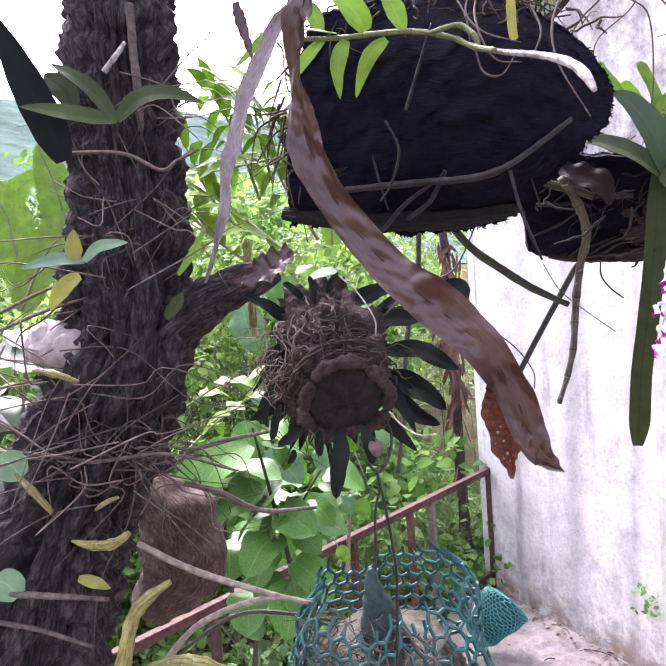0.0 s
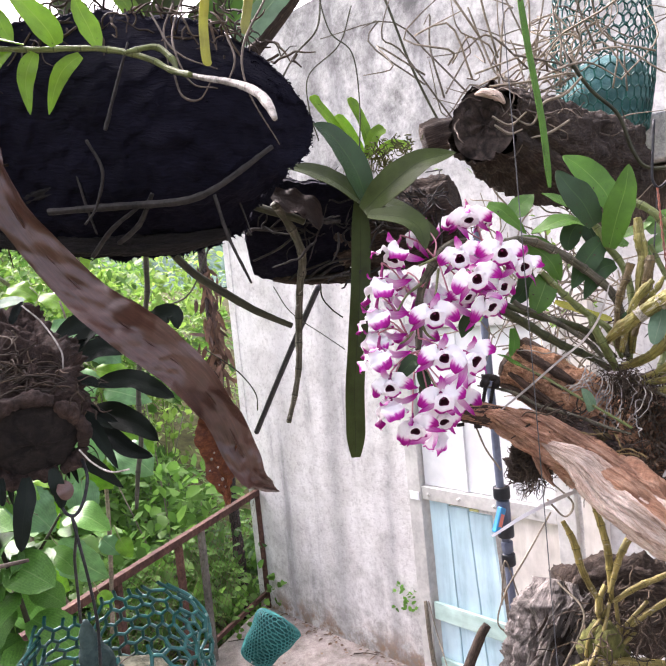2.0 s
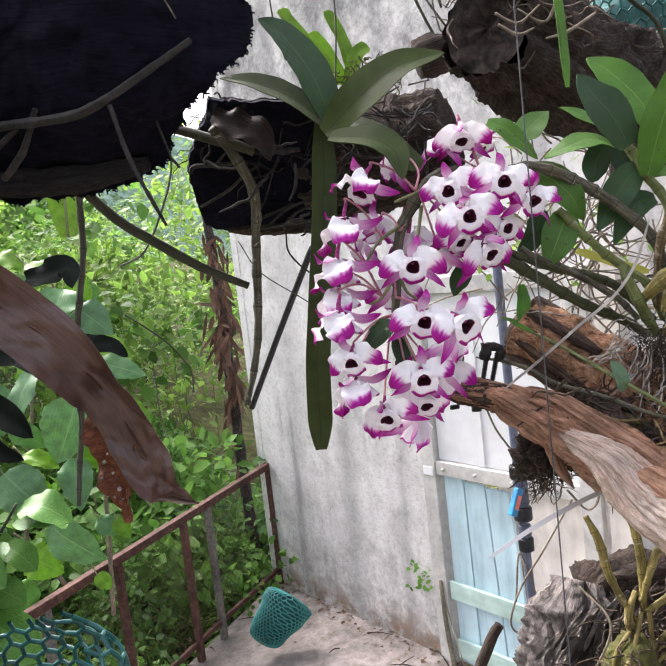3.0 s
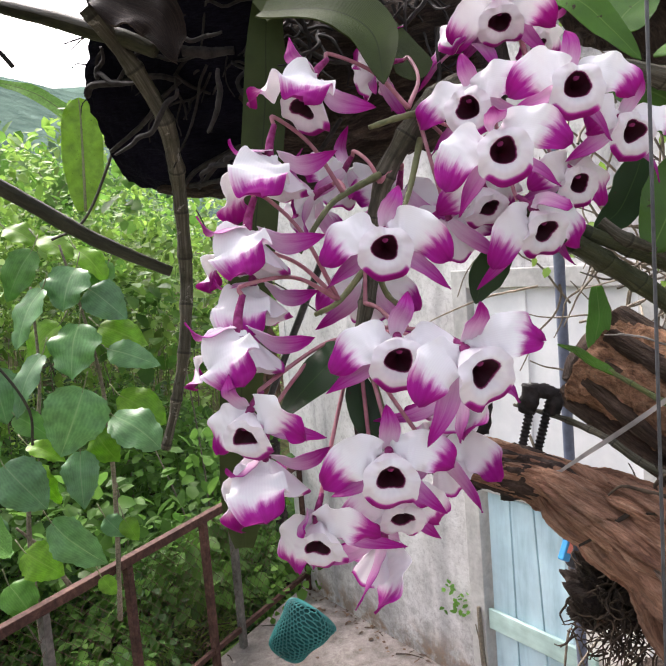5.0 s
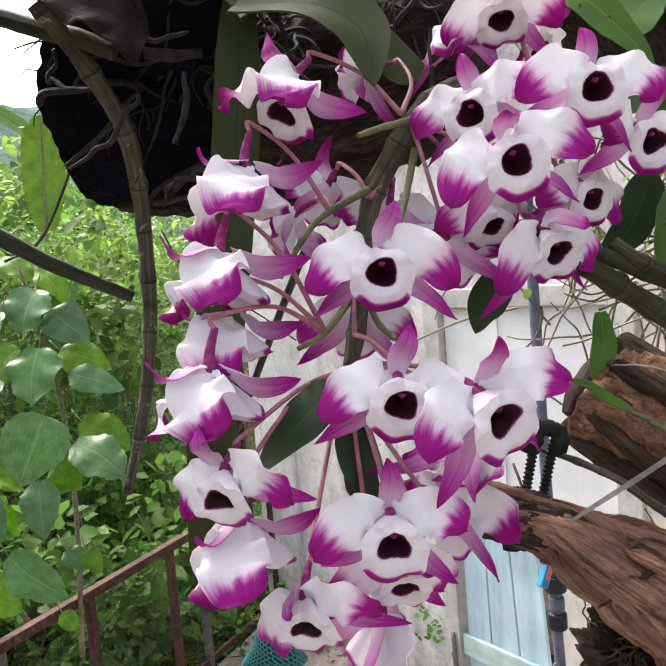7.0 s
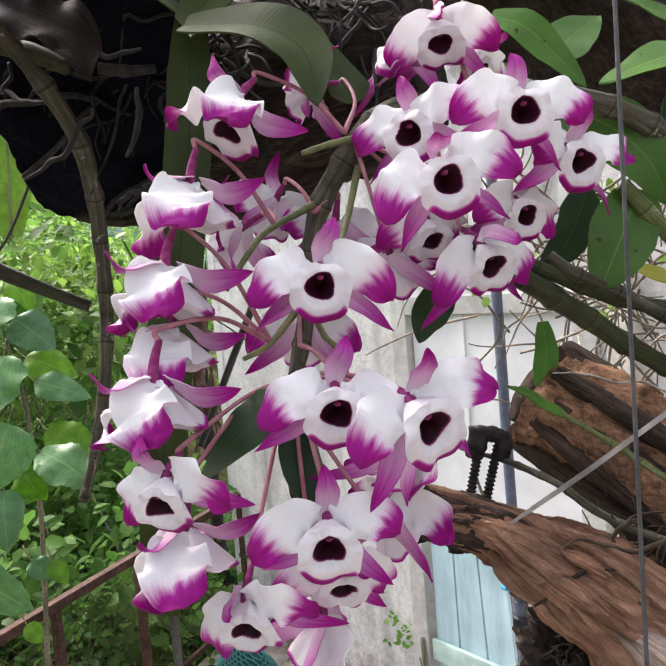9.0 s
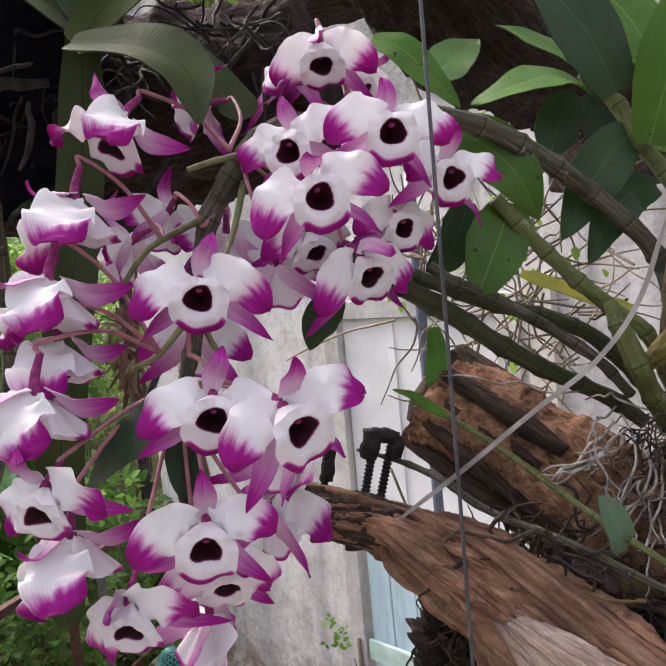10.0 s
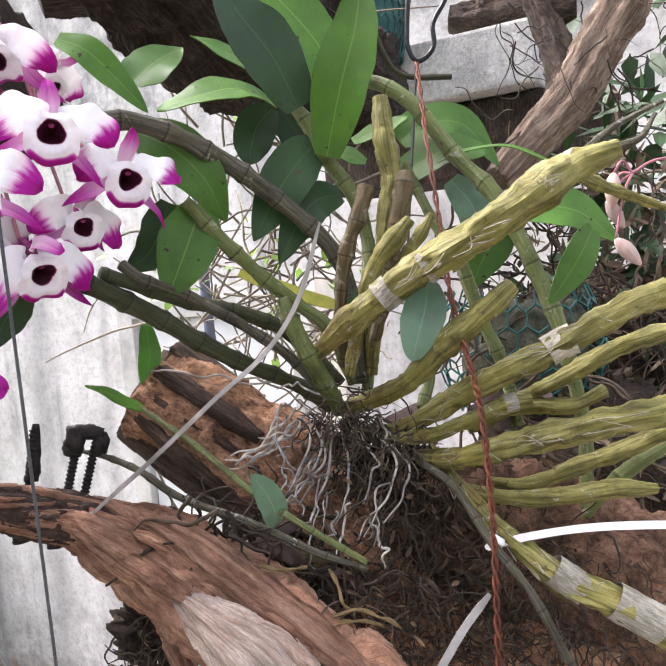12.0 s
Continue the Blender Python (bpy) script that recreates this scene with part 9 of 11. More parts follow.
for pts in ([(0.5663, 1.3674, 2.4615), (0.5373, 1.3782, 2.5194), (0.4993, 1.3907, 2.5782), (0.4887, 1.3949, 2.6022)], [(0.5752, 1.3657, 2.4606), (0.5551, 1.3748, 2.5175), (0.5327, 1.3825, 2.5564)], [(0.5941, 1.3629, 2.4677), (0.5839, 1.3709, 2.5327), (0.5637, 1.3799, 2.5896)], [(0.5778, 1.3444, 2.4567), (0.5963, 1.3451, 2.4998), (0.6204, 1.3421, 2.5153)], [(0.6008, 1.3408, 2.4633), (0.6337, 1.3361, 2.4778), (0.6682, 1.3290, 2.4696)]):
    leaf(pts, 0.0125, (0.2, -1, 0.6), leaf_lime, "strap", 0.3, 0.03, parent=lime)
undergrowth_moss = root_mat("moss", 160, [(0.6038, 1.3091, 2.4574), (0.6393, 1.3030, 2.4625), (0.5770, 1.3135, 2.4514)], 0.03, 0.02, 0.0012, moss_green, -0.3)
part("moss", undergrowth_moss, moss_green, lime, "tuft of moss", kind="stuff")

LAID = BLOCK_SIDE
# hanging canes and the stick
LAID = BLOOM_SIDE
hung = thing("hanging_cane", (0.3784, 1.2, 2.2859), "grey leafless cane hanging down with a green tip", "cane")
cane([(0.3361, 1.0600, 2.3447), (0.3592, 1.0750, 2.3138), (0.3703, 1.0850, 2.2957), (0.3820, 1.1000, 2.2705), (0.3857, 1.1200, 2.2442), (0.3858, 1.1500, 2.2175), (0.3835, 1.1800, 2.1474), (0.3764, 1.1750, 2.0860), (0.3649, 1.1750, 2.0346), (0.3481, 1.1800, 1.9822)], [0.0064, 0.0068, 0.0070, 0.0070, 0.0068, 0.0064, 0.0060, 0.0054, 0.0042], cane_grey, 0.045, 110, 12, parent=hung, name="cane_stem")
single("hanging_stick", tube(Geo(), [(0.1750, 1.1200, 2.2909), (0.2117, 1.1400, 2.2511), (0.2573, 1.1600, 2.2179), (0.3110, 1.1700, 2.1808), (0.3705, 1.1760, 2.1493)], [0.0064, 0.0066, 0.0068, 0.0066, 0.0050], 60, 10, rough=0.08, freq=40), stem_olive, "dark straight stick sticking out below the slab", "stick")
LAID = BLOCK_SIDE
single("hanging_cane", tube(Geo(), [(0.1126, 1.4876, 2.3702), (0.1079, 1.5008, 2.3054), (0.1034, 1.5043, 2.2457), (0.0876, 1.5082, 2.1714), (0.0708, 1.5122, 2.0959), (0.0587, 1.5130, 2.0030), (0.0551, 1.5138, 1.9231), (0.0405, 1.5178, 1.8514), (0.0285, 1.5103, 1.7738)], [0.006, 0.0064, 0.0062, 0.0064, 0.006, 0.0058, 0.0058, 0.0054, 0.004], 110, 12, rough=0.06, freq=60, node=0.05), cane_olive, "grey-green leafless cane hanging below the slab", "cane")
single("hanging_stick", tube(Geo(), [(0.2439, 1.1893, 2.3942), (0.2866, 1.1700, 2.3767), (0.3277, 1.1508, 2.3579), (0.3543, 1.1400, 2.3474), (0.3769, 1.1297, 2.3340)], [0.0065, 0.0072, 0.0078, 0.008, 0.006], 40, 10, rough=0.08, freq=40), stem_olive, "dark stem across the top of the block", "stick")
LAID = LOG_SIDE
single("leaning_bar", tube(Geo(), [(0.6471, 2.2469, 2.1980), (0.5355, 2.4469, 1.9340), (0.4196, 2.6462, 1.6534)], 0.0105, 20, 8), wire_mat, "dark slanting iron bar before the wall", "bar")
for pts, r, lb in ([(0.6985, 1.4812, 2.8453), (0.7177, 1.4701, 2.7654), (0.7334, 1.4607, 2.6955), (0.7573, 1.4488, 2.6150), (0.7860, 1.4359, 2.5341)], 0.0028, "wavy dark vine stem hanging down"), ([(0.5008, 1.3075, 2.7829), (0.5156, 1.2966, 2.6961), (0.5520, 1.2856, 2.6496), (0.5524, 1.2759, 2.5473), (0.5331, 1.2677, 2.4215)], 0.0014, "thin dark tendril hanging down"), ([(0.5631, 1.2922, 2.7422), (0.5292, 1.2916, 2.6691), (0.4640, 1.2987, 2.6164), (0.4559, 1.2938, 2.5490), (0.4655, 1.2864, 2.4884)], 0.0014, "thin dark tendril hanging down"), ([(0.4247, 1.4094, 2.6318), (0.4678, 1.4071, 2.6911), (0.5188, 1.4023, 2.7405), (0.5374, 1.4064, 2.8207)], 0.0022, "thin dark tendril hanging down"), ([(0.3572, 1.3832, 2.2188), (0.3862, 1.3724, 2.1610), (0.4651, 1.4544, 2.1005), (0.5085, 1.4427, 2.0618)], 0.0010, "thin dry tendril hanging down"), ([(0.1830, 0.9996, 2.1424), (0.2247, 0.9884, 2.1045), (0.2468, 0.9810, 2.0687), (0.2469, 0.9785, 2.0419)], 0.0010, "thin dry tendril hanging down"), ([(0.2638, 1.5176, 2.4521), (0.2645, 1.5097, 2.3701), (0.2268, 1.5079, 2.2801), (0.1893, 1.5092, 2.2229), (0.1445, 1.5153, 2.2044)], 0.0022, "dark trailing vine over the slope"), ([(0.4120, 1.1838, 2.2165), (0.4115, 1.1814, 2.1902), (0.4261, 1.1767, 2.1665), (0.4432, 1.1721, 2.1502)], 0.0014, "thin root hanging below the block"):
    single("tendril", tube(Geo(), pts, r, 40, 6, rough=0.1, freq=60), stem_olive, lb, "tendril")
leaf_blade = Geo()
blade(leaf_blade, [(0.6349, 0.8066, 2.6043), (0.6367, 0.7965, 2.5000), (0.6412, 0.7858, 2.3954), (0.6394, 0.7781, 2.3088)], 0.0058, (0.3, -1, 0), 40, 4, "strap", 0.3, 0.02, 2, 0.0008)
single("grass_blade", leaf_blade, leaf_green, "long thin grass blade hanging down", "grass blade")

# hollow log with a cut end
hl = thing("hollow_log", (0.8338, 1.2110, 2.4067), "dark hollow log with a cut end, covered in roots", "log")
ha, hb = np.array((0.7058, 1.0756, 2.4544)), np.array((1.2577, 1.4958, 2.4650))
part("bark", ridged_body([ha + (hb - ha) * k - np.array([0, 0, sag]) for k, sag in ((0.0, 0.0), (0.12, 0.012), (0.3, 0.036), (0.6, 0.042), (1.0, 0.045))], [0.066, 0.076, 0.098, 0.102, 0.10], 110, 80, 0.2, 0.12, 24, 17.0, chips=0.05, ends=(1,)), bark_brown, hl, "dark rough bark")
hax = unit(hb - ha)
tt, ff = frames_along(path([ha, hb], 4))
g = Geo()
rows, uvs = [], []
for i in range(14):
    v = i / 13
    rr = 0.060 * v
    rows.append([ha + ff[0][0] * rr * math.cos(6.2832 * (j % 48) / 48) * (1 + 0.05 * noise.noise(Vector((j % 48 * 0.4, v * 2, 0)))) + ff[0][1] * rr * math.sin(6.2832 * (j % 48) / 48) * (1 + 0.05 * noise.noise(Vector((j % 48 * 0.4, v * 2, 0)))) + hax * (0.012 * (1 - v) + 0.006 * noise.noise(Vector((j % 48 * 0.3, v * 3, 2)))) for j in range(49)])
    uvs.append([(j / 48, v) for j in range(49)])
g.grid(rows, uvs)
part("cut_end", g, cut_end, hl, "weathered cut end")
g = Geo()
tube(g, [ha - hax * 0.006 + (ff[0][0] * math.cos(a) + ff[0][1] * math.sin(a)) * 0.052 for a in [0.5 + 0.09 * q for q in range(14)]], [0.004, 0.013, 0.014, 0.012, 0.004], 30, 12, rough=0.2, freq=60, flat=0.6)
part("rim_wood", g, wood_pale, hl, "pale broken wood at the rim")
part("root_tangle", root_mat("root_tangle", 70, [tuple(ha + (hb - ha) * k + np.array([0, -0.04, 0.03])) for k in (0.05, 0.2, 0.4, 0.6, 0.8)], 0.09, 0.03, 0.0013, root_grey, 0.0), root_grey, hl, "pale twisted roots", kind="stuff")
for pts in ([(0.8298, 0.9649, 2.4968), (0.7992, 0.9682, 2.4720), (0.7692, 0.9831, 2.4637), (0.7498, 0.9940, 2.4327), (0.7224, 1.0114, 2.4558)], [(0.8011, 0.9639, 2.4298), (0.7702, 0.9783, 2.4142), (0.7473, 0.9925, 2.4116)], [(0.6989, 1.0261, 2.4570), (0.7203, 1.0101, 2.4380), (0.7454, 0.9969, 2.4545)], [(0.7163, 1.0589, 2.5142), (0.7677, 1.0286, 2.5105), (0.8405, 1.0159, 2.5174), (0.8539, 1.0126, 2.5087)], [(0.7007, 1.0244, 2.4423), (0.7186, 1.0091, 2.4239), (0.7351, 0.9962, 2.4271)], [(0.8354, 1.3452, 2.7526), (0.8534, 1.3348, 2.6776), (0.8624, 1.3061, 2.6067), (0.8708, 1.2714, 2.5791)], [(0.8209, 1.1220, 2.5213), (0.9085, 1.1608, 2.5627), (1.0064, 1.1958, 2.5844), (1.0687, 1.1806, 2.5437)]):
    g = Geo()
    tube(g, pts, [0.0018, 0.0024, 0.0012], 26, 7, rough=0.15, freq=80)
    part("root", g, twig_mat, hl, "pale bare root")
tw = Geo()
for _ in range(60):
    p = np.array((0.9783, 1.3553, 2.5966)) + np.random.normal(0, 1, 3) * np.array([0.12, 0.08, 0.03])
    d = unit(np.array([rnd(-0.6, 1.0), rnd(-0.3, 0.3), rnd(-0.15, 0.9)]))
    L = rnd(0.1, 0.3)
    tube(tw, [p, p + d * L * 0.5 + np.random.normal(0, 0.03, 3), p + d * L * 0.8 + np.random.normal(0, 0.03, 3), p + d * L + np.random.normal(0, 0.04, 3)], [0.0022, 0.002, 0.001], 12, 6)
part("cane_tangle", tw, twig_mat, hl, "dry bare canes", kind="stuff")

# grey slab-end left of the hollow log
single("log_piece", ridged_body([(0.7040, 1.3441, 2.4834), (0.7318, 1.3396, 2.4896), (0.7903, 1.3812, 2.5033)], [0.03, 0.035, 0.03], 30, 30, 0.2, 0.1, 30, 19.0), bark_brown, "small dark log piece beside the hollow log", "log")

LAID = TREE_SIDE
# ---- the tree at the start of the way ----
random.seed(61), np.random.seed(61)
tree = thing("tree_trunk", (-0.6126, 1.0090, 1.5505), "rough-barked tree trunk with epiphytes and a broken limb", "tree")
part("trunk", ridged_body(list([(-0.3745, 1.1425, 2.8482), (-0.3760, 1.1220, 2.7280), (-0.3830, 1.0988, 2.5817), (-0.3828, 1.0764, 2.4371), (-0.3825, 1.0542, 2.2950), (-0.3961, 1.0310, 2.1564), (-0.4471, 1.0047, 2.0234), (-0.5040, 0.9781, 1.8932), (-0.5496, 0.9526, 1.7646), (-0.5934, 0.9371, 1.6323), (-0.6354, 0.9160, 1.4320)]) + [np.array((-0.7117, 0.9016, 1.1118)), np.array((-0.7254, 0.9003, 1.1129)) * np.array([1, 1, 0]) - np.array([0.06, 0, 0.05])], [0.082, 0.080, 0.078, 0.080, 0.088, 0.098, 0.100, 0.098, 0.100, 0.104, 0.11, 0.125, 0.15], 260, 110, 0.40, 0.20, 26, 23.0, 1.0, 18, 0.05), bark_trunk, tree, "deeply furrowed bark")
part("limb", ridged_body([(-0.3471, 1.0360, 2.1593), (-0.2969, 1.0234, 2.1914), (-0.2374, 1.0216, 2.2211), (-0.1776, 1.0088, 2.2402), (-0.1350, 1.0040, 2.2534)], [0.055, 0.042, 0.032, 0.026, 0.016], 70, 44, 0.3, 0.14, 26, 29.0), bark_trunk, tree, "broken dark limb")
tr = Geo()
for _ in range(130):
    p = np.array(random.choice([(-0.3863, 0.8914, 2.0451), (-0.3663, 0.8880, 1.9816), (-0.4259, 0.8847, 2.0113), (-0.3385, 0.9221, 1.9963), (-0.3566, 1.0159, 2.5252), (-0.3889, 0.9472, 2.2293), (-0.3363, 0.9820, 2.3420), (-0.4493, 0.8911, 2.1122)])) + np.random.normal(0, 0.03, 3)
    d = unit(np.array([rnd(-1, 1), rnd(-0.2, 0.3), rnd(-0.5, 0.6)]))
    L = rnd(0.06, 0.3)
    tube(tr, [p, p + d * L * 0.35 + np.random.normal(0, 0.012, 3), p + d * L * 0.7 + np.random.normal(0, 0.02, 3), p + d * L + np.random.normal(0, 0.03, 3) + np.array([0, 0, -0.03])], [0.0013, 0.0013, 0.001, 0.0005], 14, 5, caps=False)
part("root_tangle", tr, root_grey, tree, "tangle of thin aerial roots", kind="stuff")
for pts, r, mt in ([(-0.4452, 0.9818, 2.4624), (-0.3432, 0.9601, 2.4476), (-0.2818, 0.9430, 2.4141), (-0.2589, 0.9565, 2.4276), (-0.2316, 0.9807, 2.4445)], 0.003, root_grey), ([(-0.3310, 1.0323, 2.6899), (-0.3303, 1.0256, 2.6097), (-0.3282, 1.0190, 2.5295), (-0.3292, 1.0155, 2.4896)], 0.007, root_grey), ([(-0.3786, 1.0190, 2.5870), (-0.3568, 1.0232, 2.6119), (-0.3421, 1.0262, 2.6307)], 0.005, root_white), ([(-0.5790, 0.9687, 2.2233), (-0.5002, 0.9585, 2.2507), (-0.4244, 0.9473, 2.2708)], 0.003, root_grey), ([(-0.5810, 0.9663, 2.1968), (-0.4891, 0.9572, 2.2236), (-0.4140, 0.9455, 2.2378)], 0.003, root_grey), ([(-0.3399, 0.8423, 1.8898), (-0.2685, 0.8360, 1.8525), (-0.1783, 0.8221, 1.8247), (-0.1023, 0.8078, 1.8078)], 0.0048, twig_mat), ([(-0.2911, 0.9226, 1.9478), (-0.2414, 0.9259, 1.9310), (-0.1803, 0.9289, 1.8973), (-0.0978, 0.9366, 1.8937)], 0.0045, root_grey), ([(-0.3102, 0.9740, 1.9810), (-0.2358, 0.9823, 1.9949), (-0.1686, 0.9895, 2.0027)], 0.004, root_grey), ([(-0.5658, 0.9024, 2.0214), (-0.4801, 0.8898, 2.0132), (-0.4020, 0.8861, 2.0000), (-0.2962, 0.8766, 2.0058), (-0.2016, 0.8830, 1.9737)], 0.003, root_grey), ([(-0.5397, 0.8381, 1.8288), (-0.4797, 0.8432, 1.8208), (-0.3957, 0.8501, 1.8078)], 0.005, root_grey), ([(-0.3306, 0.8477, 1.7054), (-0.2719, 0.8383, 1.7653), (-0.2055, 0.8274, 1.7991), (-0.1428, 0.8146, 1.8149), (-0.0982, 0.8179, 1.8027)], 0.0045, twig_mat), ([(-0.3051, 0.8515, 1.7215), (-0.2168, 0.8641, 1.7688), (-0.1324, 0.8716, 1.7618), (-0.0730, 0.8759, 1.7448)], 0.003, stem_olive), ([(-0.5666, 0.8516, 1.7816), (-0.4953, 0.8376, 1.7735), (-0.4248, 0.8419, 1.7435)], 0.004, root_grey):
    g = Geo()
    tube(g, pts, [r, r, r * 0.6], 40, 7, rough=0.15, freq=60)
    part("root", g, mt, tree)
for pts, h, mt in ([(-0.4294, 0.9514, 2.4432), (-0.4432, 0.9443, 2.4932), (-0.4704, 0.9287, 2.5779), (-0.4907, 0.9130, 2.6526)], 0.026, leaf_shade_black), ([(-0.3348, 0.9342, 2.4894), (-0.3732, 0.9211, 2.4965), (-0.4166, 0.9077, 2.5070), (-0.4644, 0.9039, 2.5170)], 0.0135, leaf_olive), ([(-0.3348, 0.9342, 2.4894), (-0.3018, 0.9398, 2.5176), (-0.2581, 0.9444, 2.5221), (-0.2070, 0.9478, 2.5036)], 0.0150, leaf_olive), ([(-0.3379, 0.9340, 2.4897), (-0.3625, 0.9352, 2.5319), (-0.3915, 0.9347, 2.5590), (-0.4285, 0.9433, 2.5836)], 0.012, leaf_olive), ([(-0.4078, 0.9602, 2.5210), (-0.4215, 0.9614, 2.5508), (-0.4363, 0.9611, 2.5648), (-0.4483, 0.9609, 2.5753)], 0.019, leaf_olive), ([(-0.3903, 0.8917, 2.2895), (-0.4202, 0.8893, 2.2950), (-0.4507, 0.8862, 2.2927), (-0.4815, 0.8827, 2.2867)], 0.010, leaf_pale), ([(-0.3903, 0.8917, 2.2895), (-0.3709, 0.8950, 2.3061), (-0.3464, 0.8977, 2.3101), (-0.3269, 0.8996, 2.3104)], 0.009, leaf_pale), ([(-0.3979, 0.8892, 2.2689), (-0.4169, 0.8865, 2.2583), (-0.4333, 0.8835, 2.2415), (-0.4437, 0.8810, 2.2242)], 0.013, leaf_dry_yellow), ([(-0.4022, 0.8909, 2.2935), (-0.4038, 0.8923, 2.3119), (-0.4020, 0.8945, 2.3360)], 0.012, leaf_dry_yellow), ([(-0.5033, 0.8555, 1.9925), (-0.5200, 0.8556, 2.0121), (-0.5372, 0.8551, 2.0257)], 0.022, leaf_pale), ([(-0.5218, 0.8394, 1.8243), (-0.5386, 0.8395, 1.8438), (-0.5562, 0.8384, 1.8513)], 0.022, leaf_pale), ([(-0.2981, 0.9431, 2.1968), (-0.2778, 0.9365, 2.2147), (-0.2670, 0.9391, 2.2327)], 0.010, leaf_olive), ([(-0.4261, 0.8306, 1.8493), (-0.3984, 0.8229, 1.8455), (-0.3786, 0.8239, 1.8351)], 0.008, leaf_dry_yellow), ([(-0.2744, 0.9506, 2.2585), (-0.2463, 0.9564, 2.2944), (-0.2245, 0.9616, 2.3308)], 0.006, leaf_lime):
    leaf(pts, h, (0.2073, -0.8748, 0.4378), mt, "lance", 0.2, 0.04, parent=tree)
for pts, r in ([(-0.4311, 0.8346, 1.9021), (-0.4004, 0.8271, 1.8975), (-0.3668, 0.8204, 1.8997), (-0.3426, 0.8238, 1.9123)], [0.002, 0.0068, 0.0078, 0.004]), ([(-0.3638, 0.7963, 1.7317), (-0.3444, 0.8038, 1.7981), (-0.3223, 0.8083, 1.8250), (-0.2891, 0.8132, 1.8454)], [0.011, 0.010, 0.009, 0.004]), ([(-0.5149, 0.8550, 1.9996), (-0.4926, 0.8549, 1.9735), (-0.4649, 0.8546, 1.9378)], [0.003, 0.006, 0.004]), ([(-0.3955, 0.8414, 1.9419), (-0.3769, 0.8441, 1.9523), (-0.3617, 0.8460, 1.9570)], [0.002, 0.004, 0.002]), ([(-0.4844, 0.8901, 2.1398), (-0.4444, 0.8732, 2.1332), (-0.4121, 0.8750, 2.1185)], [0.004, 0.006, 0.003]), ([(-0.3294, 0.7994, 1.7288), (-0.2851, 0.7946, 1.7411), (-0.2482, 0.7881, 1.7408), (-0.2156, 0.7898, 1.7240)], [0.008, 0.010, 0.010, 0.008]), ([(-0.1998, 1.1134, 2.3098), (-0.1980, 1.1074, 2.2369), (-0.1986, 1.1024, 2.1787), (-0.1977, 1.0994, 2.1422)], [0.007, 0.008, 0.008, 0.006]):
    g = Geo()
    tube(g, pts, r, 40, 12, rough=0.06, freq=60, node=0.025, furrow=0.06, cells=12)
    part("pseudobulb", g, cane_yellow, tree, "yellow-green swollen stem")
g = Geo()
tube(g, [(-0.5258, 0.9900, 2.1770), (-0.4769, 0.9733, 2.1615), (-0.4294, 0.9564, 2.1466)], [0.03, 0.045, 0.03], 24, 20, rough=0.25, freq=30)
part("moss_pad", g, stuff("pale_moss", [(0.3, (0.3, 0.24, 0.22)), (0.7, (0.6, 0.52, 0.5))], 60, bump=1.0, dist=0.006), tree, "pale dried moss pad")
g = Geo()
tube(g, [(-0.5157, 1.3446, 1.8303), (-0.4585, 1.3428, 1.7437), (-0.4568, 1.3344, 1.6435), (-0.5352, 1.3204, 1.5681)], [0.05, 0.085, 0.085, 0.05], 30, 24, rough=0.25, freq=14)
single("old_stump", g, bark_red, "weathered brown stump behind the trunk", "stump")

# ---- hanging log pot with dark leaves, hook and net basket ----
bark_chunk_mat = stuff("bark_chunk_red_brown", [(0.25, (0.010, 0.007, 0.006)), (0.55, (0.050, 0.032, 0.026)), (0.85, (0.15, 0.105, 0.088))], 60, bump=1.0, dist=0.005, rough=0.95, big=20, grit=0.5)
LAID = nearer(0.72)
pod = thing("hanging_log_pot", (-0.1058, 0.9858, 1.9726), "hanging mossy log with a cut end and leathery leaves coloured as in shade", "log pot")
pa, pb = np.array((-0.0520, 0.9397, 2.0530)), np.array((-0.1085, 1.1759, 2.1724))
part("log", ridged_body([pa + (pb - pa) * k for k in (0.06, 0.2, 0.5, 1.0)], [0.058, 0.074, 0.082, 0.070], 110, 90, 0.36, 0.24, 30, 31.0, chips=0.22), bark_chunk_mat, pod, "rough fibrous bark")
c_start = np.array((0.03, -0.10, 2.23))
pax = unit(pb - pa)
tt, ff = frames_along(path([pa, pb], 4))
g = Geo()
rows, uvs = [], []
for i in range(14):
    v = i / 13
    rows.append([pa + (ff[0][0] * math.cos(6.2832 * (j % 48) / 48) + ff[0][1] * math.sin(6.2832 * (j % 48) / 48)) * 0.056 * v * (1 + 0.10 * noise.noise(Vector((j % 48 * 0.35, 0, 0)))) - pax * (0.010 * (1 - v * v) + 0.004 * noise.noise(Vector((j % 48 * 0.3, v * 3, 2)))) for j in range(49)])
    uvs.append([(j / 48, v) for j in range(49)])
g.grid(rows, uvs, flip=True)
part("cut_end", g, disc_dark, pod, "dark weathered cut end")
for q in range(9):
    a0 = q * 0.698 + rnd(-0.08, 0.08)
    rr = rnd(0.058, 0.068)
    g = Geo()
    tube(g, [pa + (ff[0][0] * math.cos(a0 + e) + ff[0][1] * math.sin(a0 + e)) * rr - pax * rnd(-0.004, 0.006) for e in (-0.34, 0.0, 0.34)], [0.007, rnd(0.010, 0.013), 0.007], 22, 16, rough=0.4, freq=90, seed=q)
    part("bark_chunk", g, bark_chunk_mat, pod)
g = Geo()
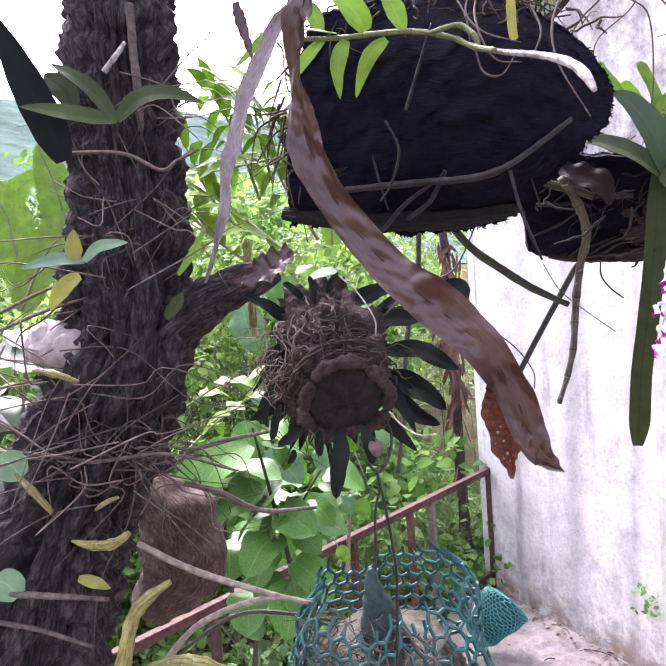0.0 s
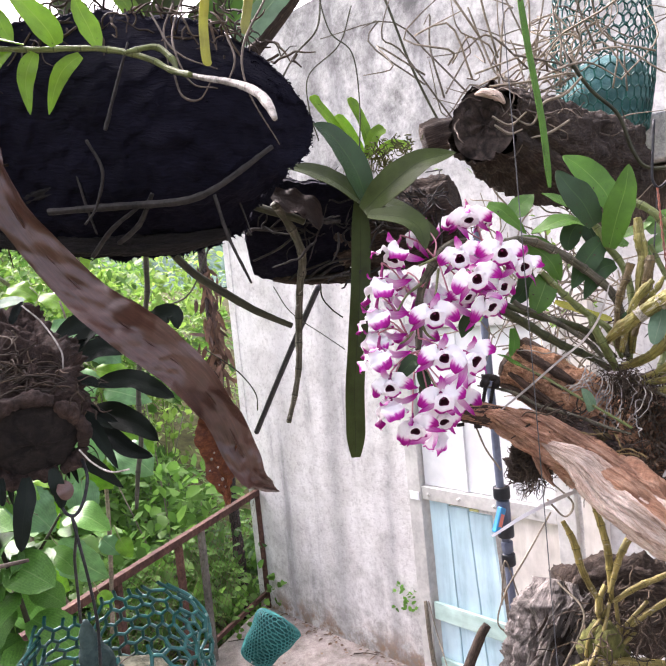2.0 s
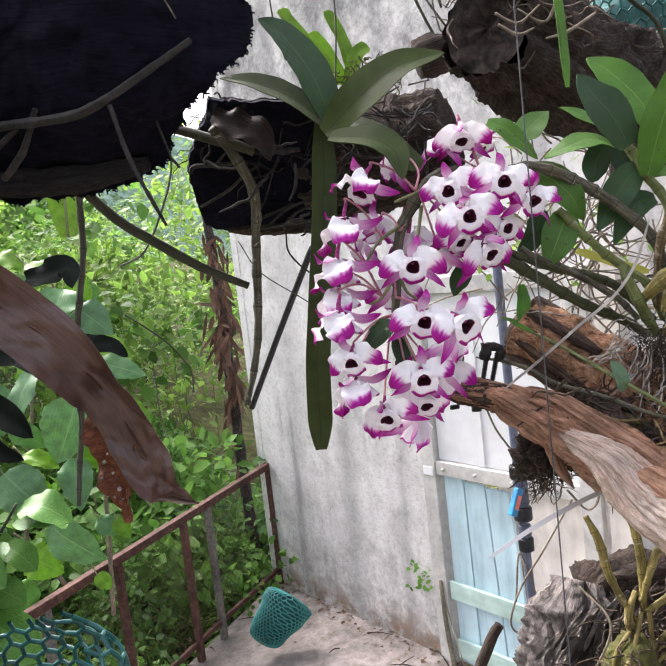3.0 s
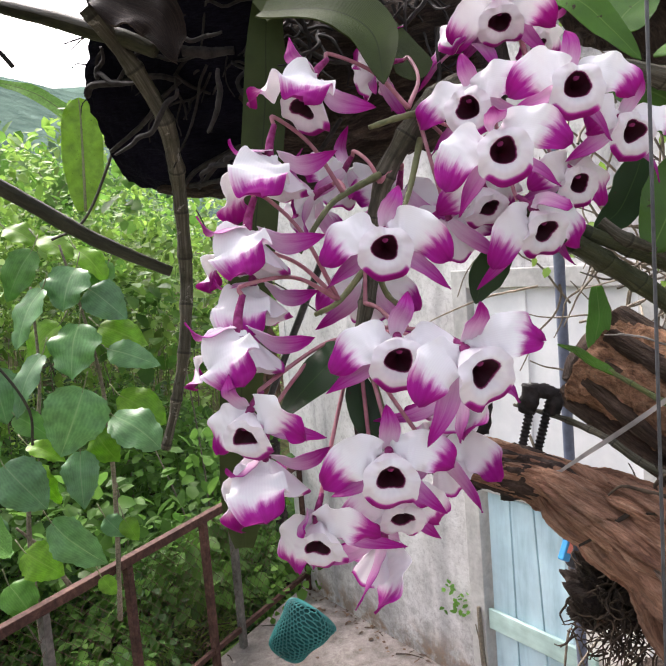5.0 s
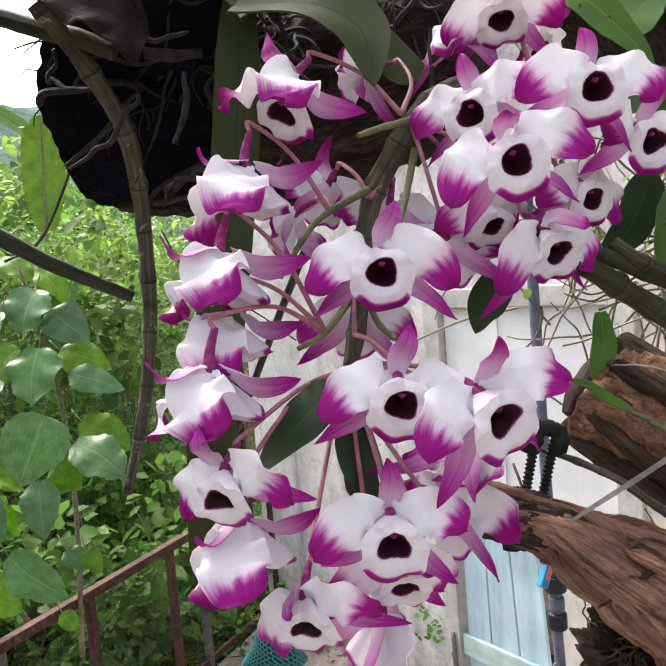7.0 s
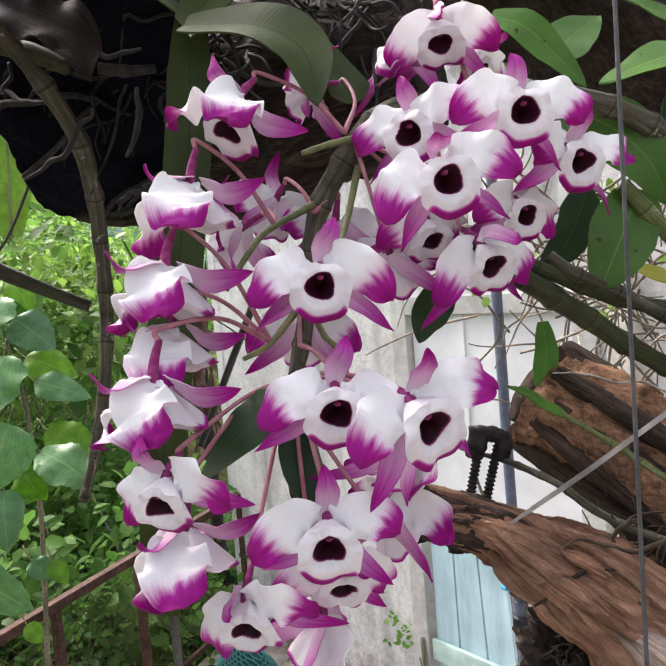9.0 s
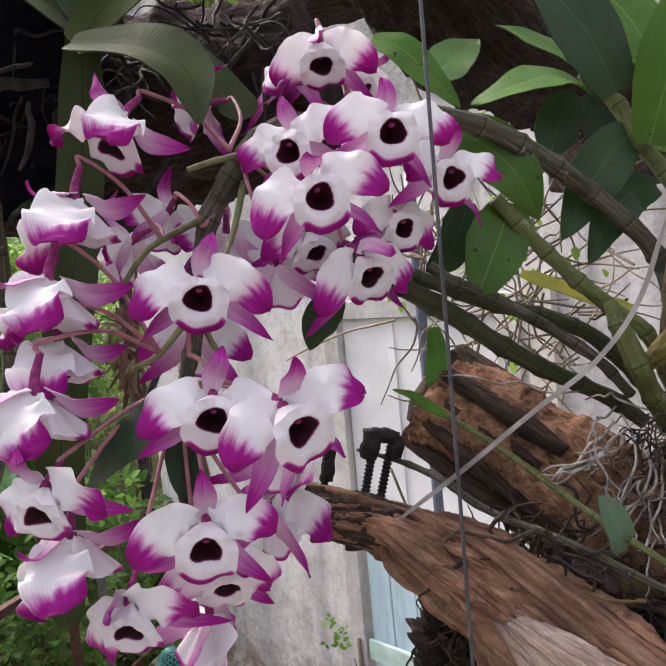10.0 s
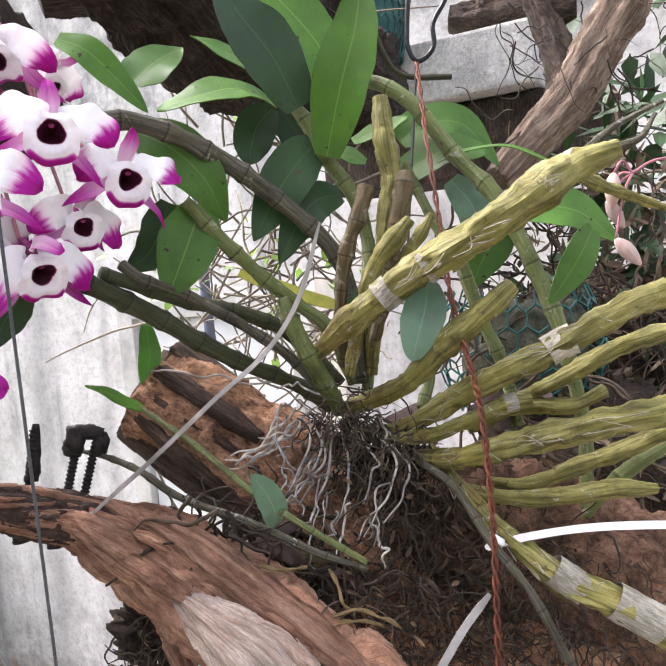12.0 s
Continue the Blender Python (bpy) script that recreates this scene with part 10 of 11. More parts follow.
for q in range(100):
    a0, rr, dep = rnd(0.9, 4.6), rnd(0.066, 0.088), rnd(0.012, 0.10)
    w = rnd(0.2, 0.7)
    tube(g, [pa + (ff[0][0] * math.cos(a0 + e) + ff[0][1] * math.sin(a0 + e)) * (rr + rnd(-0.006, 0.008)) + pax * dep for e in (-w, -w * 0.3, w * 0.3, w)], [0.0009, 0.0011, 0.0006], 9, 4, caps=False)
part("fibre_wrap", g, root_dark, pod, "dry grass and fibre wrapped round", kind="stuff")
part("fibre_mat", root_mat("fibre_mat", 110, [tuple(pa + (ff[0][0] * math.cos(a) + ff[0][1] * math.sin(a)) * 0.076 + pax * 0.06) for a in [k * 0.52 for k in range(12)]], 0.07, 0.012, 0.0011, root_dark, 0.3), root_dark, pod, "shaggy root fibres", kind="stuff")
part("fibre_mat", root_mat("fibre_mat", 90, [(-0.1419, 0.9579, 2.1486), (-0.0863, 0.9488, 2.1610), (-0.1647, 0.9583, 2.1084)], 0.06, 0.02, 0.0009, root_grey, 0.1), root_grey, pod, "", kind="stuff")
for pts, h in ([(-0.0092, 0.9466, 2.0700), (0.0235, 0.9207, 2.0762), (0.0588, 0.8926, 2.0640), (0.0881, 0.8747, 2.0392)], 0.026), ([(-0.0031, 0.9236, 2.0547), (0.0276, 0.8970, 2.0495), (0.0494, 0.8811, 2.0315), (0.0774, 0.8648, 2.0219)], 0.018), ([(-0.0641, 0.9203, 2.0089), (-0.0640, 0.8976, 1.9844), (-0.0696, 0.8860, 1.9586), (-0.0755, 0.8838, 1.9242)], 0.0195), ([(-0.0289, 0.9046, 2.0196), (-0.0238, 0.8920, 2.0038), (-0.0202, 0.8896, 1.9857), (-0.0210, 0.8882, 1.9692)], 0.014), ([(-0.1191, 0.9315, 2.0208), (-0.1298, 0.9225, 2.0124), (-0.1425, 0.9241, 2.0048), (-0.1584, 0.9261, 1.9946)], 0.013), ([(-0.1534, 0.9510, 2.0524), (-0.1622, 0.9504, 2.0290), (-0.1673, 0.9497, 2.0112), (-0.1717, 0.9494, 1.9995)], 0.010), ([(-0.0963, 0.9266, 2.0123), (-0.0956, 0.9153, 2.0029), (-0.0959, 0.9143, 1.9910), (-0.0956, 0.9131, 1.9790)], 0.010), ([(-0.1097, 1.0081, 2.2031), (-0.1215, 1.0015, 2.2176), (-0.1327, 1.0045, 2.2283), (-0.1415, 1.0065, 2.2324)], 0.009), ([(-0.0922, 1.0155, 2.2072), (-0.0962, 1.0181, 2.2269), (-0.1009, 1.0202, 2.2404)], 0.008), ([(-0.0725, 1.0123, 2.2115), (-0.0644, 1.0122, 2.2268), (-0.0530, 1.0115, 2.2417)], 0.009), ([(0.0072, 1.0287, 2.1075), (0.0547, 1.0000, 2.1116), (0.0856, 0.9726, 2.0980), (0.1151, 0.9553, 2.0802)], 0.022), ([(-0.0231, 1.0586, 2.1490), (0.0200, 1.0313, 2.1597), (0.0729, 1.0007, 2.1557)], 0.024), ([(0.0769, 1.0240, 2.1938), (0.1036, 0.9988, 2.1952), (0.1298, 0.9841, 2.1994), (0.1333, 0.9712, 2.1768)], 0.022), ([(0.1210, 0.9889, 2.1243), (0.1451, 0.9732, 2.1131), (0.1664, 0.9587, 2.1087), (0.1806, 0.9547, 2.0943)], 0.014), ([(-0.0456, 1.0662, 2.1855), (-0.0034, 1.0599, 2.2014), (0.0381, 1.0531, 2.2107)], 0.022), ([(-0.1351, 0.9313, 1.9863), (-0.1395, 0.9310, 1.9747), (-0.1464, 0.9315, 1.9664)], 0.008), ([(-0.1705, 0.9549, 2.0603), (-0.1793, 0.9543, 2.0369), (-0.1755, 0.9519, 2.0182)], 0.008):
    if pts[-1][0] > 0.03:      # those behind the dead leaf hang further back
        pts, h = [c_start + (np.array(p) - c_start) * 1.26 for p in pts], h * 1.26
    leaf(pts, h * 0.66, (-0.0448, -0.9315, 0.3609), leaf_shade_black, "oval", 0.35, 0.2, parent=pod, label="", thick=0.0012)
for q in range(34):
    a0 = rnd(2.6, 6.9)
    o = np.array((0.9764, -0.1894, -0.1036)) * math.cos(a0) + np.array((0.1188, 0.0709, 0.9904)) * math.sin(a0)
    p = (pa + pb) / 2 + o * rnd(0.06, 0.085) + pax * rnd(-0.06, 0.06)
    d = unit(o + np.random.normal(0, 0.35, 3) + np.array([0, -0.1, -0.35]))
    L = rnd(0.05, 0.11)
    leaf([p, p + d * L * 0.5 + np.array([0, 0, 0.006]), p + d * L], rnd(0.007, 0.013), unit(np.random.normal(0, 0.5, 3) + np.array((-0.1232, -0.8830, 0.4530))), leaf_shade_black, "lance", 0.35, 0.12, parent=pod, n=12, m=6, thick=0.0012)
leaf([(-0.0593, 1.0535, 2.2418), (-0.0756, 1.0567, 2.2435), (-0.0959, 1.0600, 2.2390), (-0.1101, 1.0618, 2.2304)], 0.012, (-0.0271, -0.5835, 0.8117), leaf_pale, "oval", parent=pod)
leaf([(-0.0181, 0.8909, 2.0032), (-0.0124, 0.8787, 1.9935), (-0.0138, 0.8779, 1.9819)], 0.010, (0.1079, -0.9925, 0.0581), dead_leaf_mat, "oval", parent=pod)
for pts in ([(-0.0491, 0.9796, 2.2355), (-0.0232, 0.9621, 2.2081), (-0.0012, 0.9340, 2.1702), (-0.0011, 0.9317, 2.1458)], [(0.0098, 0.8893, 2.0416), (0.0259, 0.8746, 2.0245), (0.0479, 0.8592, 2.0129), (0.0708, 0.8550, 2.0134)]):
    g = Geo()
    tube(g, pts, 0.0012, 24, 7)
    part("root", g, root_white, pod)

LAID = nearer(0.75)
hk = thing("basket_hanger", (-0.0130, 0.8857, 1.9584), "dark bent wire hook that holds the net basket", "hook")
g = Geo()
tube(g, [(0.0052, 0.9191, 2.0234), (0.0115, 0.8957, 2.0034), (0.0050, 0.8842, 1.9771), (-0.0064, 0.8797, 1.9609), (-0.0167, 0.8817, 1.9620), (-0.0233, 0.8887, 1.9695)], 0.0022, 40, 8)
part("hook", g, wire_mat, hk)
for pts in ([(-0.0123, 0.8806, 1.9598), (-0.0097, 0.8832, 1.9373), (-0.0213, 0.9117, 1.8923), (-0.0263, 0.9278, 1.8359), (-0.0310, 0.9448, 1.7901)], [(-0.0123, 0.8806, 1.9598), (-0.0065, 0.8710, 1.9227), (-0.0007, 0.8655, 1.8753), (0.0028, 0.8599, 1.8224), (-0.0007, 0.8551, 1.7643), (-0.0082, 0.8489, 1.6833)]):
    g = Geo()
    tube(g, pts, 0.0021, 30, 7)
    part("wire", g, wire_mat, hk)


def hex_net(fn, nu, nv, rad, k=6):
    """Hexagon mesh over a surface fn(u, v), as joined round strands."""
    g = Geo()
    du, dv = 1.0 / nu, 1.0 / nv

    def strand(a, b):
        pts = [np.array(fn(a[0] + (b[0] - a[0]) * t, a[1] + (b[1] - a[1]) * t)) for t in (0, 0.5, 1)]
        tube(g, pts, rad, 3, k, caps=False)

    for r in range(nv):
        for c in range(nu):
            x = (c + (0.5 if r % 2 else 0)) * du
            y = r * dv
            lo, mid, hi = y, y + dv / 3, y + dv
            strand((x, mid), (x, hi))
            strand((x, mid), (x + du / 2, lo))
            strand((x, mid), (x - du / 2, lo))
    return g


net_layer_mat = stuff("shade_cloth_grey_teal", [(0.3, (0.02, 0.045, 0.042)), (0.7, (0.07, 0.11, 0.10))], 90, bump=0.8, dist=0.003, rough=0.85, big=20)
LAID = nearer(0.85)
basket = thing("net_basket", (-0.0141, 0.9877, 1.6275), "hanging teal plastic net basket filled with moss", "basket")
bc = np.array((-0.0234, 1.0085, 1.6137))


def basket_fn(u, v):
    a = 2 * math.pi * u
    r = 0.165 * (1 - 0.34 * v ** 2.6) * (1 + 0.07 * math.sin(3 * a + 1) + (0.14 + 0.16 * v * v) * noise.noise(Vector((math.cos(a) * 2.6, math.sin(a) * 2.6, v * 3))))
    return bc + np.array([r * math.cos(a), r * math.sin(a) * 0.9, -0.10 + 0.225 * v + 0.012 * math.sin(2 * a) + 0.02 * math.cos(a - 1.2) + 0.035 * v * v * noise.noise(Vector((math.cos(a) * 2, math.sin(a) * 2, 7)))])


part("net", hex_net(basket_fn, 33, 10, 0.0030), net_teal, basket, "teal hexagonal plastic net")
g = Geo()
tube(g, [bc + np.array([0, 0, z]) for z in (-0.12, -0.07, -0.02, 0.035, 0.055)], [0.09, 0.120, 0.125, 0.10, 0.02], 40, 40, rough=0.15, freq=22)
part("moss_fill", g, moss_mat, basket, "grey moss and shade cloth filling")
part("fibre_mat", root_mat("fibre_mat", 140, [tuple(bc + np.array([rnd(-0.09, 0.09), rnd(-0.12, -0.05), rnd(0.02, 0.1)])) for _ in range(16)], 0.09, 0.02, 0.001, root_grey, 0.0), root_grey, basket, "", kind="stuff")
g = Geo()
tip = np.array((-0.0323, 0.9450, 1.7903))
tube(g, [tip, tip + (0.0, 0.01, -0.03), tip + (0.005, 0.02, -0.08), tip + (0.01, 0.03, -0.14)], [0.005, 0.012, 0.026, 0.045], 24, 24, rough=0.25, freq=40)
part("cloth_peak", g, net_layer_mat, basket, "grey cloth gathered to a peak")

LAID = BLOOM_SIDE
# net bag on the terrace floor
bag = thing("net_bag", (0.662, 4.020, 0.0), "full teal net bag standing on the terrace floor", "net bag")
b0 = np.array([0.662, 4.020, -0.030])


def bag_fn(u, v, shrink=1.0):
    a = 2 * math.pi * u
    h = 2 * v - 1
    wide = (1 - abs(h) ** 9) ** 0.5 * (0.86 + 0.10 * h * h + 0.24 * h) if abs(h) < 1 else 0.0
    x, y, z = 0.145 * wide * shrink * math.copysign(abs(math.cos(a)) ** 0.6, math.cos(a)) * (1 + 0.08 * noise.noise(Vector((a, h * 2, 0)))), 0.085 * wide * shrink * math.sin(a) * (1 - 0.75 * abs(h) ** 2), 0.155 * h * shrink
    t = radians(43)
    return b0 + np.array([x * math.cos(t) + z * math.sin(t), y, 0.235 - x * math.sin(t) + z * math.cos(t)])


part("net", hex_net(bag_fn, 30, 18, 0.0036, 4), net_light, bag, "teal plastic net")
g = Geo()
rows = [[bag_fn(j / 24, 0.02 + 0.96 * i / 20, 0.94) for j in range(25)] for i in range(21)]
g.grid(rows, [[(j / 24, i / 20) for j in range(25)] for i in range(21)])
part("filling", g, stuff("net_layers_dark", [(0.35, (0.004, 0.05, 0.052)), (0.65, (0.012, 0.12, 0.115))], 55, bump=0.8, dist=0.006, rough=0.5, big=9), bag, "folded net inside")

# net bag on the ledge and a further one beside the plant
bag2 = thing("net_bag", (1.4225, 1.7340, 2.6065), "teal net bag of moss hanging by the ledge", "net bag")
b2 = np.array((1.5046, 1.7557, 2.7812))


def bag2_fn(u, v):
    a = 2 * math.pi * u
    r = 0.150 * (0.75 + 0.25 * math.sin(math.pi * v)) * (1 + 0.06 * math.sin(2 * a))
    return b2 + np.array([r * math.cos(a), r * math.sin(a), -0.20 + 0.5 * v])


part("net", hex_net(bag2_fn, 34, 16, 0.0030, 4), net_teal, bag2, "teal plastic net")
g = Geo()
tube(g, [b2 + np.array([0, 0, z]) for z in (-0.21, -0.17, -0.10, -0.02, 0.02)], [0.05, 0.10, 0.125, 0.10, 0.03], 30, 28, rough=0.12, freq=14)
part("filling", g, stuff("pale_cloth", [(0.3, (0.03, 0.12, 0.125)), (0.7, (0.14, 0.26, 0.26))], 20, bump=0.6, dist=0.01, rough=0.9), bag2, "dull teal cloth filling")
g = Geo()
tube(g, [(1.0165, 1.2583, 2.6413), (1.0584, 1.2380, 2.5603), (1.1044, 1.2190, 2.5034), (1.1230, 1.2058, 2.4260), (1.1485, 1.1947, 2.3889), (1.2181, 1.1743, 2.3864)], 0.004, 50, 8, rough=0.1, freq=40)
single("tendril", g, stem_olive, "dark looped stem by the net bag", "tendril")
bag3 = thing("net_bag", (1.1516, 1.0422, 1.9844), "teal net pocket behind the canes", "net bag")
b3 = np.array((1.2097, 1.0690, 2.0275))


def bag3_fn(u, v):
    a = 2 * math.pi * u
    r = 0.10 * (0.8 + 0.2 * math.sin(math.pi * v)) * (1 + 0.1 * math.sin(3 * a))
    return b3 + np.array([r * math.cos(a), r * math.sin(a), -0.08 + 0.15 * v])


part("net", hex_net(bag3_fn, 24, 6, 0.0016, 4), net_teal, bag3)
g = Geo()
tube(g, [b3 + np.array([0, 0, z]) for z in (-0.09, -0.06, 0.0, 0.05)], [0.03, 0.07, 0.085, 0.06], 24, 24, rough=0.2, freq=30)
part("filling", g, moss_mat, bag3, "dry moss filling")

LAID = LOG_SIDE
# ---- weathered stump with yellow canes below ----
stump = thing("weathered_stump", (0.9386, 1.3304, 1.1631), "weathered grey driftwood stump with yellow orchid canes", "stump")
part("wood", ridged_body([(0.9416, 1.3613, 1.3892), (1.0424, 1.3436, 1.3987), (1.1778, 1.3155, 1.3642)], [0.08, 0.09, 0.09], 60, 60, 0.4, 0.2, 22, 39.0), bark_brown, stump, "dark bark behind")
part("wood", ridged_body(list([(0.9353, 1.3691, 1.4606), (0.9074, 1.3484, 1.4020), (0.8835, 1.3260, 1.3349), (0.8670, 1.3200, 1.2380), (0.8505, 1.3140, 1.1411)]) + [np.array((0.8213, 1.2965, 0.8976)), np.array((0.8213, 1.2965, 0.8976)) * np.array([1, 1, 0])], [0.05, 0.090, 0.095, 0.10, 0.10, 0.11, 0.13], 130, 100, 0.55, 0.22, 22, 37.0, 1.0, 22, 0.10), wood_grey, stump, "grey splintered wood")
sc = np.array((0.9048, 1.3043, 1.3623))
for q in range(150):
    p = sc + np.array([rnd(-0.10, 0.06), -0.066 + rnd(-0.015, 0.02), rnd(-0.11, 0.11)])
    d = unit(np.array([-0.66, -0.12, -0.5]) + np.random.normal(0, 0.14, 3))
    L = rnd(0.04, 0.12)
    g = Geo()
    blade(g, [p - d * L * 0.4, p + d * L * 0.1 + np.random.normal(0, 0.003, 3), p + d * L * 0.6 + np.array([0, -0.006, 0])], rnd(0.0025, 0.007), unit(np.array([-0.4, -0.8, 0.5]) + np.random.normal(0, 0.5, 3)), 10, 4, "strap" if q % 3 else "lance", 0.3, 0.3, 3, rnd(0.002, 0.005), seed=q, crumple=0.3)
    part("splinter", g, wood_grey if q % 5 else bark_brown, stump, smooth=False)
g = Geo()
tube(g, [(0.8572, 1.1737, 1.4012), (0.8971, 1.1579, 1.4199), (0.9437, 1.1569, 1.3921)], [0.02, 0.05, 0.02], 24, 20, rough=0.25, freq=40)
part("moss_pad", g, moss_green, stump, "green moss pad")
for pts, r in ([(0.9141, 1.1612, 1.4887), (0.8752, 1.1664, 1.5763), (0.8654, 1.1740, 1.6387), (0.8544, 1.1902, 1.6804)], [0.006, 0.009, 0.010, 0.006]), ([(0.9291, 1.1600, 1.5048), (0.9363, 1.1677, 1.6011), (0.9309, 1.1869, 1.6868), (0.9211, 1.2038, 1.7383)], [0.007, 0.010, 0.009, 0.006]), ([(0.9213, 1.1533, 1.5276), (0.9562, 1.1540, 1.6028), (0.9966, 1.1511, 1.6511), (1.0434, 1.1453, 1.6812)], [0.006, 0.009, 0.010, 0.008]), ([(0.8085, 1.1419, 1.4013), (0.8636, 1.1227, 1.4137), (0.9383, 1.1078, 1.4015), (1.0125, 1.0926, 1.3851)], [0.006, 0.010, 0.012, 0.010]), ([(0.9204, 1.1650, 1.5410), (0.8979, 1.1562, 1.5126), (0.8980, 1.1529, 1.4775), (0.9119, 1.1478, 1.4497)], [0.006, 0.009, 0.009, 0.006]), ([(0.9277, 1.1505, 1.5094), (0.9735, 1.1440, 1.5308), (1.0449, 1.1326, 1.5496)], [0.006, 0.008, 0.007]), ([(0.9223, 1.1352, 1.4448), (0.9688, 1.1294, 1.4747), (1.0322, 1.1204, 1.5028)], [0.006, 0.008, 0.007]):
    cane(pts, [c * 0.8 for c in r], cane_ochre, 0.03, 50, 12, parent=stump)
for pts in ([(0.9192, 1.1521, 1.5103), (0.8830, 1.1331, 1.4539), (0.8308, 1.1173, 1.4012), (0.7916, 1.1201, 1.3542)], [(0.9320, 1.1496, 1.5089), (0.9146, 1.1253, 1.4333), (0.8683, 1.1068, 1.3631)], [(0.9086, 1.1525, 1.4939), (0.8630, 1.1467, 1.4511), (0.8431, 1.1359, 1.4063)], [(0.9572, 1.1292, 1.4498), (0.8957, 1.1274, 1.4180), (0.8203, 1.1299, 1.4054)], [(0.9960, 1.1372, 1.5021), (0.9328, 1.1348, 1.4611), (0.8809, 1.1318, 1.4368)]):
    g = Geo()
    tube(g, pts, [0.004, 0.0042, 0.003], 30, 8, rough=0.1, freq=60)
    part("root", g, cane_ochre, stump, "yellowish root")
part("fibre_mat", root_mat("fibre_mat", 160, [(0.9196, 1.1577, 1.4616), (0.9429, 1.1393, 1.4201), (0.8832, 1.1509, 1.4264), (0.9802, 1.1582, 1.4771)], 0.09, 0.03, 0.0014, root_dark, 0.2), root_dark, stump, "", kind="stuff")
single("stick", tube(Geo(), [(0.7413, 1.6132, 1.0687), (0.7861, 1.6132, 1.1565), (0.8294, 1.6123, 1.2329), (0.8498, 1.6111, 1.2597)], [0.016, 0.015, 0.013, 0.012], 24, 10, rough=0.12, freq=30), bark_brown, "short broken brown stick", "stick")
for pts in ([(0.8664, 1.5077, 1.2780), (0.8383, 1.5162, 1.3139), (0.8687, 1.5175, 1.3874), (0.9324, 1.5133, 1.4683), (1.0094, 1.5087, 1.5697)], [(0.8953, 1.6071, 1.3069), (0.9203, 1.6131, 1.4199), (0.9431, 1.6000, 1.3250), (0.9629, 1.5940, 1.2997)], [(0.8090, 1.4688, 1.8403), (0.8268, 1.4595, 1.7763), (0.8560, 1.4490, 1.7215)], [(0.8675, 1.2448, 1.7446), (0.9066, 1.2330, 1.6948), (0.8855, 1.2345, 1.6696), (0.8543, 1.2440, 1.7095)], [(0.8515, 1.2283, 1.5363), (0.8701, 1.1689, 1.4845), (0.8049, 1.1708, 1.3767)], [(1.0485, 2.6562, 0.8165), (1.0667, 2.6390, 0.6684), (1.0546, 2.5323, 0.5951), (1.0635, 2.5239, 0.5236)]):
    single("tendril", tube(Geo(), pts, 0.0022, 40, 6, rough=0.15, freq=50), twig_mat, "thin dry vine stem hanging down", "tendril")

LAID = BLOOM_SIDE
# ---- dry twigs of a climber before the wall ----
random.seed(71), np.random.seed(71)
climber = thing("dry_climber", (1.0237, 1.4421, 2.0614), "dry leafless climber tangled in front of the wall", "climber")
g = Geo()
for _ in range(130):
    p = np.array(random.choice([(1.0743, 1.4358, 2.2842), (1.0418, 1.5077, 2.1981), (1.0098, 1.5837, 2.1472), (1.0903, 1.4079, 2.1486), (1.0760, 1.5325, 2.0967), (1.1163, 1.4796, 2.1373), (1.1003, 1.5831, 2.0554), (1.1522, 1.4624, 2.0535)])) + np.random.normal(0, 0.07, 3)
    d = unit(np.array([rnd(-1, 1), rnd(-0.5, 0.5), rnd(-0.9, 0.9)]))
    pts = [p]
    for _ in range(5):
        d = unit(d + np.random.normal(0, 0.3, 3))
        pts.append(pts[-1] + d * rnd(0.02, 0.05))
    tube(g, pts, [0.0022, 0.0018, 0.001], 15, 5, caps=False)
part("twig_tangle", g, twig_mat, climber, "pale dry twigs", kind="stuff")
g = Geo()
for _ in range(70):
    p = np.array(random.choice([(1.0852, 1.5354, 2.1689), (1.0255, 1.5766, 2.1749), (1.0853, 1.4283, 2.2832), (0.8996, 1.4489, 2.4123), (1.0835, 1.4058, 2.0956), (1.1475, 1.5773, 2.1678)])) + np.random.normal(0, 0.07, 3)
    leaflet(g, p, np.random.normal(0, 1, 3), (0, -0.5, 1), 0.022, 0.007)
part("leaf_sprinkle", g, foliage_bright, climber, "few small young leaves", kind="stuff")

# ---- the gnarled vine and the dim plants beyond the orchid ----
gv = thing("gnarled_vine", (1.2066, 1.0381, 2.2482), "thick gnarled brown vine with shaggy bark", "vine")
part("stem", ridged_body([(1.3833, 0.9872, 2.5046), (1.3533, 0.9998, 2.4432), (1.3145, 1.0184, 2.3828), (1.2721, 1.0278, 2.3251), (1.2231, 1.0431, 2.2800), (1.1624, 1.0537, 2.2302)], [0.030, 0.031, 0.029, 0.027, 0.025, 0.016], 110, 48, 0.34, 0.14, 30, 43.0), vine_bark, gv, "twisted brown stem")
part("stem", ridged_body([(1.3113, 1.1219, 2.5123), (1.3136, 1.0863, 2.4347), (1.2987, 1.0518, 2.3696), (1.2664, 1.0304, 2.3151)], [0.012, 0.018, 0.022, 0.02], 70, 36, 0.3, 0.2, 34, 47.0), bark_brown, gv, "")
part("shaggy_bark", root_mat("shaggy_bark", 46, [(1.2908, 1.0628, 2.4142), (1.2722, 1.0198, 2.3589), (1.3002, 1.0071, 2.4085), (1.3525, 1.0147, 2.3642), (1.2174, 1.0247, 2.2963), (1.4259, 1.0297, 2.3966), (1.2775, 1.0986, 2.4344), (1.4223, 1.0191, 2.2928)], 0.09, 0.025, 0.0009, root_dark, 0.0), root_dark, gv, "shaggy fibres", kind="stuff")
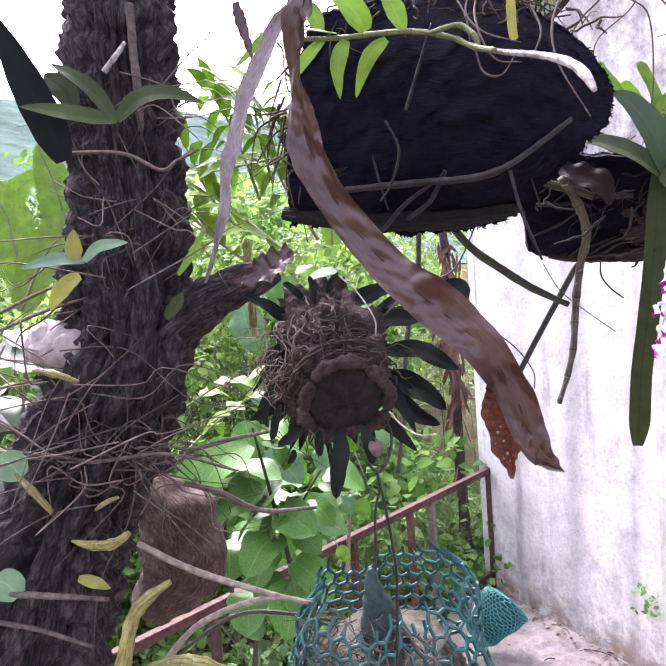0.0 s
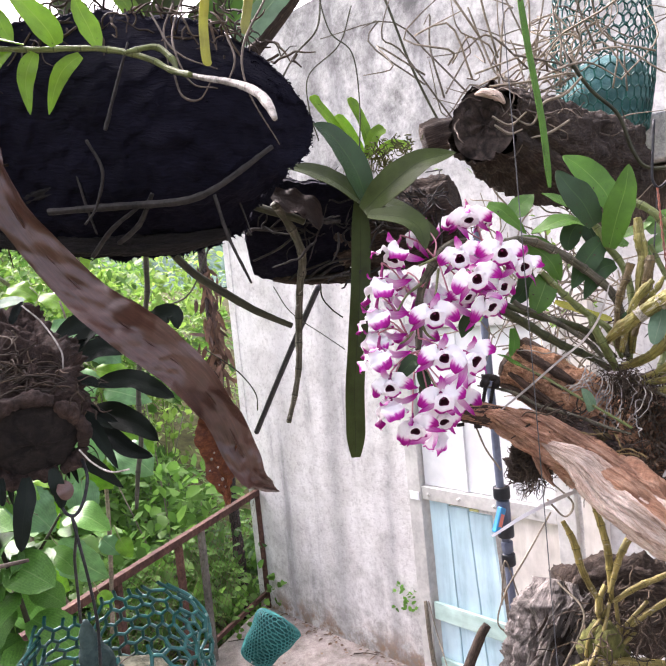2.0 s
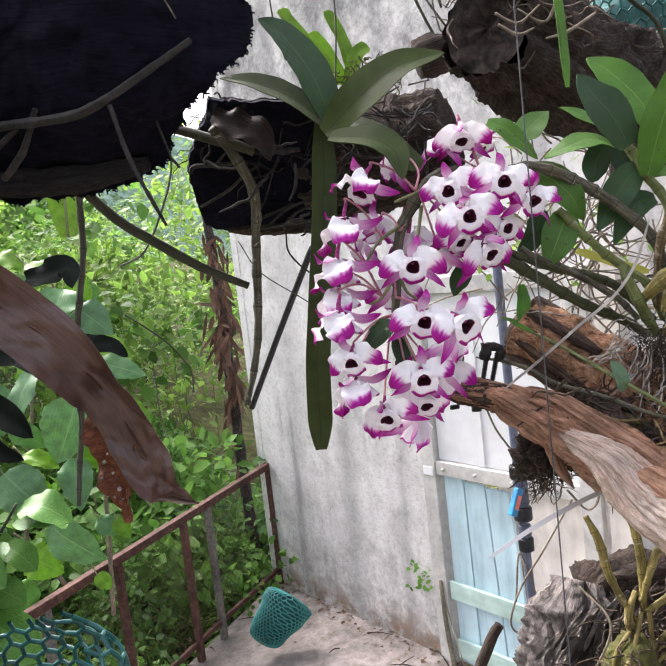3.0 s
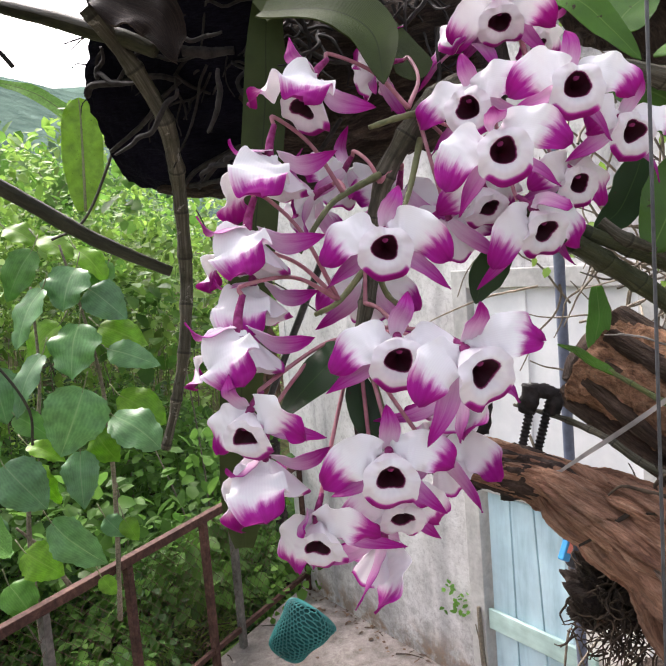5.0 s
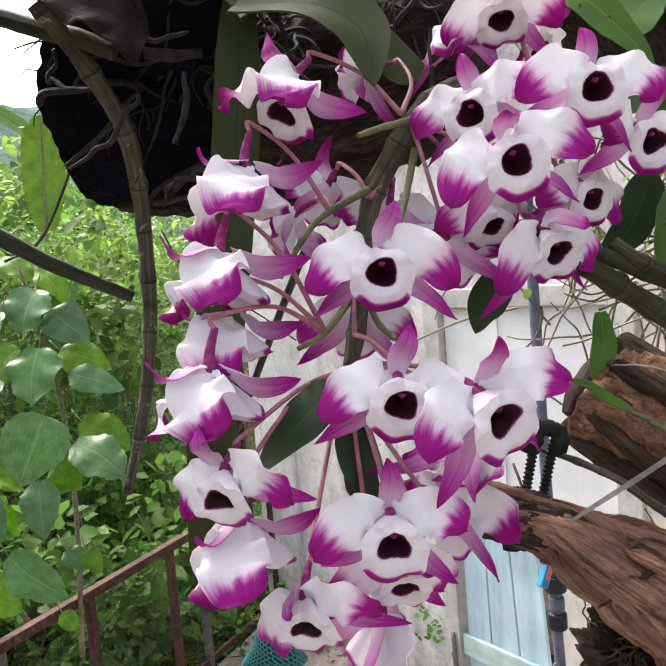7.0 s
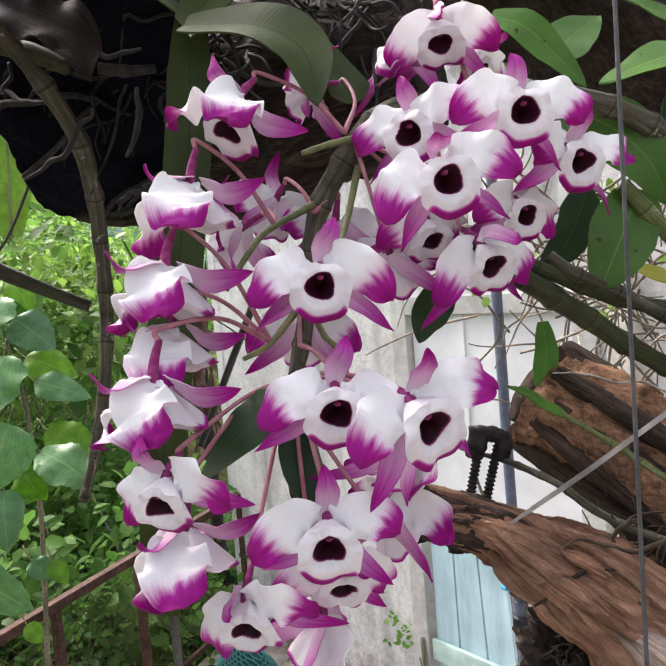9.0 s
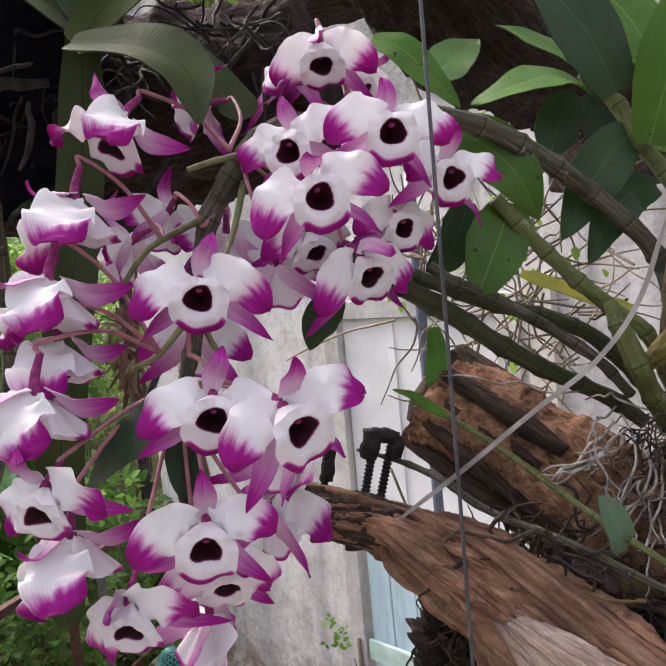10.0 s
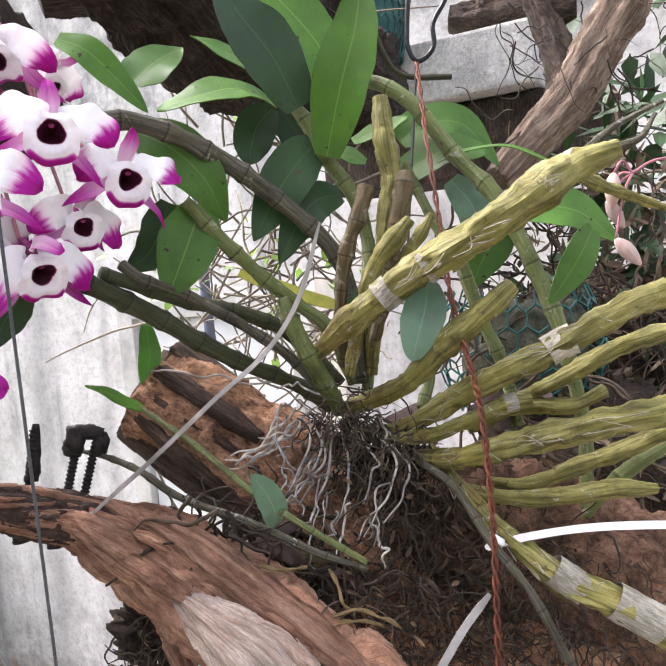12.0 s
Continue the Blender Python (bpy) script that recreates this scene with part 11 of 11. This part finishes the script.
single("log_piece", ridged_body([np.array((1.7727, 1.7200, 2.7042)), np.array((1.8238, 1.6595, 2.6910)), np.array((1.8747, 1.5757, 2.6845)), np.array((1.9378, 1.4839, 2.6808))], [0.03, 0.05, 0.05, 0.04], 70, 40, 0.25, 0.15, 24, 51.0), bark_brown, "rough brown log lying on the concrete ledge", "log")
bank = thing("dry_plant_bank", (1.3646, 1.0752, 1.9453), "bank of dry leaves, roots and dim foliage beyond the orchid", "plants", kind="stuff")
part("litter", root_mat("litter", 330, [(1.2698, 1.0996, 2.1112), (1.3112, 1.0651, 2.0607), (1.3527, 1.0307, 2.0103), (1.3909, 1.0189, 2.1222), (1.1475, 0.9789, 1.9420), (1.2011, 0.9358, 1.8879), (1.1305, 0.9166, 1.8384), (1.1725, 0.8848, 1.8113), (1.2836, 1.1039, 2.2198), (1.4240, 1.0687, 2.2135), (1.2922, 0.9419, 1.9444), (1.1673, 1.1051, 2.0866)], 0.12, 0.05, 0.0016, root_dark, 0.0), root_dark, bank, "dry brown stems", kind="stuff")
g = Geo()
for _ in range(1100):
    p = np.array(random.choice([(1.3098, 1.1329, 2.1092), (1.3535, 1.0966, 2.0561), (1.3971, 1.0604, 2.0029), (1.4374, 1.0480, 2.1208), (1.1874, 1.0110, 1.9290), (1.2443, 0.9652, 1.8715), (1.1720, 0.9467, 1.8176), (1.2167, 0.9127, 1.7888), (1.4504, 1.0520, 2.2231), (1.3383, 0.9699, 1.9323)])) + np.random.normal(0, 0.06, 3)
    leaflet(g, p, np.random.normal(0, 1, 3), np.random.normal(0, 1, 3) + (0, -0.5, 1), rnd(0.02, 0.05), rnd(0.002, 0.006))
part("dry_leaves", g, stuff("dry_leaf_litter", [(0.3, (0.04, 0.028, 0.02)), (0.7, (0.19, 0.14, 0.10))], 40, bump=0.3, thin=0.1, island=True, vary=0.6), bank, "dry curled leaves", kind="stuff")
g = Geo()
for _ in range(260):
    p = np.array(random.choice([(1.5446, 1.1216, 2.3176), (1.5673, 1.0958, 2.2349), (1.5555, 1.0921, 2.1422), (1.5235, 1.1041, 2.0650), (1.4481, 1.0214, 1.9674), (1.7003, 1.1525, 2.4364)])) + np.random.normal(0, 0.07, 3)
    leaflet(g, p, np.random.normal(0, 1, 3) + (0, -0.3, -0.2), np.random.normal(0, 0.5, 3) + (0, -0.5, 1), rnd(0.05, 0.11), rnd(0.008, 0.016))
part("dim_leaves", g, leaf_deep, bank, "dim dark leaves", kind="stuff")
g = Geo()
tube(g, [(1.1962, 1.1240, 1.9102), (1.2462, 1.0265, 1.8867), (1.3290, 0.9625, 1.8236), (1.4341, 0.8831, 1.7582)], [0.06, 0.10, 0.13, 0.13], 60, 40, rough=0.25, freq=16)
part("old_log", g, bark_brown, bank, "old brown log")
g = Geo()
tube(g, [(1.4158, 1.2285, 1.9924), (1.5286, 1.1490, 1.9671), (1.6700, 1.0497, 1.9389)], [0.10, 0.14, 0.14], 60, 40, rough=0.25, freq=14)
part("old_log", g, bark_brown, bank, "")

# fallen debris on the floor and along the wall foot
random.seed(81), np.random.seed(81)
g = Geo()
for _ in range(170):
    s = rnd(0.0, 2.7)
    off = abs(np.random.normal(0, 0.07)) + 0.01 if random.random() < 0.8 else rnd(0.05, 1.0)
    p = WALL @ Vector((s, off, 0.006))
    a = rnd(0, 6.28)
    leaflet(g, np.array(p), (math.cos(a), math.sin(a), 0.05), (rnd(-0.3, 0.3), rnd(-0.3, 0.3), 1), rnd(0.015, 0.05), rnd(0.005, 0.012))
tagged(new("floor_litter", mesh_from("floor_litter", g, stuff("floor_litter_brown", [(0.3, (0.05, 0.03, 0.02)), (0.7, (0.2, 0.13, 0.09))], 40, bump=0.3, island=True, vary=0.5))), "brown dry leaf litter along the wall foot", "litter", kind="stuff")
g = Geo()
for _ in range(26):
    p = WALL @ Vector((rnd(0.0, 2.2), rnd(0.03, 1.0), 0.006))
    a = rnd(0, 6.28)
    L = rnd(0.05, 0.22)
    q = np.array(p)
    tube(g, [q, q + np.array([math.cos(a) * L * 0.5, math.sin(a) * L * 0.5, 0.012]), q + np.array([math.cos(a) * L, math.sin(a) * L, 0.003])], [0.004, 0.0035, 0.002], 6, 5)
tagged(new("floor_twigs", mesh_from("floor_twigs", g, root_dark)), "broken twigs scattered on the terrace floor", "litter", kind="stuff")
g = Geo()
for _ in range(26):
    p = np.array(WALL @ Vector((rnd(1.28, 1.42), rnd(0.01, 0.05), rnd(0.34, 0.50))))
    leaflet(g, p, np.random.normal(0, 1, 3), (0, -0.5, 1), 0.035, 0.011)
tagged(new("wall_weed", mesh_from("wall_weed", g, foliage_mid)), "small weed growing from the wall", "weed", kind="stuff")
